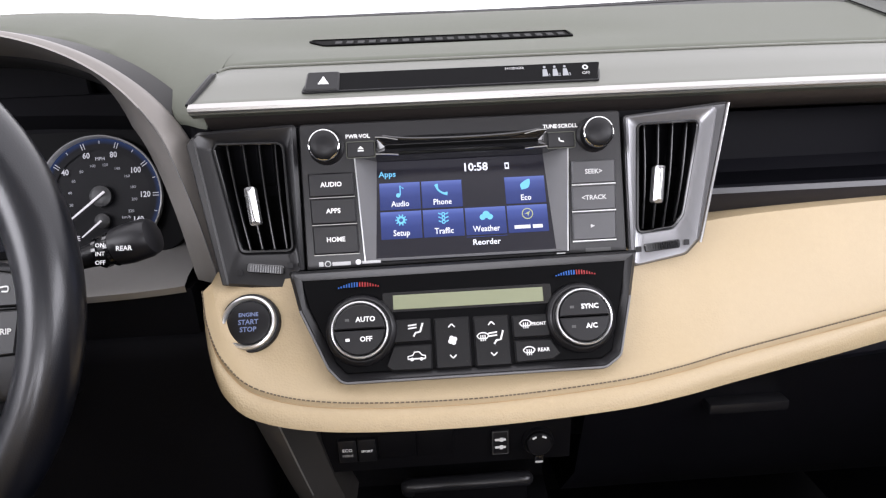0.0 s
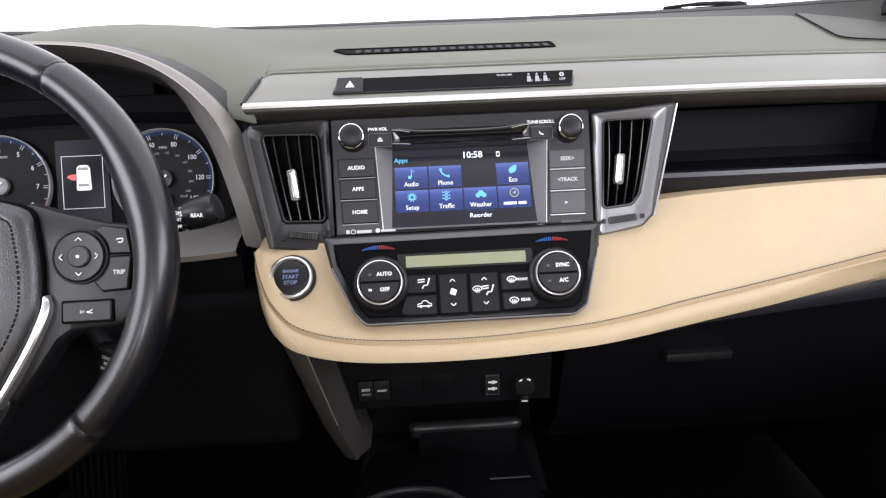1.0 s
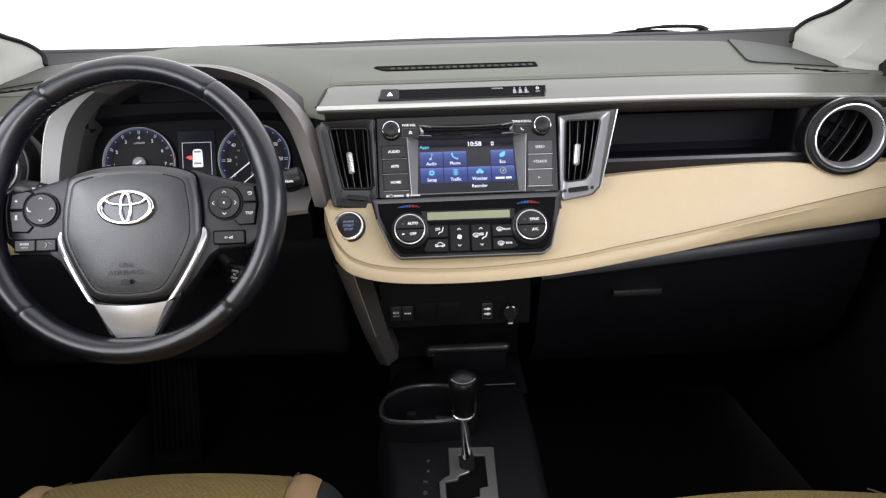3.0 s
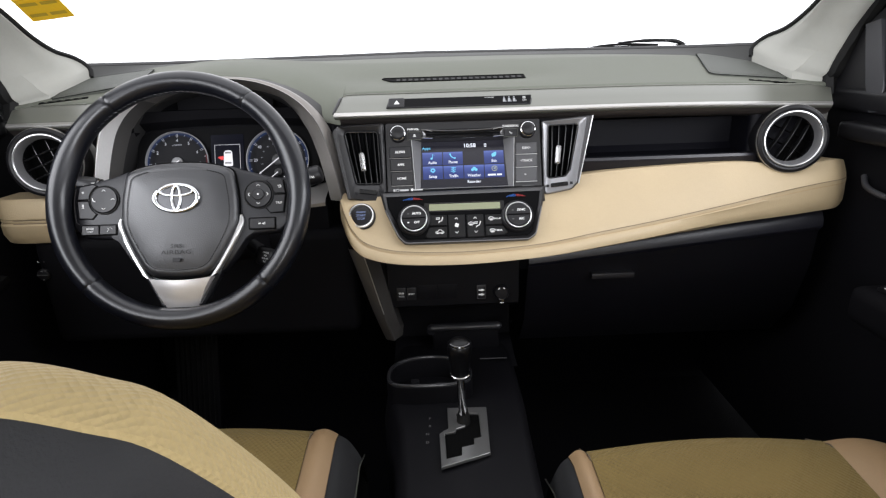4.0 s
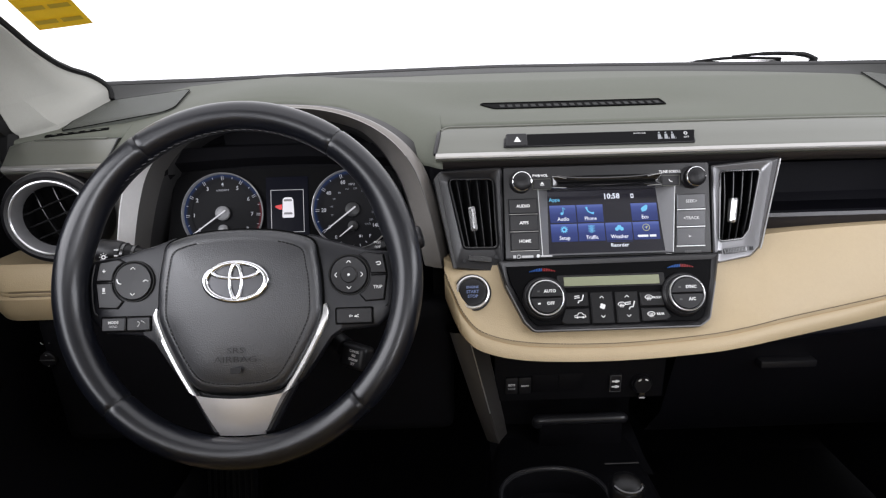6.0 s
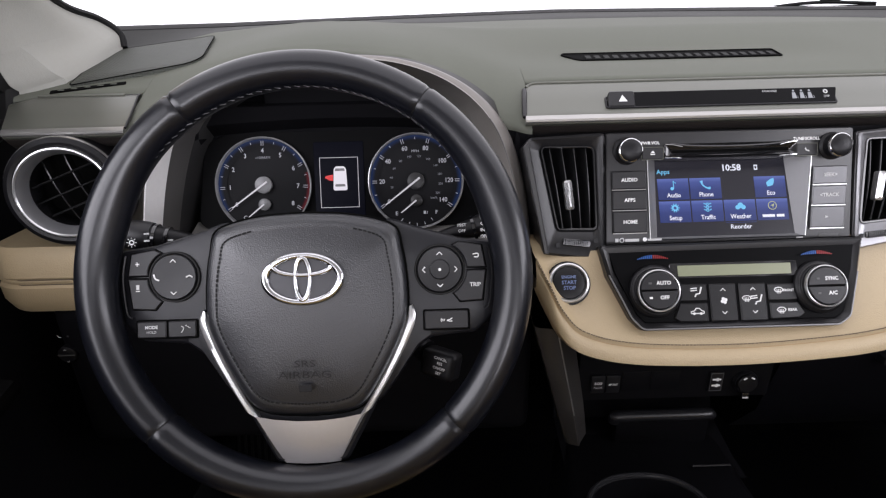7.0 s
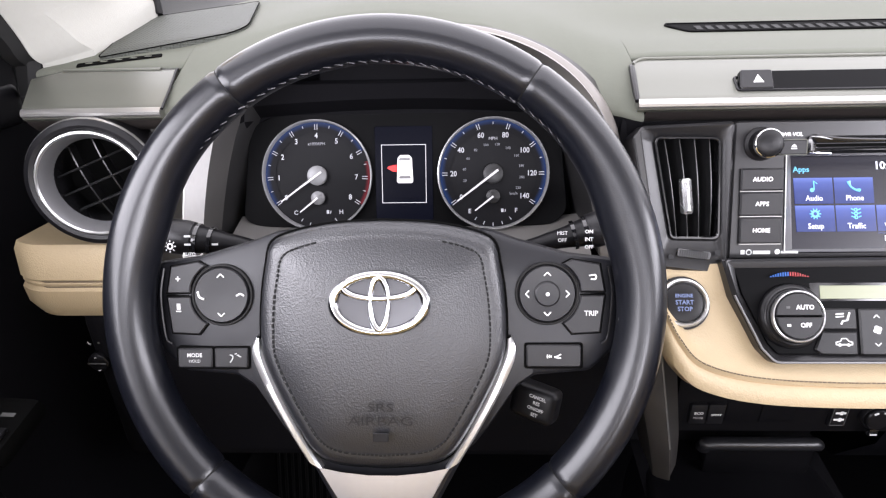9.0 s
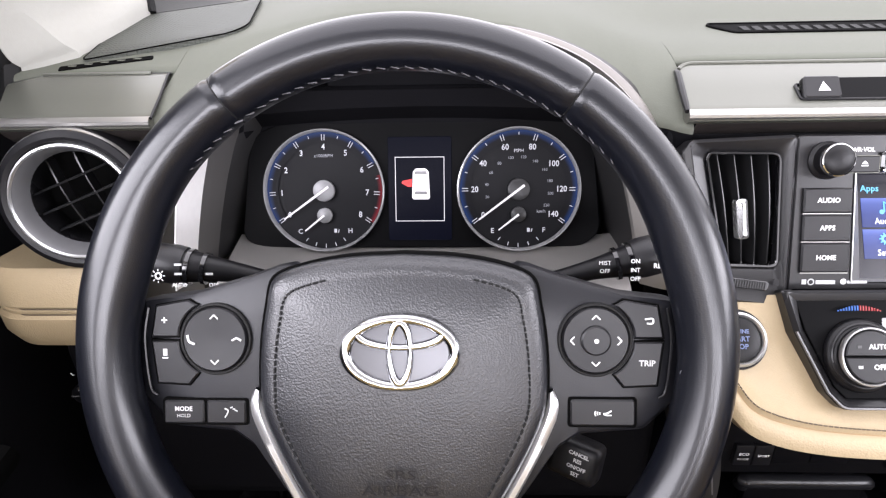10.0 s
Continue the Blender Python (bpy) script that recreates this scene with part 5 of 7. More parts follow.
    for s in (-1, 1):
        for k in range(3):
            y1, y0 = ys[k], ys[k + 1]
            sl = 0.0006 * k
            x0, x1 = (0.0862 - sl, 0.1215 - sl)
            ol = rounded([(s * x0, y0 + 0.0006), (s * x1, y0 + 0.0006), (s * (x1 + 0.0004), y1 - 0.0008), (s * (x0 + 0.0004), y1 - 0.0008)] if s > 0 else [(s * x1, y0 + 0.0006), (s * x0, y0 + 0.0006), (s * (x0 + 0.0004), y1 - 0.0008), (s * (x1 + 0.0004), y1 - 0.0008)], 0.001)
            key = part("key", plate(B(), ol, 0.0032, 0.006, 0.0011), BUTTON if s < 0 else KEYLIT, root, "" if s < 0 else "dark key, greyed for reflected light", smooth=False)
            # right lines thicker and brighter, for the lit lower key edges
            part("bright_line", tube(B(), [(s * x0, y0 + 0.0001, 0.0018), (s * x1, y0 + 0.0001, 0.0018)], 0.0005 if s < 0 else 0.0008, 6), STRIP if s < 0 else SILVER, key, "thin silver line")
            cx, cy = s * (x0 + x1) / 2, (y0 + y1) / 2
            if s < 0:
                text(("AUDIO", "APPS", "HOME")[k], 0.0052, cx, cy, 0.0035, WHITE, key, bold=0.00012)
            else:
                text(("SEEK>", "<TRACK", "")[k] or "", 0.0052, cx, cy, 0.0035, DIMPRINT, key, bold=0.0001) if k < 2 else part("symbol", plate(B(), [(cx - 0.003, cy - 0.0014), (cx + 0.0005, cy), (cx - 0.003, cy + 0.0014)], 0.0036, 0.0003, 0.0001), DIMPRINT, key)
    # maker's marks as plain shapes
    part("mark", ring(B(), ellipse(0.0026, 0.0026, 20, -0.1105, -0.0916), ellipse(0.0017, 0.0017, 20, -0.1105, -0.0916), 0.0006, 0.0003, 0.0001), DIMPRINT, root)
    part("mark", plate(B(), rect(-0.1175, -0.0935, -0.1140, -0.0897), 0.0006, 0.0003, 0.0001), DIMPRINT, root)
    part("mark", plate(B(), rect(-0.1070, -0.0933, -0.0925, -0.0903), 0.0006, 0.0003, 0.0001), DIMPRINT, root)
    part("mark", lathe(B(), [(0, 0.0003), (0.0022, 0.0003), (0.0022, 0.0006), (0, 0.0006)], 16, -0.0865, -0.0913), WHITE, root)
    part("mark", plate(B(), rect(-0.0835, -0.0928, -0.0690, -0.0906), 0.0006, 0.0003, 0.0001), DIMPRINT, root)
    part("mark", plate(B(), rect(0.0955, -0.0933, 0.1160, -0.0903), 0.0006, 0.0003, 0.0001), FAINT, root)
    part("mark", plate(B(), rect(0.072, -0.0943, 0.079, -0.0928), 0.0006, 0.0003, 0.0001), DIMPRINT, root)
    # lower edge above the climate panel
    part("lower_lip", plate(B(), rounded([(-0.131, -0.1215), (0.133, -0.1195), (0.131, -0.1035), (-0.129, -0.1035)], 0.003), 0.0035, 0.035, 0.002), GLOSS, root, "glossy black lower edge")
    return root


def warning_strip():
    root = thing("warning_light_strip", pose(0.002, 0.0380, 0.8014, 22.5), "glossy black strip with hazard button and warning icons", "warning light strip")
    out = rounded([(-0.124, -0.0115), (0.116, -0.0115), (0.122, 0.0105), (-0.121, 0.0105)], 0.0035)
    part("rim", ring(B(), out, inset(out, 0.0018), 0.0014, 0.008, 0.0005), BLACK, root, "black rim")
    part("well", plate(B(), inset(out, 0.0016), -0.0105, 0.004, 0.0004), VOID, root)
    base = root
    root = part("window", plate(B(), [(p.x, p.y * 0.98) for p in inset(out, 0.0020)], 0.0, 0.004, 0.0004), SMOKED, base, "smoked black window", pose(0, -0.0100, 0.0002, 26) @ pose(0, 0.0100, 0))
    hz = part("hazard_button", plate(B(), rounded([(-0.1215, -0.0098), (-0.0935, -0.0098), (-0.0930, 0.0088), (-0.1190, 0.0088)], 0.0025), 0.0022, 0.004, 0.0012), BUTTON, root, "dark grey button with a white triangle")
    part("triangle", plate(B(), [(-0.1105, -0.0042), (-0.1015, -0.0042), (-0.1060, 0.0034)], 0.0025, 0.0003, 0.0001), WHITE, hz)
    for k in range(3):
        x = 0.0730 + k * 0.0083
        ic = part("belt_icon", lathe(B(), [(0, 0.0002), (0.0011, 0.0002), (0.0011, 0.0005), (0, 0.0005)], 12, x, 0.0045), TXTDIM, root)
        part("belt_body", plate(B(), [(x - 0.0024, -0.0045), (x + 0.0024, -0.0045), (x + 0.0016, 0.0025), (x - 0.0016, 0.0025)], 0.0005, 0.0003, 0.0001), TXTDIM, ic)
        text(str(k + 1), 0.0042, x + 0.0034, -0.0036, 0.0006, TXTDIM, ic)
    text("PASSENGER", 0.0030, 0.0485, 0.0045, 0.0005, DIMPRINT, root)
    part("mark", ring(B(), ellipse(0.0024, 0.0024, 16, 0.1065, 0.003), ellipse(0.0012, 0.0012, 16, 0.1065, 0.003), 0.0005, 0.0003, 0.0001), DIMPRINT, root)
    text("OFF", 0.0038, 0.1065, -0.0030, 0.0005, DIMPRINT, root)
    return base


# ---- climate panel ----
def climate():
    root = thing("climate_panel", CLI, "black climate control panel with two chrome-ringed dials", "climate control")
    pts = [(-0.137, 0.018), (-0.129, -0.014), (-0.109, -0.0575), (-0.098, -0.0695), (0.100, -0.0695), (0.113, -0.0610), (0.1255, -0.016), (0.1345, 0.020)]
    out = rounded(list(reversed(pts)), [0.002, 0.01, 0.012, 0.012, 0.012, 0.012, 0.01, 0.002][::-1])
    part("frame", ring(B(), out, inset(out, 0.0085), 0.0045, 0.02, 0.003, 0.0025), GUN, root, "dark grey frame")
    edge = inset(out, 0.0014)
    part("rim_line", tube(B(), [(p.x, p.y, 0.0034) for p in edge if p.y < 0.012], 0.0011, 6), BEZEL, root, "satin grey outer edge")
    part("faceplate", plate(B(), inset(out, 0.0080), 0.0020, 0.02, 0.0006), GLOSSDARK, root, "black faceplate")
    part("display_window", plate(B(), rounded(rect(-0.066, -0.0180, 0.064, -0.0025), 0.002), 0.0024, 0.002, 0.0003), GLOSS, root, "glossy black display surround")
    part("display", plate(B(), rect(-0.058, -0.0160, 0.0572, -0.0050), 0.0030, 0.001, 0.0002), LCDGREEN, root, "unlit pale green display")
    for s, words in ((-1, ("AUTO", "OFF")), (1, ("SYNC", "A/C"))):
        cx = -0.0825 if s < 0 else 0.0843
        d = part("dial", lathe(B(), [(0.0268, 0.0015), (0.0268, 0.004), (0.0255, 0.0058), (0.0222, 0.0075), (0.0212, 0.0085), (0.0210, 0.0125), (0.0200, 0.0140)], 56), BLACK, root, "black rotary dial", pose(cx, -0.030, 0))
        part("dial_ring", lathe(B(), [(0.0240, 0.0062), (0.0242, 0.0074), (0.0234, 0.0080), (0.0226, 0.0078)], 56), GUN, d, "dark base ring")
        part("dial_ring", lathe(B(), [(0.0211, 0.0105), (0.0214, 0.0125), (0.0208, 0.0143), (0.0200, 0.0146), (0.0194, 0.0140), (0.0190, 0.0125)], 56), SILVER, d, "chrome ring")
        for h in (1, -1):
            n = 22
            o = [Vector((0.0184 * math.cos(math.pi * i / n), h * (0.0005 + 0.0180 * math.sin(math.pi * i / n)))) for i in range(n + 1)]
            if h < 0:
                o.reverse()
            k = part("dial_key", plate(B(), o, 0.0150, 0.004, 0.0008), BUTTON, d)
            text(words[0 if h > 0 else 1], 0.0051, 0.0045, h * 0.0072, 0.0153, WHITE, k, bold=0.00015)
            part("indicator", plate(B(), rect(-0.0105, h * 0.0072 - 0.0010, -0.0075, h * 0.0072 + 0.0010), 0.0153, 0.0003, 0.0001), FAINT if not (s < 0 and h < 0) else WHITE, k)
        # blue and red scale over the dial
        for i in range(16):
            xx = lerp(-0.0150, 0.0150, i / 15)
            yb = 0.0046 - 9.0 * xx * xx
            hh = lerp(0.0010, 0.0036, min(1.0, i / 5, (15 - i) / 5))
            part("scale_bar", plate(B(), rect(cx - 0.001 + xx - 0.00045, yb - hh / 2, cx - 0.001 + xx + 0.00045, yb + hh / 2), 0.0056, 0.0008, 0.0001), BLUEP if i < 8 else REDP, root)
    def key(ol, marks):
        k = part("key", plate(B(), rounded(ol, 0.0016), 0.0040, 0.004, 0.0012), CLIMKEY, root)
        for m in marks:
            m(k)
    def chev(x, y, up):
        return lambda k: part("symbol", chevron(B(), x, y, 0.0043, 0.0024, 0 if up else 180, 0.0005), WHITE, k)
    def blob(fn):
        return lambda k: part("symbol", fn(B()), WHITE, k)
    def seat_icon(x, y):
        def f(bm):
            tube(bm, [(x + 0.0062, y + 0.0046, 0.0043), (x + 0.0040, y - 0.0020, 0.0043), (x + 0.0005, y - 0.0025, 0.0043), (x - 0.0010, y - 0.0052, 0.0043)], 0.0008, 5)
            for dy in (0.0030, 0.0008):
                tube(bm, [(x + 0.0015, y + dy + 0.0006, 0.0043), (x - 0.0050, y + dy, 0.0043)], 0.0006, 5)
            return bm
        return blob(f)
    def fan_icon(x, y):
        def f(bm):
            for i in range(4):
                a = i * math.pi / 2 + 0.4
                lathe(bm, [(0, 0.0040), (0.0017, 0.0040), (0.0017, 0.0044), (0, 0.0044)], 12, x + 0.0019 * math.cos(a), y + 0.0019 * math.sin(a))
            return bm
        return blob(f)
    def car_icon(x, y):
        def f(bm):
            tube(bm, [(x - 0.0065, y - 0.002, 0.0043), (x - 0.0065, y, 0.0043), (x - 0.003, y + 0.0006, 0.0043), (x - 0.0015, y + 0.003, 0.0043), (x + 0.002, y + 0.003, 0.0043), (x + 0.004, y + 0.0006, 0.0043), (x + 0.0065, y, 0.0043), (x + 0.0065, y - 0.002, 0.0043)], 0.0005, 5)
            tube(bm, [(x - 0.0065, y - 0.002, 0.0043), (x + 0.0065, y - 0.002, 0.0043)], 0.0006, 5)
            for d in (-0.0035, 0.0035):
                lathe(bm, [(0, 0.0040), (0.0013, 0.0040), (0.0013, 0.0044), (0, 0.0044)], 12, x + d, y - 0.0023)
            return bm
        return blob(f)
    def screen_icon(x, y):
        def f(bm):
            tube(bm, bez([(x - 0.0045, y + 0.001, 0.0043), (x - 0.002, y + 0.0030, 0.0043), (x + 0.002, y + 0.0030, 0.0043), (x + 0.0045, y + 0.001, 0.0043)], 3), 0.0005, 5)
            tube(bm, [(x - 0.0045, y + 0.001, 0.0043), (x - 0.003, y - 0.001, 0.0043), (x + 0.003, y - 0.001, 0.0043), (x + 0.0045, y + 0.001, 0.0043)], 0.0005, 5)
            for d in (-0.0016, 0, 0.0016):
                tube(bm, [(x + d, y + 0.0015, 0.0043), (x + d, y - 0.0030, 0.0043)], 0.0004, 4)
            return bm
        return blob(f)
    key(rect(-0.0592, -0.0415, -0.0300, -0.0238), [seat_icon(-0.0425, -0.0318)])
    key([(-0.0655, -0.0580), (-0.0600, -0.0618), (-0.0305, -0.0622), (-0.0302, -0.0430), (-0.0592, -0.0430)], [car_icon(-0.0420, -0.0515)])
    key(rect(-0.0280, -0.0622, -0.0008, -0.0242), [chev(-0.0147, -0.0305, True), fan_icon(-0.0144, -0.0415), chev(-0.0147, -0.0535, False)])
    key(rect(0.0018, -0.0624, 0.0292, -0.0246), [chev(0.0155, -0.0305, True), seat_icon(0.0178, -0.0410), screen_icon(0.0085, -0.0405), chev(0.0160, -0.0535, False)])
    def word(w, x, y, size):
        return lambda k: text(w, size, x, y, 0.0043, WHITE, k, bold=0.0001)
    key(rect(0.0315, -0.0430, 0.0600, -0.0258), [screen_icon(0.0415, -0.0330), word("FRONT", 0.0515, -0.0330, 0.0034)])
    key([(0.0318, -0.0614), (0.0600, -0.0605), (0.0672, -0.0560), (0.0600, -0.0445), (0.0318, -0.0445)], [screen_icon(0.0425, -0.0530), word("REAR", 0.0535, -0.0525, 0.0038)])
    return root


def start_button():
    root = thing("start_button", pose(-0.167, -0.0465, 0.635, 54), "round black engine start button with a chrome ring", "start button")
    part("ring", lathe(B(), [(0.0205, -0.006), (0.0208, 0.003), (0.0200, 0.0058), (0.0185, 0.0065), (0.0172, 0.0050), (0.0168, 0.002)], 48), SILVER, root, "bright chrome ring")
    part("collar", lathe(B(), [(0.0228, -0.006), (0.0228, 0.0008), (0.0222, 0.0020), (0.0206, 0.0024)], 48), BLACK, root, "black outer collar")
    f = part("face", lathe(B(), [(0.0170, 0.001), (0.0166, 0.0040), (0.0150, 0.0050), (0.006, 0.0046), (0, 0.0045)], 40), BLACK, root, "black face")
    for k, w in enumerate(("ENGINE", "START", "STOP")):
        text(w, 0.0042 if k == 0 else 0.0052, 0, 0.0056 - k * 0.0056, 0.0053, BLUEWHITE, f, bold=0.0001)
    return root


# ---- instruments ----
def gauge(root, cx, words, start, sweep, sub, redline):
    g = part("dial_face", lathe(B(), [(0.0535, -0.004), (0.0535, 0.0), (0.030, -0.0005), (0, -0.0006)], 64), GAUGE, root, "dark grey gauge face", pose(cx, 0, 0.002))
    part("ring", lathe(B(), [(0.0535, -0.004), (0.0560, 0.004), (0.0555, 0.0058), (0.0545, 0.0062), (0.0538, 0.005), (0.0532, 0.0)], 72), GAUGERING, g, "bright silver ring")
    n = len(words)
    # luminous blue scale band
    m = 60
    a0, a1 = start, start - sweep
    o, i = [], []
    for k in range(m + 1):
        a = radians(lerp(a0, a1, (k / m) if not redline else (k / m) * 0.75))
        o.append((0.0530 * math.cos(a), 0.0530 * math.sin(a), 0.0012))
        i.append((0.0430 * math.cos(a), 0.0430 * math.sin(a), 0.0010))
    part("scale_band", loft(B(), [o, i]), BLUEGLOW, g, "blue lit scale band")
    if redline:
        o, i = [], []
        for k in range(16):
            a = radians(lerp(a0, a1, 0.80 + 0.2 * k / 15))
            o.append((0.0530 * math.cos(a), 0.0530 * math.sin(a), 0.0012))
            i.append((0.0490 * math.cos(a), 0.0490 * math.sin(a), 0.0011))
        part("scale_band", loft(B(), [o, i]), REDBAND, g, "red scale band")
    for k in range((n - 1) * 2 + 1):
        a = radians(lerp(a0, a1, k / ((n - 1) * 2)))
        long = k % 2 == 0
        r0, r1 = (0.0455 if long else 0.0485), 0.0510
        for d in ((-0.0012, 0.0012) if long else (0.0,)):
            b = a + d / 0.05
            part("tick", tube(B(), [(r0 * math.cos(b), r0 * math.sin(b), 0.0013), (r1 * math.cos(b), r1 * math.sin(b), 0.0013)], 0.00035, 4), GAUGETXT, g)
    for k, w in enumerate(words):
        a = radians(lerp(a0, a1, k / (n - 1)))
        rr = 0.0395 if len(w) < 3 else 0.0385
        text(w, 0.0074, rr * math.cos(a), rr * math.sin(a), 0.0014, GAUGETXT, g, bold=0.00012, squash=0.9)
    # needle with hub
    a = radians(start + 1)
    nd = part("needle", tube(B(), [(-0.006 * math.cos(a), -0.006 * math.sin(a), 0.007), (0.045 * math.cos(a), 0.045 * math.sin(a), 0.0055)], [0.0012, 0.0007], 6), WHITEGLOW, g, "white needle")
    part("needle_hub", lathe(B(), [(0.0100, 0.0012), (0.0098, 0.0046), (0.0090, 0.0050), (0.0, 0.0052)], 28), HUBM if redline else HUBDARK, nd, "grey domed hub")
    # small gauge below
    sc = -0.0225
    a = radians(218)
    n2 = part("needle", tube(B(), [(0, sc, 0.0058), (0.023 * math.cos(a), sc + 0.023 * math.sin(a), 0.005)], [0.0010, 0.0006], 6), WHITEGLOW, g, "white needle")
    part("needle_hub", lathe(B(), [(0.0070, 0.0012), (0.0069, 0.0040), (0.0064, 0.0044), (0, 0.0046)], 24, 0, sc), HUBM if redline else HUBDARK, n2, "grey domed hub")
    text(sub[0], 0.0062, -0.0235, -0.0375, 0.0014, GAUGETXT, g, bold=0.0001)
    text(sub[1], 0.0062, 0.0230, -0.0370, 0.0014, GAUGETXT, g, bold=0.0001)
    for k in range(5):
        b = radians(232 + 19 * k)
        part("tick", tube(B(), [(0.0265 * math.cos(b), sc + 0.0265 * math.sin(b), 0.0013), (0.0300 * math.cos(b), sc + 0.0300 * math.sin(b), 0.0013)], 0.00035, 4), GAUGETXT, g)
    bm = B()
    plate(bm, rect(0.0080, -0.0385, 0.0105, -0.0350), 0.0014, 0.0002, 0.0001)
    tube(bm, [(0.0118, -0.0385, 0.0013), (0.0125, -0.0355, 0.0013)], 0.0004, 4)
    part("symbol", bm, GAUGETXT, g)
    return g


def instruments():
    root = thing("instrument_cluster", CLU, "two round lit gauges with a centre display", "instrument cluster")
    out = rounded([(-0.168, -0.046), (-0.145, -0.053), (0.145, -0.053), (0.164, -0.040), (0.155, 0.050), (0.120, 0.064), (-0.122, 0.064), (-0.157, 0.050)], 0.028)
    part("face", plate(B(), out, 0.0, 0.006, 0.001), GLOSSDARK, root, "black face panel")
    g1 = gauge(root, -0.0885, ["0", "1", "2", "3", "4", "5", "6", "7", "8"], 214, 248, ("C", "H"), True)
    text("x1000RPM", 0.0040, 0, 0.0315, 0.0014, DIMGLOW, g1)
    g2 = gauge(root, 0.0885, ["0", "20", "40", "60", "80", "100", "120", "140"], 216, 252, ("E", "F"), False)
    text("MPH", 0.0044, 0, 0.0345, 0.0014, GAUGETXT, g2)
    for k, w in enumerate(("20", "40", "60", "80", "100", "120", "140", "160", "180", "200", "220")):
        a = radians(lerp(216, -36, (k + 1) * 20 / 1.609 / 140))
        text(w, 0.0036, 0.0290 * math.cos(a), 0.0290 * math.sin(a), 0.0014, DIMGLOW, g2)
    text("km/h", 0.0040, 0.0205, -0.0200, 0.0014, DIMGLOW, g2)
    d = part("display_panel", plate(B(), rounded(rect(-0.030, -0.046, 0.028, 0.048), 0.002), 0.0015, 0.002, 0.0004), SCREENB, root, "black centre display")
    fr = rect(-0.0235, -0.0285, 0.0215, 0.0300)
    part("display_frame", ring(B(), fr, inset(fr, 0.0006), 0.0020, 0.0004, 0.0001), WHITEGLOW, d, "white outline")
    car = rounded([(-0.0082, -0.0070), (-0.0070, -0.0085), (0.0070, -0.0085), (0.0082, -0.0070), (0.0072, 0.0165), (0.0045, 0.0195), (-0.0045, 0.0195), (-0.0072, 0.0165)], 0.002)
    c = part("car_symbol", plate(B(), car, 0.0022, 0.0005, 0.0003), CARGLOW, d, "white car symbol")
    part("window_symbol", plate(B(), rounded([(-0.0060, 0.0140), (0.0060, 0.0140), (0.0050, 0.0170), (-0.0050, 0.0170)], 0.001), 0.0025, 0.0003, 0.0001), HUBM, c)
    part("window_symbol", plate(B(), rounded([(-0.0062, -0.0040), (0.0062, -0.0040), (0.0052, -0.0012), (-0.0052, -0.0012)], 0.001), 0.0025, 0.0003, 0.0001), HUBM, c)
    part("door_symbol", plate(B(), [(-0.0082, 0.0100), (-0.0165, 0.0085), (-0.0178, 0.0065), (-0.0120, 0.0030), (-0.0082, 0.0030)], 0.0024, 0.0004, 0.0001), REDGLOW, d, "red open-door symbol")
    # dark arch above the dials
    part("visor", loft(B(), [[(x, 0.058 + 0.006 * (1 - (x / 0.15) ** 2), 0.0), (x, 0.066 + 0.006 * (1 - (x / 0.15) ** 2), 0.022), (x, 0.085, 0.03)] for x in [k / 10 * 0.15 for k in range(-10, 11)]]), BLACK_MATTE, root, "dark ledge above the dials")
    return root


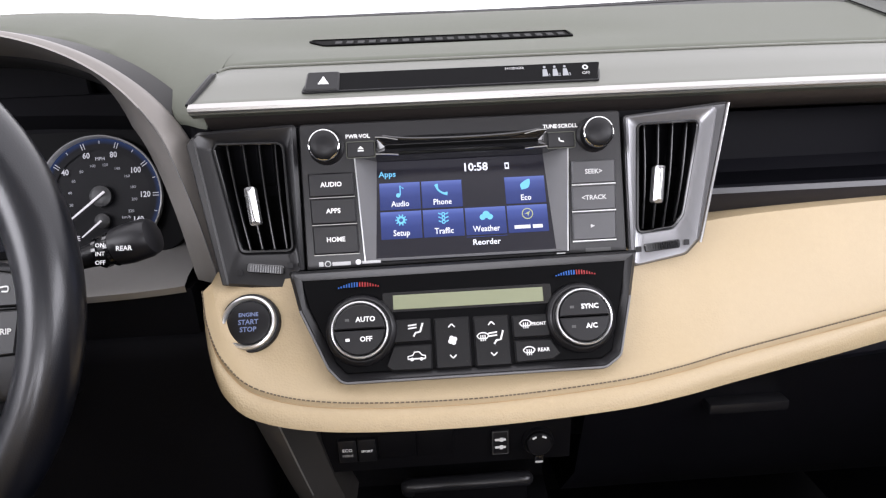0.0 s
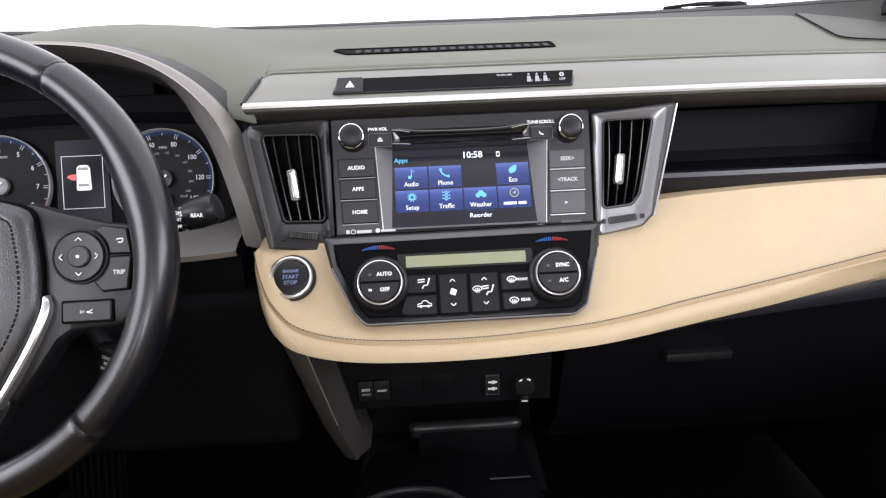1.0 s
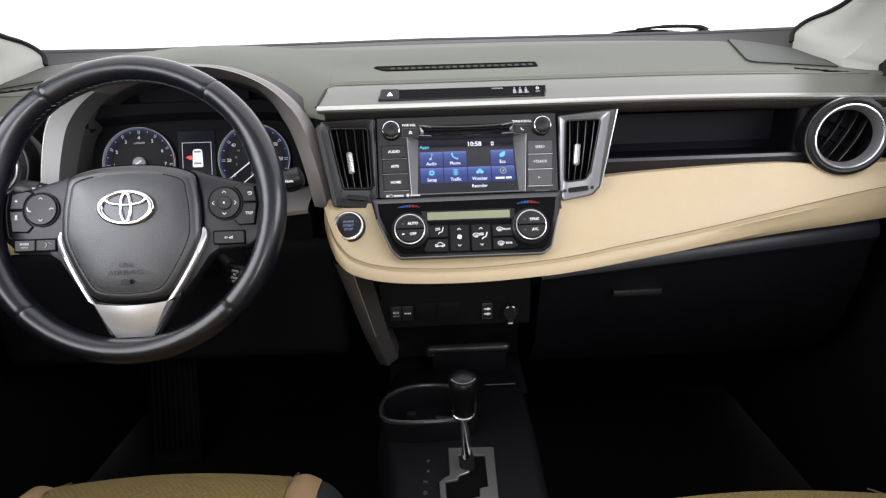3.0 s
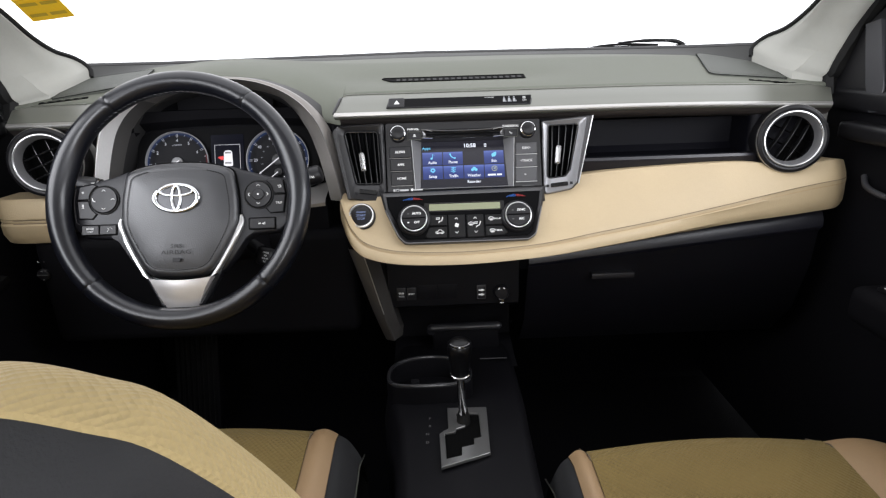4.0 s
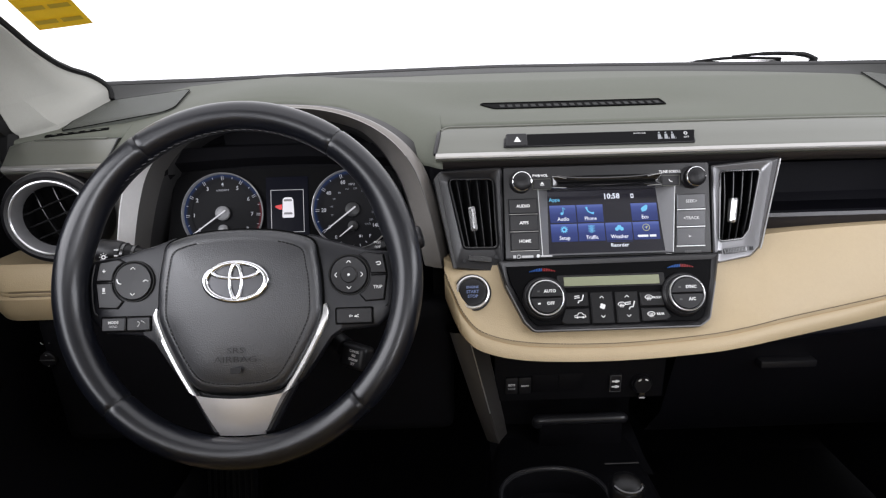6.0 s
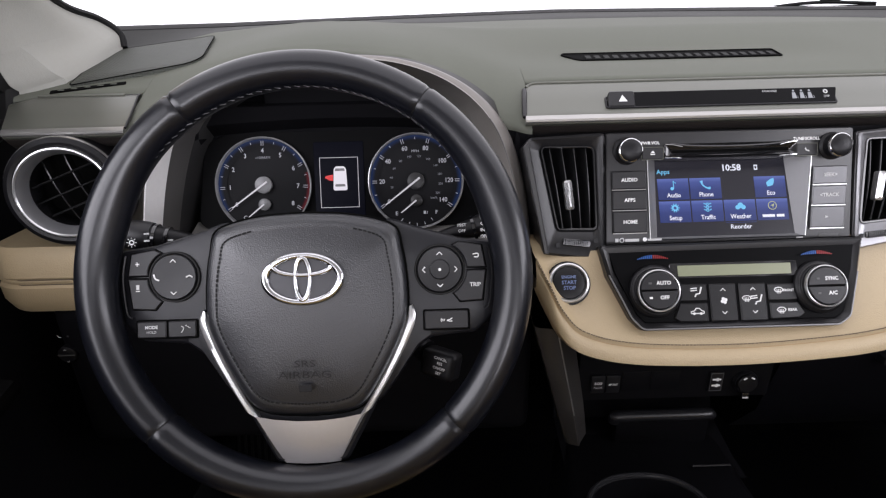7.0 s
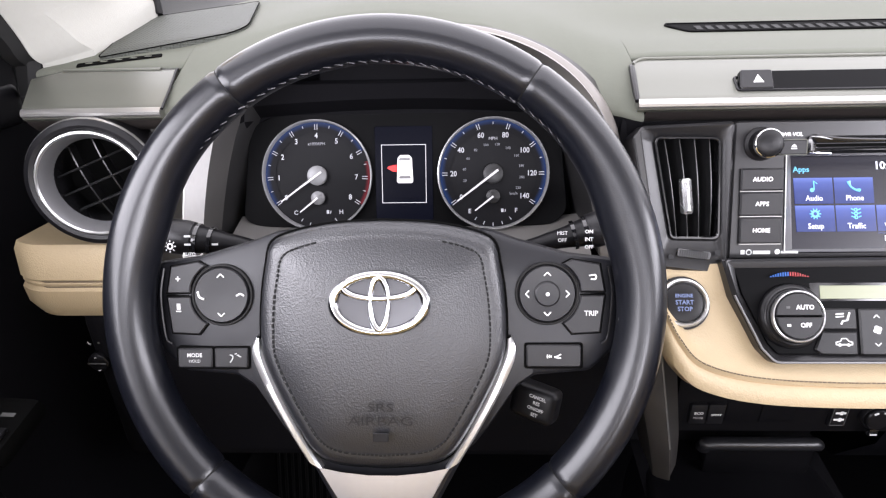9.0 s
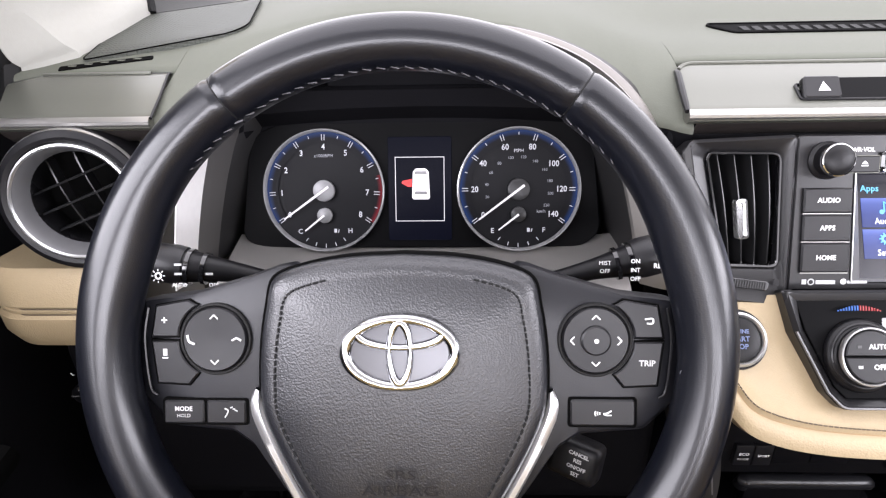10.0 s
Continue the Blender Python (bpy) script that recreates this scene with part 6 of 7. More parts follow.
# ---- steering wheel ----
def steering_wheel():
    root = thing("steering_wheel", WHL, "black leather steering wheel with silver spoke trim", "steering wheel")
    R = 0.1668
    secs = []
    N = 360
    for i in range(N):
        a = 2 * math.pi * i / N
        deg = (math.degrees(a) + 360) % 360
        # thumb swell near the side spokes
        sw = sum(math.exp(-((((deg - c + 180) % 360) - 180) / 14) ** 2) for c in (18, 162))
        seam = min(abs(((deg - c + 180) % 360) - 180) for c in (55, 125, 225, 315))
        g = 0.0011 * math.exp(-(seam / 0.55) ** 2)
        sec = []
        for j in range(24):
            b = 2 * math.pi * j / 24
            rr = 0.0150 - g
            inner = max(0, -math.cos(b))
            rad = R + (rr + 0.004 * sw * inner) * math.cos(b)
            z = (0.0172 - g) * math.sin(b)
            sec.append((rad * math.cos(a), rad * math.sin(a), z))
        secs.append(sec)
    rim = part("rim", loft(B(), secs, closed_u=True, closed_v=True), LEATHER, root, "black grained leather rim", pose(0, -0.002, 0))
    for c in (55, 125, 225, 315):
        a = radians(c)
        loop = [((R + 0.0140 * math.cos(2 * math.pi * j / 20)) * math.cos(a), (R + 0.0140 * math.cos(2 * math.pi * j / 20)) * math.sin(a), 0.0160 * math.sin(2 * math.pi * j / 20)) for j in range(20)]
        part("seam", tube(B(), loop, 0.0006, 5, closed=True), RUBBER, rim, "dark seam")
    bm = B()
    for c0, c1 in ((-5, 185),):
        n = 66
        for k in range(n):
            a = radians(lerp(c0, c1, k / n))
            b = radians(lerp(c0, c1, (k + 0.55) / n))
            r = R - 0.0147
            z0, z1 = 0.0022, 0.0044
            tube(bm, [((r) * math.cos(a), (r) * math.sin(a), z0), ((r + 0.0006) * math.cos(b), (r + 0.0006) * math.sin(b), z1)], 0.0006, 5)
    part("stitching", bm, GREYTHREAD, rim, "grey stitching on the inner edge")["kind"] = "stuff"
    # side spokes
    for s in (-1, 1):
        o = [(0.060, 0.045), (0.085, 0.036), (0.120, 0.026), (0.152, 0.022), (0.157, -0.005), (0.153, -0.032), (0.132, -0.0495), (0.096, -0.0525), (0.0835, -0.0610), (0.0660, -0.0870), (0.0490, -0.1085), (0.040, -0.06)]
        pts = [(s * x, y) for x, y in o]
        if s > 0:
            pts.reverse()
        loops = []
        ol = rounded(pts, 0.008, 3)
        ctr = Vector((s * 0.095, -0.02))
        def zz(p):
            return -0.008 - 0.010 * max(0, (abs(p[0]) - 0.12) / 0.035) ** 2 * 0.5
        for f, dz in ((1.0, -0.020), (1.0, -0.006), (0.97, -0.002), (0.90, 0.0), (0.5, 0.001), (0.02, 0.001)):
            loops.append([(q.x, q.y, zz(q) + dz) for q in [ctr.lerp(Vector(p), f) for p in ol]])
        sp = part("spoke", loft(B(), loops, closed_v=True, caps=True), SPOKE, root, "dark grey plastic side spoke")
        dial_x = s * 0.1035
        part("key_ring", ring(B(), ellipse(0.0200, 0.0200, 40, dial_x, 0.001), ellipse(0.0182, 0.0182, 40, dial_x, 0.001), -0.0050, 0.006, 0.0005), RUBBER, sp)
        pad = part("round_key", lathe(B(), [(0.0180, -0.010), (0.0180, -0.0050), (0.0170, -0.0036), (0.012, -0.0040), (0.0, -0.0044)], 44, dial_x, 0.001), BUTTON, sp, "round control pad")
        for ang, dx, dy in ((0, 0, 0.0125), (180, 0, -0.0125)):
            part("symbol", chevron(B(), dial_x + dx, 0.001 + dy, -0.0033, 0.0022, ang, 0.0004), WHITE, pad)
        if s > 0:
            for ang, dx in ((90, -0.0125), (-90, 0.0125)):
                part("symbol", chevron(B(), dial_x + dx, 0.001, -0.0033, 0.0022, ang, 0.0004), WHITE, pad)
            part("centre_key", lathe(B(), [(0.0082, -0.006), (0.0080, -0.0030), (0.0070, -0.0022), (0, -0.0024)], 28, dial_x, 0.001), BUTTON, pad, "small round centre key")
            part("symbol", lathe(B(), [(0, -0.003), (0.0012, -0.003), (0.0012, -0.0018), (0, -0.0018)], 12, dial_x, 0.001), WHITE, pad)
        else:
            part("symbol", tube(B(), bez([(dial_x - 0.0150, 0.0035, -0.0033), (dial_x - 0.0140, 0.0, -0.0033), (dial_x - 0.0110, -0.0015, -0.0033)], 4), 0.0007, 5), WHITE, pad)
            part("symbol", tube(B(), bez([(dial_x + 0.0100, 0.0005, -0.0033), (dial_x + 0.0125, 0.0018, -0.0033), (dial_x + 0.0150, 0.0005, -0.0033)], 4), 0.0007, 5), DIMPRINT, pad)
        # curved outer keys, above and below
        for h in (1, -1):
            arc = []
            for k in range(9):
                a = radians(lerp(8, 62, k / 8)) * h
                arc.append(Vector((dial_x + s * 0.0212 * math.cos(a), 0.001 + 0.0212 * math.sin(a))))
            y_in = 0.001 + h * 0.0012
            xo = s * 0.1395
            ol = [Vector((dial_x + s * 0.0210, y_in))] + arc[1:] + [Vector((dial_x + s * 0.0155, 0.001 + h * (0.0215 if h > 0 else 0.0255))), Vector((xo - s * 0.003, 0.001 + h * (0.0185 if h > 0 else 0.0245))), Vector((xo, y_in))]
            area = sum(a.x * b.y - b.x * a.y for a, b in zip(ol, ol[1:] + ol[:1]))
            if area < 0:
                ol.reverse()
            part("key_gap", plate(B(), [ctr2 + (p - ctr2) * 1.07 for ctr2 in [sum(ol, Vector((0, 0))) / len(ol)] for p in ol], -0.0064, 0.004, 0.0002), VOID, sp)
            k = part("curved_key", plate(B(), ol, -0.0052, 0.006, 0.0007), BUTTON, sp)
            cx, cy = s * 0.1320, 0.001 + h * 0.0105
            if s < 0:
                part("symbol", plate(B(), rect(cx - 0.0016, cy - 0.00035, cx + 0.0016, cy + 0.00035), -0.0049, 0.0003, 0.0001), WHITE, k)
                if h > 0:
                    part("symbol", plate(B(), rect(cx - 0.00035, cy - 0.0016, cx + 0.00035, cy + 0.0016), -0.0048, 0.0003, 0.0001), WHITE, k)
                else:
                    part("symbol", plate(B(), rect(cx - 0.0012, cy + 0.0012, cx + 0.0012, cy + 0.0050), -0.0049, 0.0003, 0.0001), DIMPRINT, k)
            elif h > 0:
                part("symbol", tube(B(), bez([(cx - 0.0024, cy + 0.0008, -0.0050), (cx + 0.0016, cy + 0.0012, -0.0050), (cx + 0.0016, cy - 0.0014, -0.0050), (cx - 0.0014, cy - 0.0014, -0.0050)], 4), 0.0005, 5), WHITE, k)
            else:
                text("TRIP", 0.0044, cx - 0.001, cy - 0.002, -0.0049, DIMPRINT, k, bold=0.00012)
        part("edge_strip", tube(B(), bez([(s * 0.142, 0.018, -0.0075), (s * 0.1445, 0.0, -0.0075), (s * 0.142, -0.026, -0.0075), (s * 0.138, -0.031, -0.0075)], 5), 0.0007, 5), GUN, sp, "thin dark edge line")
        # lower keys
        if s < 0:
            for x0, x1, w in ((-0.1335, -0.1110, "MODE"), (-0.1095, -0.0875, "")):
                part("key_gap", plate(B(), rounded(rect(x0 - 0.0012, -0.0474, x1 + 0.0012, -0.0322), 0.002), -0.0062, 0.004, 0.0002), VOID, sp)
                k = part("lower_key", plate(B(), rounded(rect(x0, -0.0462, x1, -0.0334), 0.0015), -0.0050, 0.006, 0.0008), BUTTON, sp)
                if w:
                    text(w, 0.0035, (x0 + x1) / 2, -0.0380, -0.0047, DIMPRINT, k, bold=0.0001)
                    text("HOLD", 0.0028, (x0 + x1) / 2, -0.0418, -0.0047, DIMPRINT, k)
                else:
                    part("symbol", tube(B(), bez([(-0.0990, -0.0375, -0.0046), (-0.0972, -0.0385, -0.0046), (-0.0976, -0.0405, -0.0046), (-0.0990, -0.0425, -0.0046)], 3), 0.0004, 5), DIMPRINT, k)
                    for d in range(3):
                        part("symbol", tube(B(), [(-0.0958 + 0.0012 * d, -0.0372 - 0.0006 * d, -0.0046), (-0.0946 + 0.0014 * d, -0.0366 - 0.0012 * d, -0.0046)], 0.00035, 5), DIMPRINT, k)
        else:
            part("key_gap", plate(B(), rounded(rect(0.0893, -0.0468, 0.1262, -0.0302), 0.002), -0.0062, 0.004, 0.0002), VOID, sp)
            k = part("lower_key", plate(B(), rounded(rect(0.0905, -0.0456, 0.1250, -0.0314), 0.002), -0.0050, 0.006, 0.0008), BUTTON, sp)
            bm = B()
            tube(bm, [(0.1080, -0.0388, -0.0046), (0.1100, -0.0385, -0.0046), (0.1122, -0.0372, -0.0046)], 0.0004, 5)
            tube(bm, [(0.1080, -0.0390, -0.0046), (0.1100, -0.0396, -0.0046), (0.1122, -0.0396, -0.0046)], 0.0004, 5)
            for d in range(3):
                tube(bm, [(0.1062 - 0.0012 * d, -0.0380 + 0.0003 * d, -0.0046), (0.1058 - 0.0012 * d, -0.0386, -0.0046), (0.1062 - 0.0012 * d, -0.0392 - 0.0003 * d, -0.0046)], 0.00035, 5)
            part("symbol", bm, WHITE, k)
    # airbag cover
    half = [(0.0, 0.0495), (0.030, 0.0480), (0.055, 0.0435), (0.0720, 0.0360), (0.0765, 0.020), (0.0795, 0.0), (0.0805, -0.022), (0.0790, -0.040), (0.0700, -0.062), (0.0560, -0.088), (0.0450, -0.1035), (0.0300, -0.1105), (0.0, -0.1130)]
    outl = [Vector(p) for p in bez(half, 5)] + [Vector((-p[0], p[1])) for p in reversed(bez(half, 5)[1:-1])]
    ctr = Vector((0, -0.028))
    loops = []
    for f, z in ((1.0, -0.022), (1.0, -0.004), (0.985, 0.0), (0.95, 0.0035), (0.88, 0.0052), (0.86, 0.0050), (0.84, 0.0056), (0.6, 0.0082), (0.3, 0.0096), (0.02, 0.010)):
        loops.append([(q.x, q.y, z - 0.02 * min(0, q.y + 0.05) * 0.6) for q in [ctr.lerp(p, f) for p in outl]])
    cover = part("airbag_cover", loft(B(), loops, closed_v=True, caps=True), PADLEATHER, root, "black grained airbag cover")
    part("cover_gap", plate(B(), [ctr.lerp(p, 1.016) for p in outl], -0.0035, 0.016, 0.0004), VOID, root, "dark joint round the airbag cover")
    seam_line = [ctr.lerp(p, 0.865) for p in outl]
    bm = B()
    m = len(seam_line)
    for k in range(m):
        a, b = seam_line[k], seam_line[(k + 1) % m]
        if max(a.y, b.y) > 0.036:
            continue
        q = max(1, round((b - a).length / 0.0036))
        for j in range(q):
            c, d = a.lerp(b, j / q), a.lerp(b, (j + 0.7) / q)
            tube(bm, [(c.x, c.y, 0.0060 - 0.012 * min(0, c.y + 0.05)), (d.x, d.y, 0.0060 - 0.012 * min(0, d.y + 0.05))], 0.0006, 5)
    part("stitching", bm, RUBBER, cover, "black stitching")["kind"] = "stuff"
    zc = 0.0105
    # oval chrome badge, drawn as plain rings
    def oval(rx, ry, cy, r, flat, name, parent, label=""):
        pts = [(p.x, p.y, zc + 0.0012) for p in ellipse(rx, ry, 72, 0, cy)]
        return part(name, tube(B(), pts, [r * (0.78 + 0.34 * abs(math.cos(2 * math.pi * k / 72))) if rx > ry else r * (0.78 + 0.34 * abs(math.sin(2 * math.pi * k / 72))) for k in range(72)], 12, closed=True, flat=flat), BADGE, parent, label)
    bd = oval(0.0308, 0.0192, -0.0028, 0.0030, 0.75, "badge", root, "chrome oval ring badge")
    oval(0.0060, 0.0172, -0.0030, 0.0021, 0.9, "badge_ring", bd)
    oval(0.0240, 0.0076, 0.0078, 0.0021, 0.9, "badge_ring", bd)
    part("badge_plate", plate(B(), ellipse(0.0330, 0.0218, 48, 0, -0.003), zc + 0.0002, 0.004, 0.0006), BADGEPLATE, bd)
    # embossed words, their shade put in as black lettering
    text("SRS", 0.0075, 0, -0.0690, 0.0118, BLACK, cover, squash=1.5)
    text("AIRBAG", 0.0080, 0, -0.0775, 0.0122, BLACK, cover, squash=1.5)
    part("emblem_bar", plate(B(), rounded(rect(-0.005, -0.0905, 0.005, -0.0850), 0.001), 0.0124, 0.001, 0.0003), BLACK, cover)
    # silver V trim
    for s in (-1, 1):
        pts = bez([(s * 0.0850, -0.028, -0.0035), (s * 0.0848, -0.040, -0.0020), (s * 0.0760, -0.062, -0.001), (s * 0.0610, -0.090, 0.000), (s * 0.0465, -0.1135, 0.001)], 6)
        rows = []
        for k, p in enumerate(pts):
            t = k / (len(pts) - 1)
            w = 0.0016 + 0.0042 * min(1, t * 3)
            d = Vector((0.86 * s, 0.5, 0)) * w
            q = Vector(p)
            rows.append([q - d + Vector((0, 0, -0.006)), q - d, q - d * 0.5 + Vector((0, 0, 0.0016)), q + d * 0.5 + Vector((0, 0, 0.0014)), q + d, q + d + Vector((0, 0, -0.008))])
        part("silver_strip", loft(B(), rows), SILVER, root, "bright silver spoke strip")
    rows = []
    for k in range(9):
        t = k / 8
        y = lerp(-0.1125, -0.1545, t)
        w = lerp(0.0465, 0.0240, t ** 0.9)
        bow = lambda u: 0.0015 + 0.004 * (1 - u * u) - 0.010 * t * t
        yy = lambda u: y - (0.0045 * (1 - u * u)) * (1 - t)
        rows.append([(u * w, yy(u), bow(u) - (0.008 if abs(u) == 1 else 0)) for u in (-1, -0.93, -0.6, -0.2, 0.2, 0.6, 0.93, 1)])
    part("lower_spoke", loft(B(), rows), SPOKESILVER, root, "brushed silver lower spoke")
    ol = rounded([(-0.058, -0.100), (0.058, -0.100), (0.029, -0.154), (-0.029, -0.154)][::-1], 0.008)
    part("spoke_back", plate(B(), ol, -0.006, 0.014, 0.003), SPOKE, root, "dark plastic back of the lower spoke")
    for ob in root.children:
        kind = ob.name.split(".")[0]
        k = {"rim": 1.010, "spoke": 1.048, "badge": 0.965, "airbag_cover": 1.015, "cover_gap": 1.015, "silver_strip": 0.985}.get(kind, 1.0)
        ob.matrix_basis = Matrix.Diagonal((k, k, 1, 1)) @ ob.matrix_basis
    part("hub", lathe(B(), [(0.040, -0.07), (0.044, -0.04), (0.046, -0.030), (0.046, -0.025)], 32, 0, -0.02), BLACK_MATTE, root, "black hub behind the spokes")
    return root


def column():
    root = thing("steering_column", WHL, "black plastic steering column cover", "steering column")
    rows = []
    for k in range(7):
        t = k / 6
        w, h, z = lerp(0.062, 0.075, t), lerp(0.042, 0.055, t), lerp(-0.045, -0.20, t)
        rows.append([(x * 1.0, y - 0.025, z) for x, y in rounded([(-w, -h), (w, -h), (w, h), (-w, h)], 0.02, 4)])
    part("cover", loft(B(), rows, closed_v=True, caps=True), BLACK, root, "black grained cover")

    def stalk(name, label, p0, p1, p2, r):
        st = thing(name, pose(0, 0, 0), label, "stalk")
        pts = bez([p0, p1, p2], 6)
        a, b = Vector(p1), Vector(p2)
        d = (b - a).normalized()
        part("arm", tube(B(), pts, [lerp(0.005, r, (k / (len(pts) - 1)) ** 2) for k in range(len(pts))], 14), BLACK, st, "black arm")
        part("switch", tube(B(), [b - d * 0.004, b, b + d * 0.002, b + d * 0.018, b + d * 0.0225, b + d * 0.024], [r * 1.02, r * 1.05, r * 1.08, r * 1.06, r * 0.95, r * 0.7], 18), BUTTON, st, "turning end switch")
        for k in range(2):
            c = a.lerp(b, 0.55 + 0.25 * k)
            part("collar", tube(B(), [c, c + d * 0.003], r * (0.98 - 0.1 * (1 - k)), 16), GLOSS, st)
        return st, a, b, d
    st, a, b, d = stalk("wiper_stalk", "black wiper stalk with white markings", (-0.345, -0.040, 0.672), (-0.285, -0.044, 0.692), (-0.248, -0.043, 0.702), 0.0135)
    m = pose(-0.262, -0.0605, 0.702, 68)
    for k, w in enumerate(("ON", "INT", "OFF")):
        text(w, 0.0040, 0.008, 0.008 - 0.008 * k, 0.0028, WHITE, st, bold=0.0001).matrix_basis = m @ pose(0.007, 0.0060 - 0.0060 * k, 0.0020)
    for k, w in enumerate(("MIST", "OFF")):
        text(w, 0.0040, 0, 0, 0, WHITE, st).matrix_basis = m @ pose(-0.014, 0.005 - 0.0055 * k, 0.0035)
    text("REAR", 0.0046, 0, 0, 0, WHITE, st, bold=0.0001).matrix_basis = m @ pose(0.024, 0.003, 0.0035)
    st, a, b, d = stalk("light_stalk", "black light stalk with white markings", (-0.475, -0.040, 0.672), (-0.535, -0.046, 0.692), (-0.578, -0.048, 0.700), 0.0135)
    m = pose(-0.566, -0.0655, 0.700, 68)
    bm = B()
    ring(bm, ellipse(0.0026, 0.0026, 16, -0.018, 0.001), ellipse(0.0014, 0.0014, 16, -0.018, 0.001), 0.004, 0.0003, 0.0001)
    for k in range(8):
        q = k * math.pi / 4
        tube(bm, [(-0.018 + 0.0034 * math.cos(q), 0.001 + 0.0034 * math.sin(q), 0.004), (-0.018 + 0.0048 * math.cos(q), 0.001 + 0.0048 * math.sin(q), 0.004)], 0.0004, 4)
    part("symbol", bm, WHITE, st, "", m)
    for k, w in enumerate(("AUTO", "OFF")):
        text(w, 0.0038, 0, 0, 0, WHITE, st, bold=0.0001).matrix_basis = m @ pose(-0.003 + 0.024 * k, -0.0055, 0.0038)
    for k in range(3):
        part("symbol", plate(B(), rect(-0.0026, 0, 0.0026, 0.0016), 0, 0.0002, 0.0001), DIMPRINT, st, "", m @ pose(-0.004 + 0.022 * (k == 2), 0.0015 + 0.0065 * (k == 1), 0.0038))
    # cruise lever below the right spoke
    cr = thing("cruise_lever", pose(-0.325, -0.105, 0.6095), "short black cruise control lever with white lettering", "lever")
    part("arm", tube(B(), [(-0.03, 0.03, 0.01), (0.0, 0.0, 0.0), (0.012, -0.012, -0.004)], [0.008, 0.010, 0.011], 12), BLACK, cr)
    hd = part("head", box(B(), -0.017, -0.010, -0.013, 0.017, 0.010, 0.013, 0.006, 3), BLACK, cr, "angular black head", pose(0.026, -0.026, -0.008, -22, 0, -32))
    m = pose(0, -0.0106, 0, 90)
    for k, w in enumerate(("CANCEL", "RES", "ON/OFF", "SET")):
        text(w, 0.0034, 0, 0, 0, DIMPRINT, hd, bold=0.0001).matrix_basis = m @ pose(0.004, 0.0066 - 0.0044 * k, 0.0003)
    return root


# ---- console ----
def console():
    root = thing("centre_console", pose(0, 0, 0), "black plastic centre console between the front seats", "centre console")
    # front panel with switches
    part("switch_panel", loft(B(), [[(x, 0.035, 0.555), (x, -0.004, 0.548), (x, -0.006, 0.51), (x, -0.005, 0.452), (x, 0.004, 0.446), (x, 0.03, 0.447)] for x in [lerp(-0.135, 0.098, k / 8) for k in range(9)]]), TUNNELM, root, "black switch panel")
    for x, w in ((-0.1120, "ECO"), (-0.0940, "SPORT")):
        k = part("switch", box(B(), -0.0085, -0.0045, -0.0125, 0.0085, 0.002, 0.0125, 0.0015), BUTTON, root, "", pose(x, -0.0055, 0.478))
        text(w, 0.0046 if w == "ECO" else 0.0036, 0, 0, 0, WHITE, k, bold=0.0001).matrix_basis = pose(0, -0.0049, 0.002 if w == "ECO" else 0.0, 90)
        if w == "ECO":
            text("MODE", 0.0036, 0, 0, 0, DIMPRINT, k).matrix_basis = pose(0, -0.0049, -0.004, 90)
    for x in (-0.066, -0.030):
        part("blank", box(B(), -0.017, -0.0015, -0.0135, 0.017, 0.003, 0.0135, 0.0008), TUNNELM, root, "", pose(x, -0.0050, 0.479))
    u = part("usb_socket", box(B(), -0.0085, -0.003, -0.0140, 0.0085, 0.004, 0.0140, 0.002), BUTTON, root, "framed socket plate", pose(0.0305, -0.0065, 0.4765))
    part("frame_line", ring(B(), rounded(rect(-0.0074, -0.0128, 0.0074, 0.0128), 0.001), rounded(rect(-0.0068, -0.0122, 0.0068, 0.0122), 0.001), 0, 0.0006, 0.0002), FAINT, u, "", pose(0, -0.0032, 0, 90))
    for z in (0.004, -0.0045):
        part("symbol", plate(B(), rounded(rect(-0.0052, -0.0012, 0.0052, 0.0012), 0.0008), 0, 0.0004, 0.0001), WHITE, u, "", pose(0, -0.0036, z, 90))
        part("symbol", plate(B(), rect(-0.0015, -0.0022, 0.0015, 0.0022), 0, 0.0004, 0.0001), WHITE, u, "", pose(0.001, -0.0037, z, 90))
    sk = part("power_socket", lathe(B(), [(0.0145, -0.004), (0.0145, 0.003), (0.0134, 0.005), (0.0122, 0.0045), (0.0118, -0.001), (0.0113, -0.001)], 36), BLACK, root, "round power socket", pose(0.0665, -0.0065, 0.475, 86))
    part("cap", lathe(B(), [(0.0120, 0.0), (0.0118, 0.0072), (0.0106, 0.0086), (0.0, 0.0090)], 32), BLACK, sk, "black cap")
    part("cap_tab", box(B(), -0.0045, -0.0215, 0.002, 0.0045, -0.0125, 0.007, 0.001), GLOSS, sk, "small pull tab")
    # glints on the cap, painted as short white arcs
    for a0 in (52, 108):
        part("cap_glint", tube(B(), [(0.0098 * math.cos(radians(a)), 0.0098 * math.sin(radians(a)), 0.0090) for a in range(a0, a0 + 25, 6)], 0.0010, 5), WHITE, sk, "short glint painted white")
    part("tab_mark", plate(B(), rect(-0.0035, -0.0200, 0.0035, -0.0180), 0.0074, 0.0004, 0.0001), DIMPRINT, sk)
    # tray below
    part("tray_back", loft(B(), [[(x, 0.03, 0.447), (x, 0.10, 0.44), (x, 0.11, 0.36), (x, 0.10, 0.335), (x, 0.03, 0.322), (x, -0.01, 0.322)] for x in [lerp(-0.135, 0.098, k / 4) for k in range(5)]]), BLACK_MATTE, root, "dark open tray")
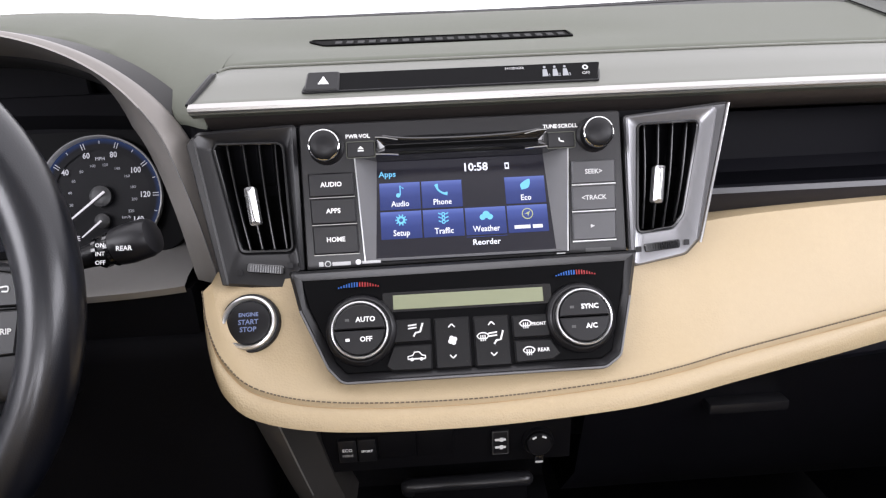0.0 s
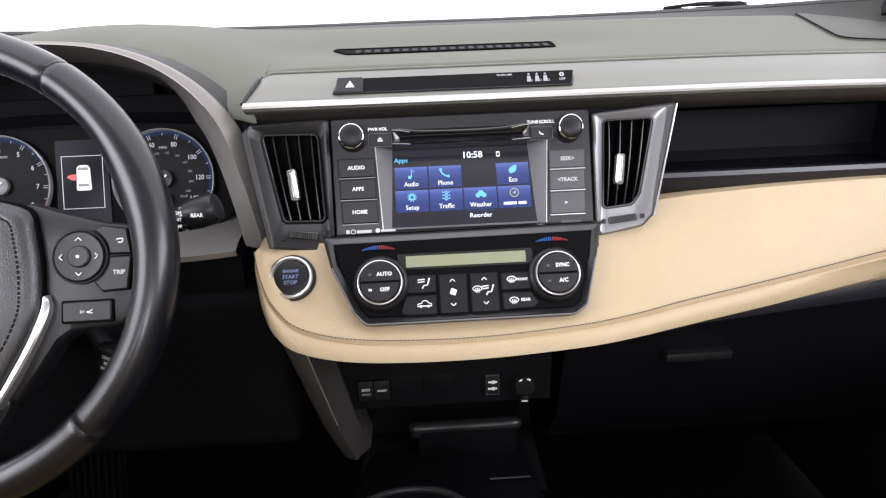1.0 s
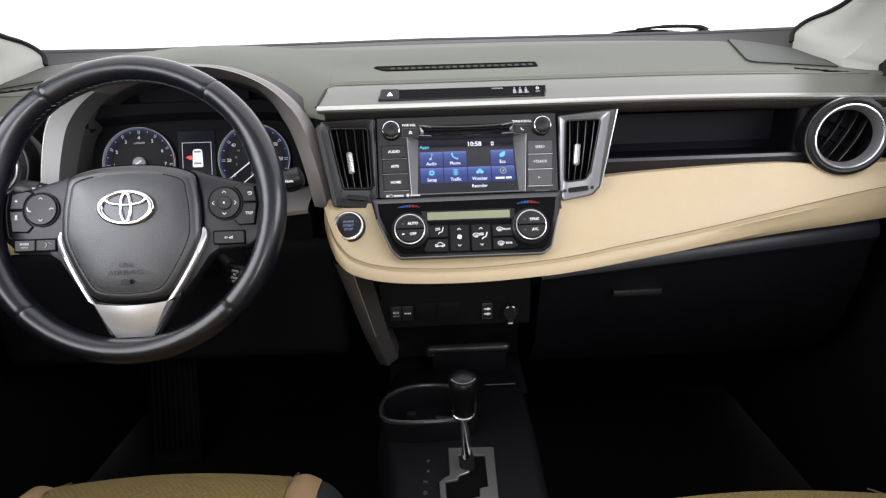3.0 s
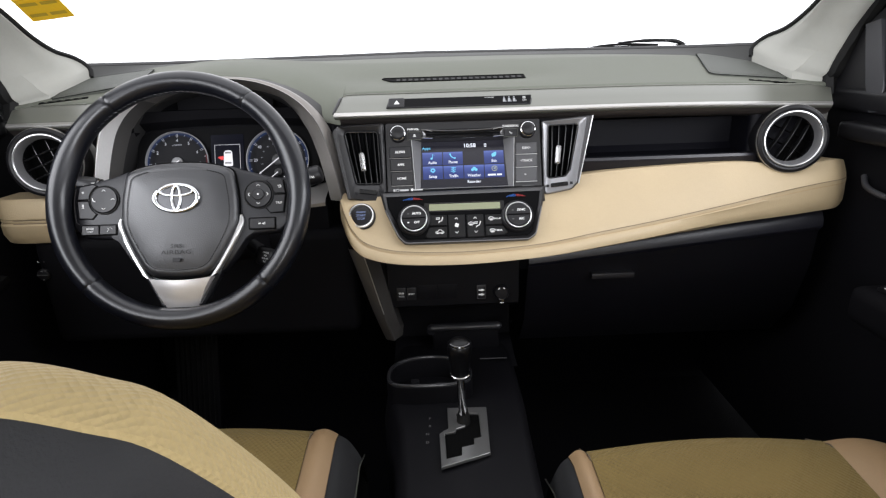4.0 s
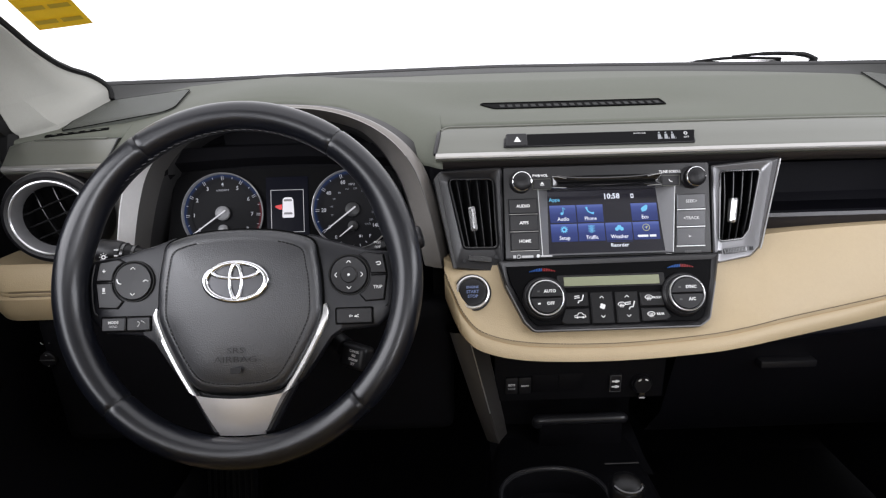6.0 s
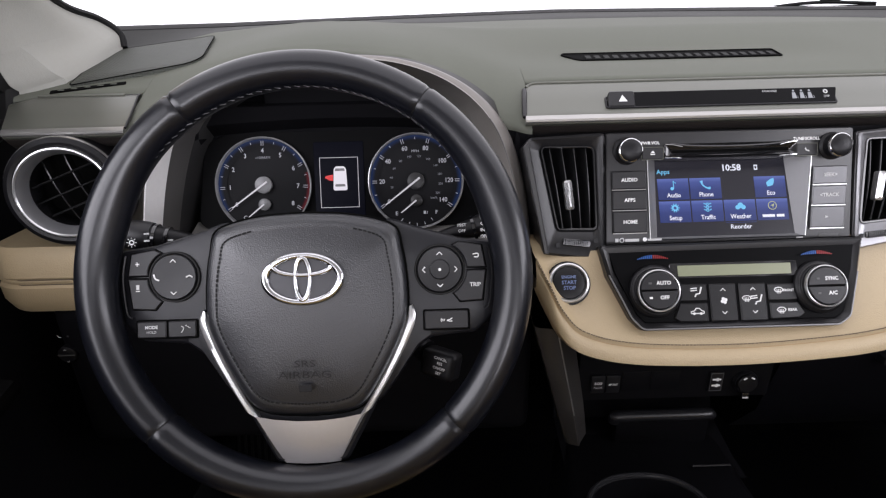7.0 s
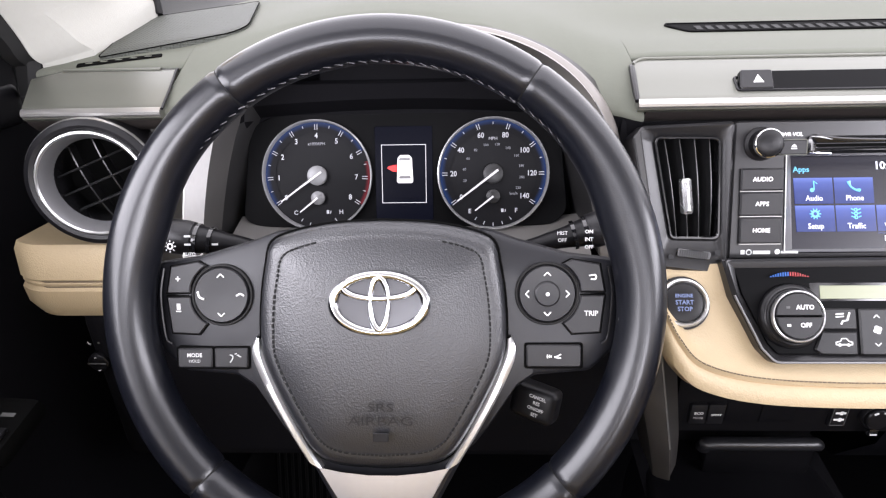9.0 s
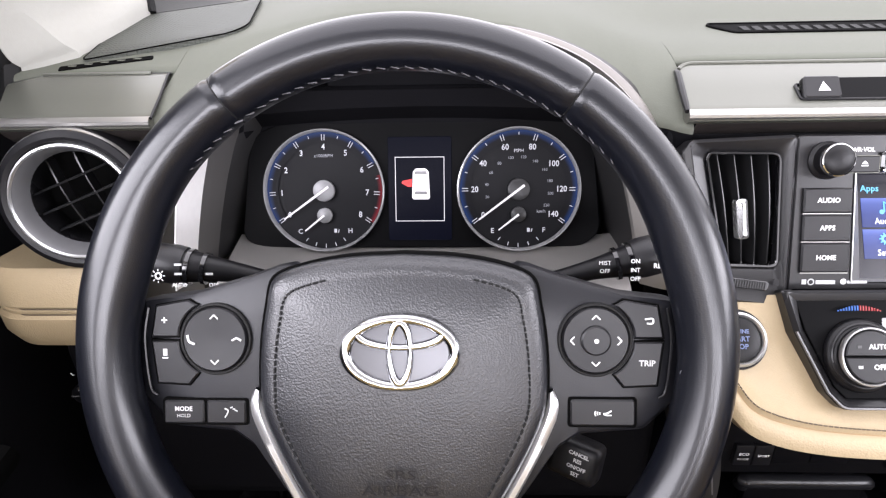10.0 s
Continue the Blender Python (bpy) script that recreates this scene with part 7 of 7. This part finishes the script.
    part("tray_lip", tube(B(), bez([(-0.062, 0.057, 0.365), (-0.0615, 0.053, 0.375), (-0.056, 0.051, 0.3775), (0.0, 0.051, 0.3775), (0.060, 0.051, 0.3775), (0.070, 0.053, 0.375)], 6), 0.0085, 12, flat=0.9), CUPM, root, "rounded tray lip")
    part("tray_front", box(B(), -0.060, 0.051, 0.325, 0.07, 0.065, 0.377, 0.006, 2), TUNNELM, root, "tray front")
    part("lip_line", tube(B(), [(0.028, 0.0, 0.335), (0.078, 0.0, 0.335)], 0.0016, 6), BUTTON, root)
    # tunnel body
    rows = []
    for y, z, w0, w1 in ((0.10, 0.33, -0.125, 0.09), (0.0, 0.328, -0.140, 0.092), (-0.10, 0.335, -0.140, 0.090), (-0.16, 0.338, -0.128, 0.088), (-0.20, 0.336, -0.118, 0.086), (-0.34, 0.330, -0.110, 0.082), (-0.50, 0.33, -0.108, 0.080), (-0.62, 0.37, -0.105, 0.08), (-0.66, 0.43, -0.10, 0.078), (-0.95, 0.44, -0.10, 0.078)):
        rows.append([(w0 - 0.012, y, 0.0), (w0 - 0.008, y, z - 0.05), (w0, y, z - 0.012), (w0 + 0.006, y, z - 0.003), (w0 + 0.014, y, z), (w1 - 0.014, y, z), (w1 - 0.006, y, z - 0.003), (w1, y, z - 0.012), (w1 + 0.006, y, z - 0.05), (w1 + 0.010, y, 0.0)])
    part("tunnel", loft(B(), rows), TUNNELM, root, "black grained tunnel")
    # silver-grey side brace
    for s in (-1, 1):
        rows = []
        for t in range(13):
            f = t / 12
            x = lerp(-0.196, -0.145, f) if s < 0 else lerp(0.140, 0.110, f)
            w = lerp(0.044, 0.030, f)
            z = lerp(0.575, 0.388, f)
            y = -0.034 + 0.010 * f + 0.060 * max(0.0, f - 0.62) ** 1.5
            rows.append([(x, y + 0.06, z), (x, y + 0.004, z), (x + 0.004, y, z), (x + w * 0.50, y - 0.004, z), (x + w * 0.56, y - 0.003, z), (x + w * 0.60, y + 0.001, z), (x + w, y + 0.018, z), (x + w, y + 0.06, z)])
        if s < 0:
            part("side_brace", loft(B(), rows), BRACE, root, "satin grey side brace")
            # painted highlight along the fold of the brace
            part("brace_highlight", tube(B(), [Vector(r[4]) + Vector((-0.001, -0.0006, 0)) for r in rows[:9]], 0.0008, 6), SILVER, root, "highlight on the brace fold, put in as silver")
    # cup holder, a drop-shaped ring
    o = []
    for k in range(48):
        a = math.tau * k / 48
        c, d = math.cos(a), math.sin(a)
        n, up = (2.2, 0.057) if d > 0 else (3.2, 0.040)
        o.append(Vector((-0.067 + 0.072 * math.copysign(abs(c) ** (2 / n), c), -0.100 + up * math.copysign(abs(d) ** (2 / n), d))))
    cup = part("cup_holder", ring(B(), o, inset(o, 0.0060), 0.370, 0.09, 0.002), TUNNELM, root, "black cup holder")
    # paler tube round the rim, painted for its highlight
    part("cup_rim", tube(B(), [(p.x, p.y, 0.3705) for p in inset(o, 0.003)], 0.0030, 8, closed=True), CUPM, cup, "rounded rim of the cup holder")
    part("cup_floor", plate(B(), inset(o, 0.008), 0.300, 0.01, 0.001), VOID, cup)
    part("cup_clip", box(B(), -0.1, -0.085, 0.33, -0.086, -0.075, 0.345, 0.002), BUTTON, cup)
    for k in range(2):
        part("cup_finger", tube(B(), [(-0.055, -0.105 - 0.012 * k, 0.352), (-0.02, -0.118 - 0.010 * k, 0.356)], 0.004, 8), BLACK, cup)
    return root


def shifter():
    root = thing("gear_shifter", pose(-0.016, -0.215, 0.337), "gear lever with black knob and silver gate plate", "gear lever")
    # gate plate with a stepped slot, made of a frame and a black well
    T = pose(0.016, 0.215, 0)
    o = [(-0.052, -0.292), (0.017, -0.268), (0.022, -0.160), (-0.040, -0.158), (-0.040, -0.212), (-0.053, -0.222)]
    h = [(-0.047, -0.276), (-0.024, -0.270), (-0.023, -0.252), (-0.004, -0.247), (0.006, -0.180), (-0.024, -0.178)]
    o, h = [Vector((a + 0.016, b + 0.215)) for a, b in o], [Vector((a + 0.016, b + 0.215)) for a, b in h]
    part("gate_well", plate(B(), rounded(o, 0.003), 0.0012, 0.004, 0.0004), VOID, root)
    slot = [(-0.045, -0.277), (-0.023, -0.271), (-0.022, -0.254), (-0.004, -0.249), (-0.003, -0.236), (0.008, -0.233), (0.009, -0.176), (-0.026, -0.174), (-0.026, -0.186), (-0.014, -0.188), (-0.014, -0.206), (-0.028, -0.212), (-0.030, -0.219), (-0.046, -0.222)]
    slot = [Vector((a + 0.016, b + 0.215)) for a, b in slot]
    outer = [(-0.053, -0.294), (-0.015, -0.280), (-0.005, -0.277), (0.018, -0.268), (0.019, -0.245), (0.020, -0.230), (0.023, -0.160), (-0.040, -0.158), (-0.040, -0.180), (-0.040, -0.188), (-0.040, -0.200), (-0.040, -0.210), (-0.046, -0.214), (-0.054, -0.222)]
    outer = [Vector((a + 0.016, b + 0.215)) for a, b in outer]
    part("gate_plate", ring(B(), outer, slot, 0.0045, 0.005, 0.0007), GATE, root, "satin silver gate plate with a stepped slot")
    part("boot", lathe(B(), [(0.011, 0.0), (0.010, 0.012), (0.0075, 0.022), (0.0068, 0.026)], 20), RUBBER, root, "", pose(0, 0.022, 0.0))
    part("rod", tube(B(), [(0, 0.022, 0.004), (-0.002, 0.016, 0.05), (-0.004, 0.013, 0.097)], 0.0062, 14), CHROME, root, "chrome rod")
    kn = part("knob", lathe(B(), [(0.0120, 0.0), (0.0135, 0.003), (0.0146, 0.014), (0.0158, 0.026), (0.0176, 0.038), (0.0184, 0.046), (0.0172, 0.053), (0.013, 0.0575), (0.006, 0.0592), (0, 0.0596)], 32), KNOBM, root, "black leather knob", pose(-0.004, 0.013, 0.0945, 4, 0, 0))
    part("knob_ring", lathe(B(), [(0.0130, -0.003), (0.0150, -0.002), (0.0152, 0.001), (0.0138, 0.002)], 28), CHROME, kn, "chrome collar")
    part("knob_cap", tube(B(), [(0.0150 * math.cos(radians(a)), 0.0150 * math.sin(radians(a)), 0.0556) for a in range(200, 345, 8)], 0.0020, 8), GLOSS, kn, "glossy cap edge")
    for k, w in enumerate("PRND"):
        text(w, 0.0070, -0.052 - 0.004 * (k > 1), 0.036 - 0.019 * k, 0.0006, FAINT, root, bold=0.0001)
    return root


def footrest():
    root = thing("footrest", pose(-0.645, 0.26, 0.0, -18), "ribbed black rubber footrest standing in the footwell", "footrest")
    part("base", box(B(), -0.055, -0.02, -0.01, 0.055, 0.02, 0.30, 0.012, 2), TUNNELM, root)
    for k in range(8):
        x = -0.044 + k * 0.0125
        part("rib", box(B(), x - 0.0022, -0.026, 0.03, x + 0.0022, -0.018, 0.285, 0.0015, 1), RUBBER, root)
    return root


# ---- seats ----
def seat(cx, fy, ztop, lean, back, name_label, w1=0.158, w2=0.198, w3=0.232, right=None):
    root = thing("car_seat", pose(cx, fy, 0), name_label, "car seat", group="front seats")
    def strip(x0, x1, z_in, z_out, name, material, label, bulge=0.0):
        rows = []
        for k in range(19):
            y = lerp(0.0, -0.52, k / 18)
            front = math.sqrt(max(0, 1 - (1 - min(1, -y / 0.06)) ** 2))
            zb = ztop - 0.075 * (1 - front) - 0.035 * min(1, max(0, -y / 0.42))
            sec = []
            for j in range(9):
                u = j / 8
                x = lerp(x0, x1, u)
                sec.append((x, y + 0.012 * math.cos(x * 5) - 0.012, zb + lerp(z_in, z_out, u) + bulge * math.sin(math.pi * u)))
            rows.append(sec)
        first = [(p[0], p[1] + 0.004, p[2] - 0.02) for p in rows[0]]
        base = [(p[0], p[1] - 0.03, 0.12) for p in rows[0]]
        return part(name, loft(B(), [base, first] + rows), material, root, label)
    wide = {-1: (w1, w2, w3), 1: right or (w1, w2, w3)}
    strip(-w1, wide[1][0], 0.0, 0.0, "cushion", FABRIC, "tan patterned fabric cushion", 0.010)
    for s in (-1, 1):
        w1, w2, w3 = wide[s]
        strip(s * w1, s * w2, -0.002, -0.006, "bolster", TANSEAT, "smooth tan leather bolster", 0.008)
        strip(s * w2, s * w3, -0.008, -0.055, "side_panel", BLACKCLOTH, "black side panel", 0.010)
        part("piping", tube(B(), [(s * (w3 - 0.0005), lerp(0.0, -0.45, k / 8) - 0.008, ztop - 0.052 - 0.035 * k / 8 - (0.03 if k == 0 else 0)) for k in range(9)], 0.0012, 5), SATIN, root, "thin light piping")
        part("seam", tube(B(), [(s * (w1 + 0.0005), lerp(-0.004, -0.45, k / 10) , ztop - 0.003 - 0.035 * min(1, k / 10 * 1.07) - (0.03 if k == 0 else 0)) for k in range(11)], 0.0013, 5), THREAD, root, "dark seam")
    part("base", box(B(), -0.20, -0.50, 0.0, 0.20, -0.06, 0.16, 0.02, 2), BLACK_MATTE, root, "black seat base")
    # backrest, leaning back: shoulders rise on both sides of the headrest and round off into the flanks
    B0 = pose(0, back, ztop - 0.075, lean)
    half = bez([(0.0, 0.524), (0.10, 0.536), (0.165, 0.5575), (0.208, 0.5655), (0.240, 0.553), (0.262, 0.534), (0.290, 0.465), (0.310, 0.377), (0.324, 0.27), (0.325, 0.15), (0.30, 0.05), (0.26, 0.0)], 5)
    ol = [Vector((p[0], p[1])) for p in half] + [Vector((-p[0], p[1])) for p in reversed(half[1:])]
    ctr = Vector((0, 0.27))
    def loops(spec):
        return [[(q.x, d, q.y) for q in [ctr.lerp(p, f) for p in ol]] for f, d in spec]
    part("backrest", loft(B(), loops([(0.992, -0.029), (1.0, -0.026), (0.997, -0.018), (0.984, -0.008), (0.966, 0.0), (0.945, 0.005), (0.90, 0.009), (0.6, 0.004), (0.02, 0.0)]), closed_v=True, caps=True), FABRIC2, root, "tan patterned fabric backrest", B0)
    part("back_cover", loft(B(), loops([(0.996, -0.0255), (0.994, -0.031), (0.975, -0.048), (0.92, -0.064), (0.5, -0.074), (0.02, -0.076)]), closed_v=True, caps=True), BLACKCLOTH, root, "black cloth back of the seat", B0)
    return root


def sticker():
    root = thing("paper_sticker", pose(0, 0, 0), "yellow printed paper sticker on the windscreen", "sticker")
    u0, u1, k0, k1 = STK
    def gp(u, k):
        return glass_point(u, k + 0.022 * (u - u0) / (u1 - u0)) + Vector((0, -0.006, -0.006))
    part("sheet", loft(B(), [[gp(lerp(u0, u1, i / 4), lerp(k0, k1, j / 4)) for j in range(5)] for i in range(5)]), YELLOW, root, "yellow paper")
    for j in range(3):
        for i in range(2):
            a, b = lerp(u0, u1, 0.08 + 0.46 * i), lerp(u0, u1, 0.46 + 0.46 * i)
            k, kk = lerp(k0, k1, 0.12 + 0.28 * j), lerp(k0, k1, 0.20 + 0.28 * j)
            part("print_bar", loft(B(), [[gp(a, k) + Vector((0, -0.001, -0.001)), gp(a, kk) + Vector((0, -0.001, -0.001))], [gp(b, k) + Vector((0, -0.001, -0.001)), gp(b, kk) + Vector((0, -0.001, -0.001))]]), OCHRE, root)
    return root


shell()
pillar(1), pillar(-1)
windscreen()
door(1, -1)
door(2, 1)
dashboard()
hood()
knee_pad()
centre_vent(False)
centre_vent(True)
round_vent(0.5520, 0.7295, 63)
round_vent(-0.6750, 0.7330, 20)
radio()
warning_strip()
climate()
start_button()
instruments()
steering_wheel()
column()
console()
shifter()
footrest()
seat(-0.41, -0.155, 0.343, 22, -0.377, "tan fabric driver's seat with black back and sides")
seat(0.328, -0.243, 0.355, 30, -0.475, "tan fabric passenger seat with smooth leather bolsters", 0.175, 0.200, 0.226, (0.164, 0.258, 0.285))
STK = (-0.986, -0.907, 0.188, 0.32)
sticker()
wiper(0.605, 0.56, 0.405, 0.61, 0.889, 1)
wiper(-0.03, 0.70, -0.15, 0.70, 0.876, -1)
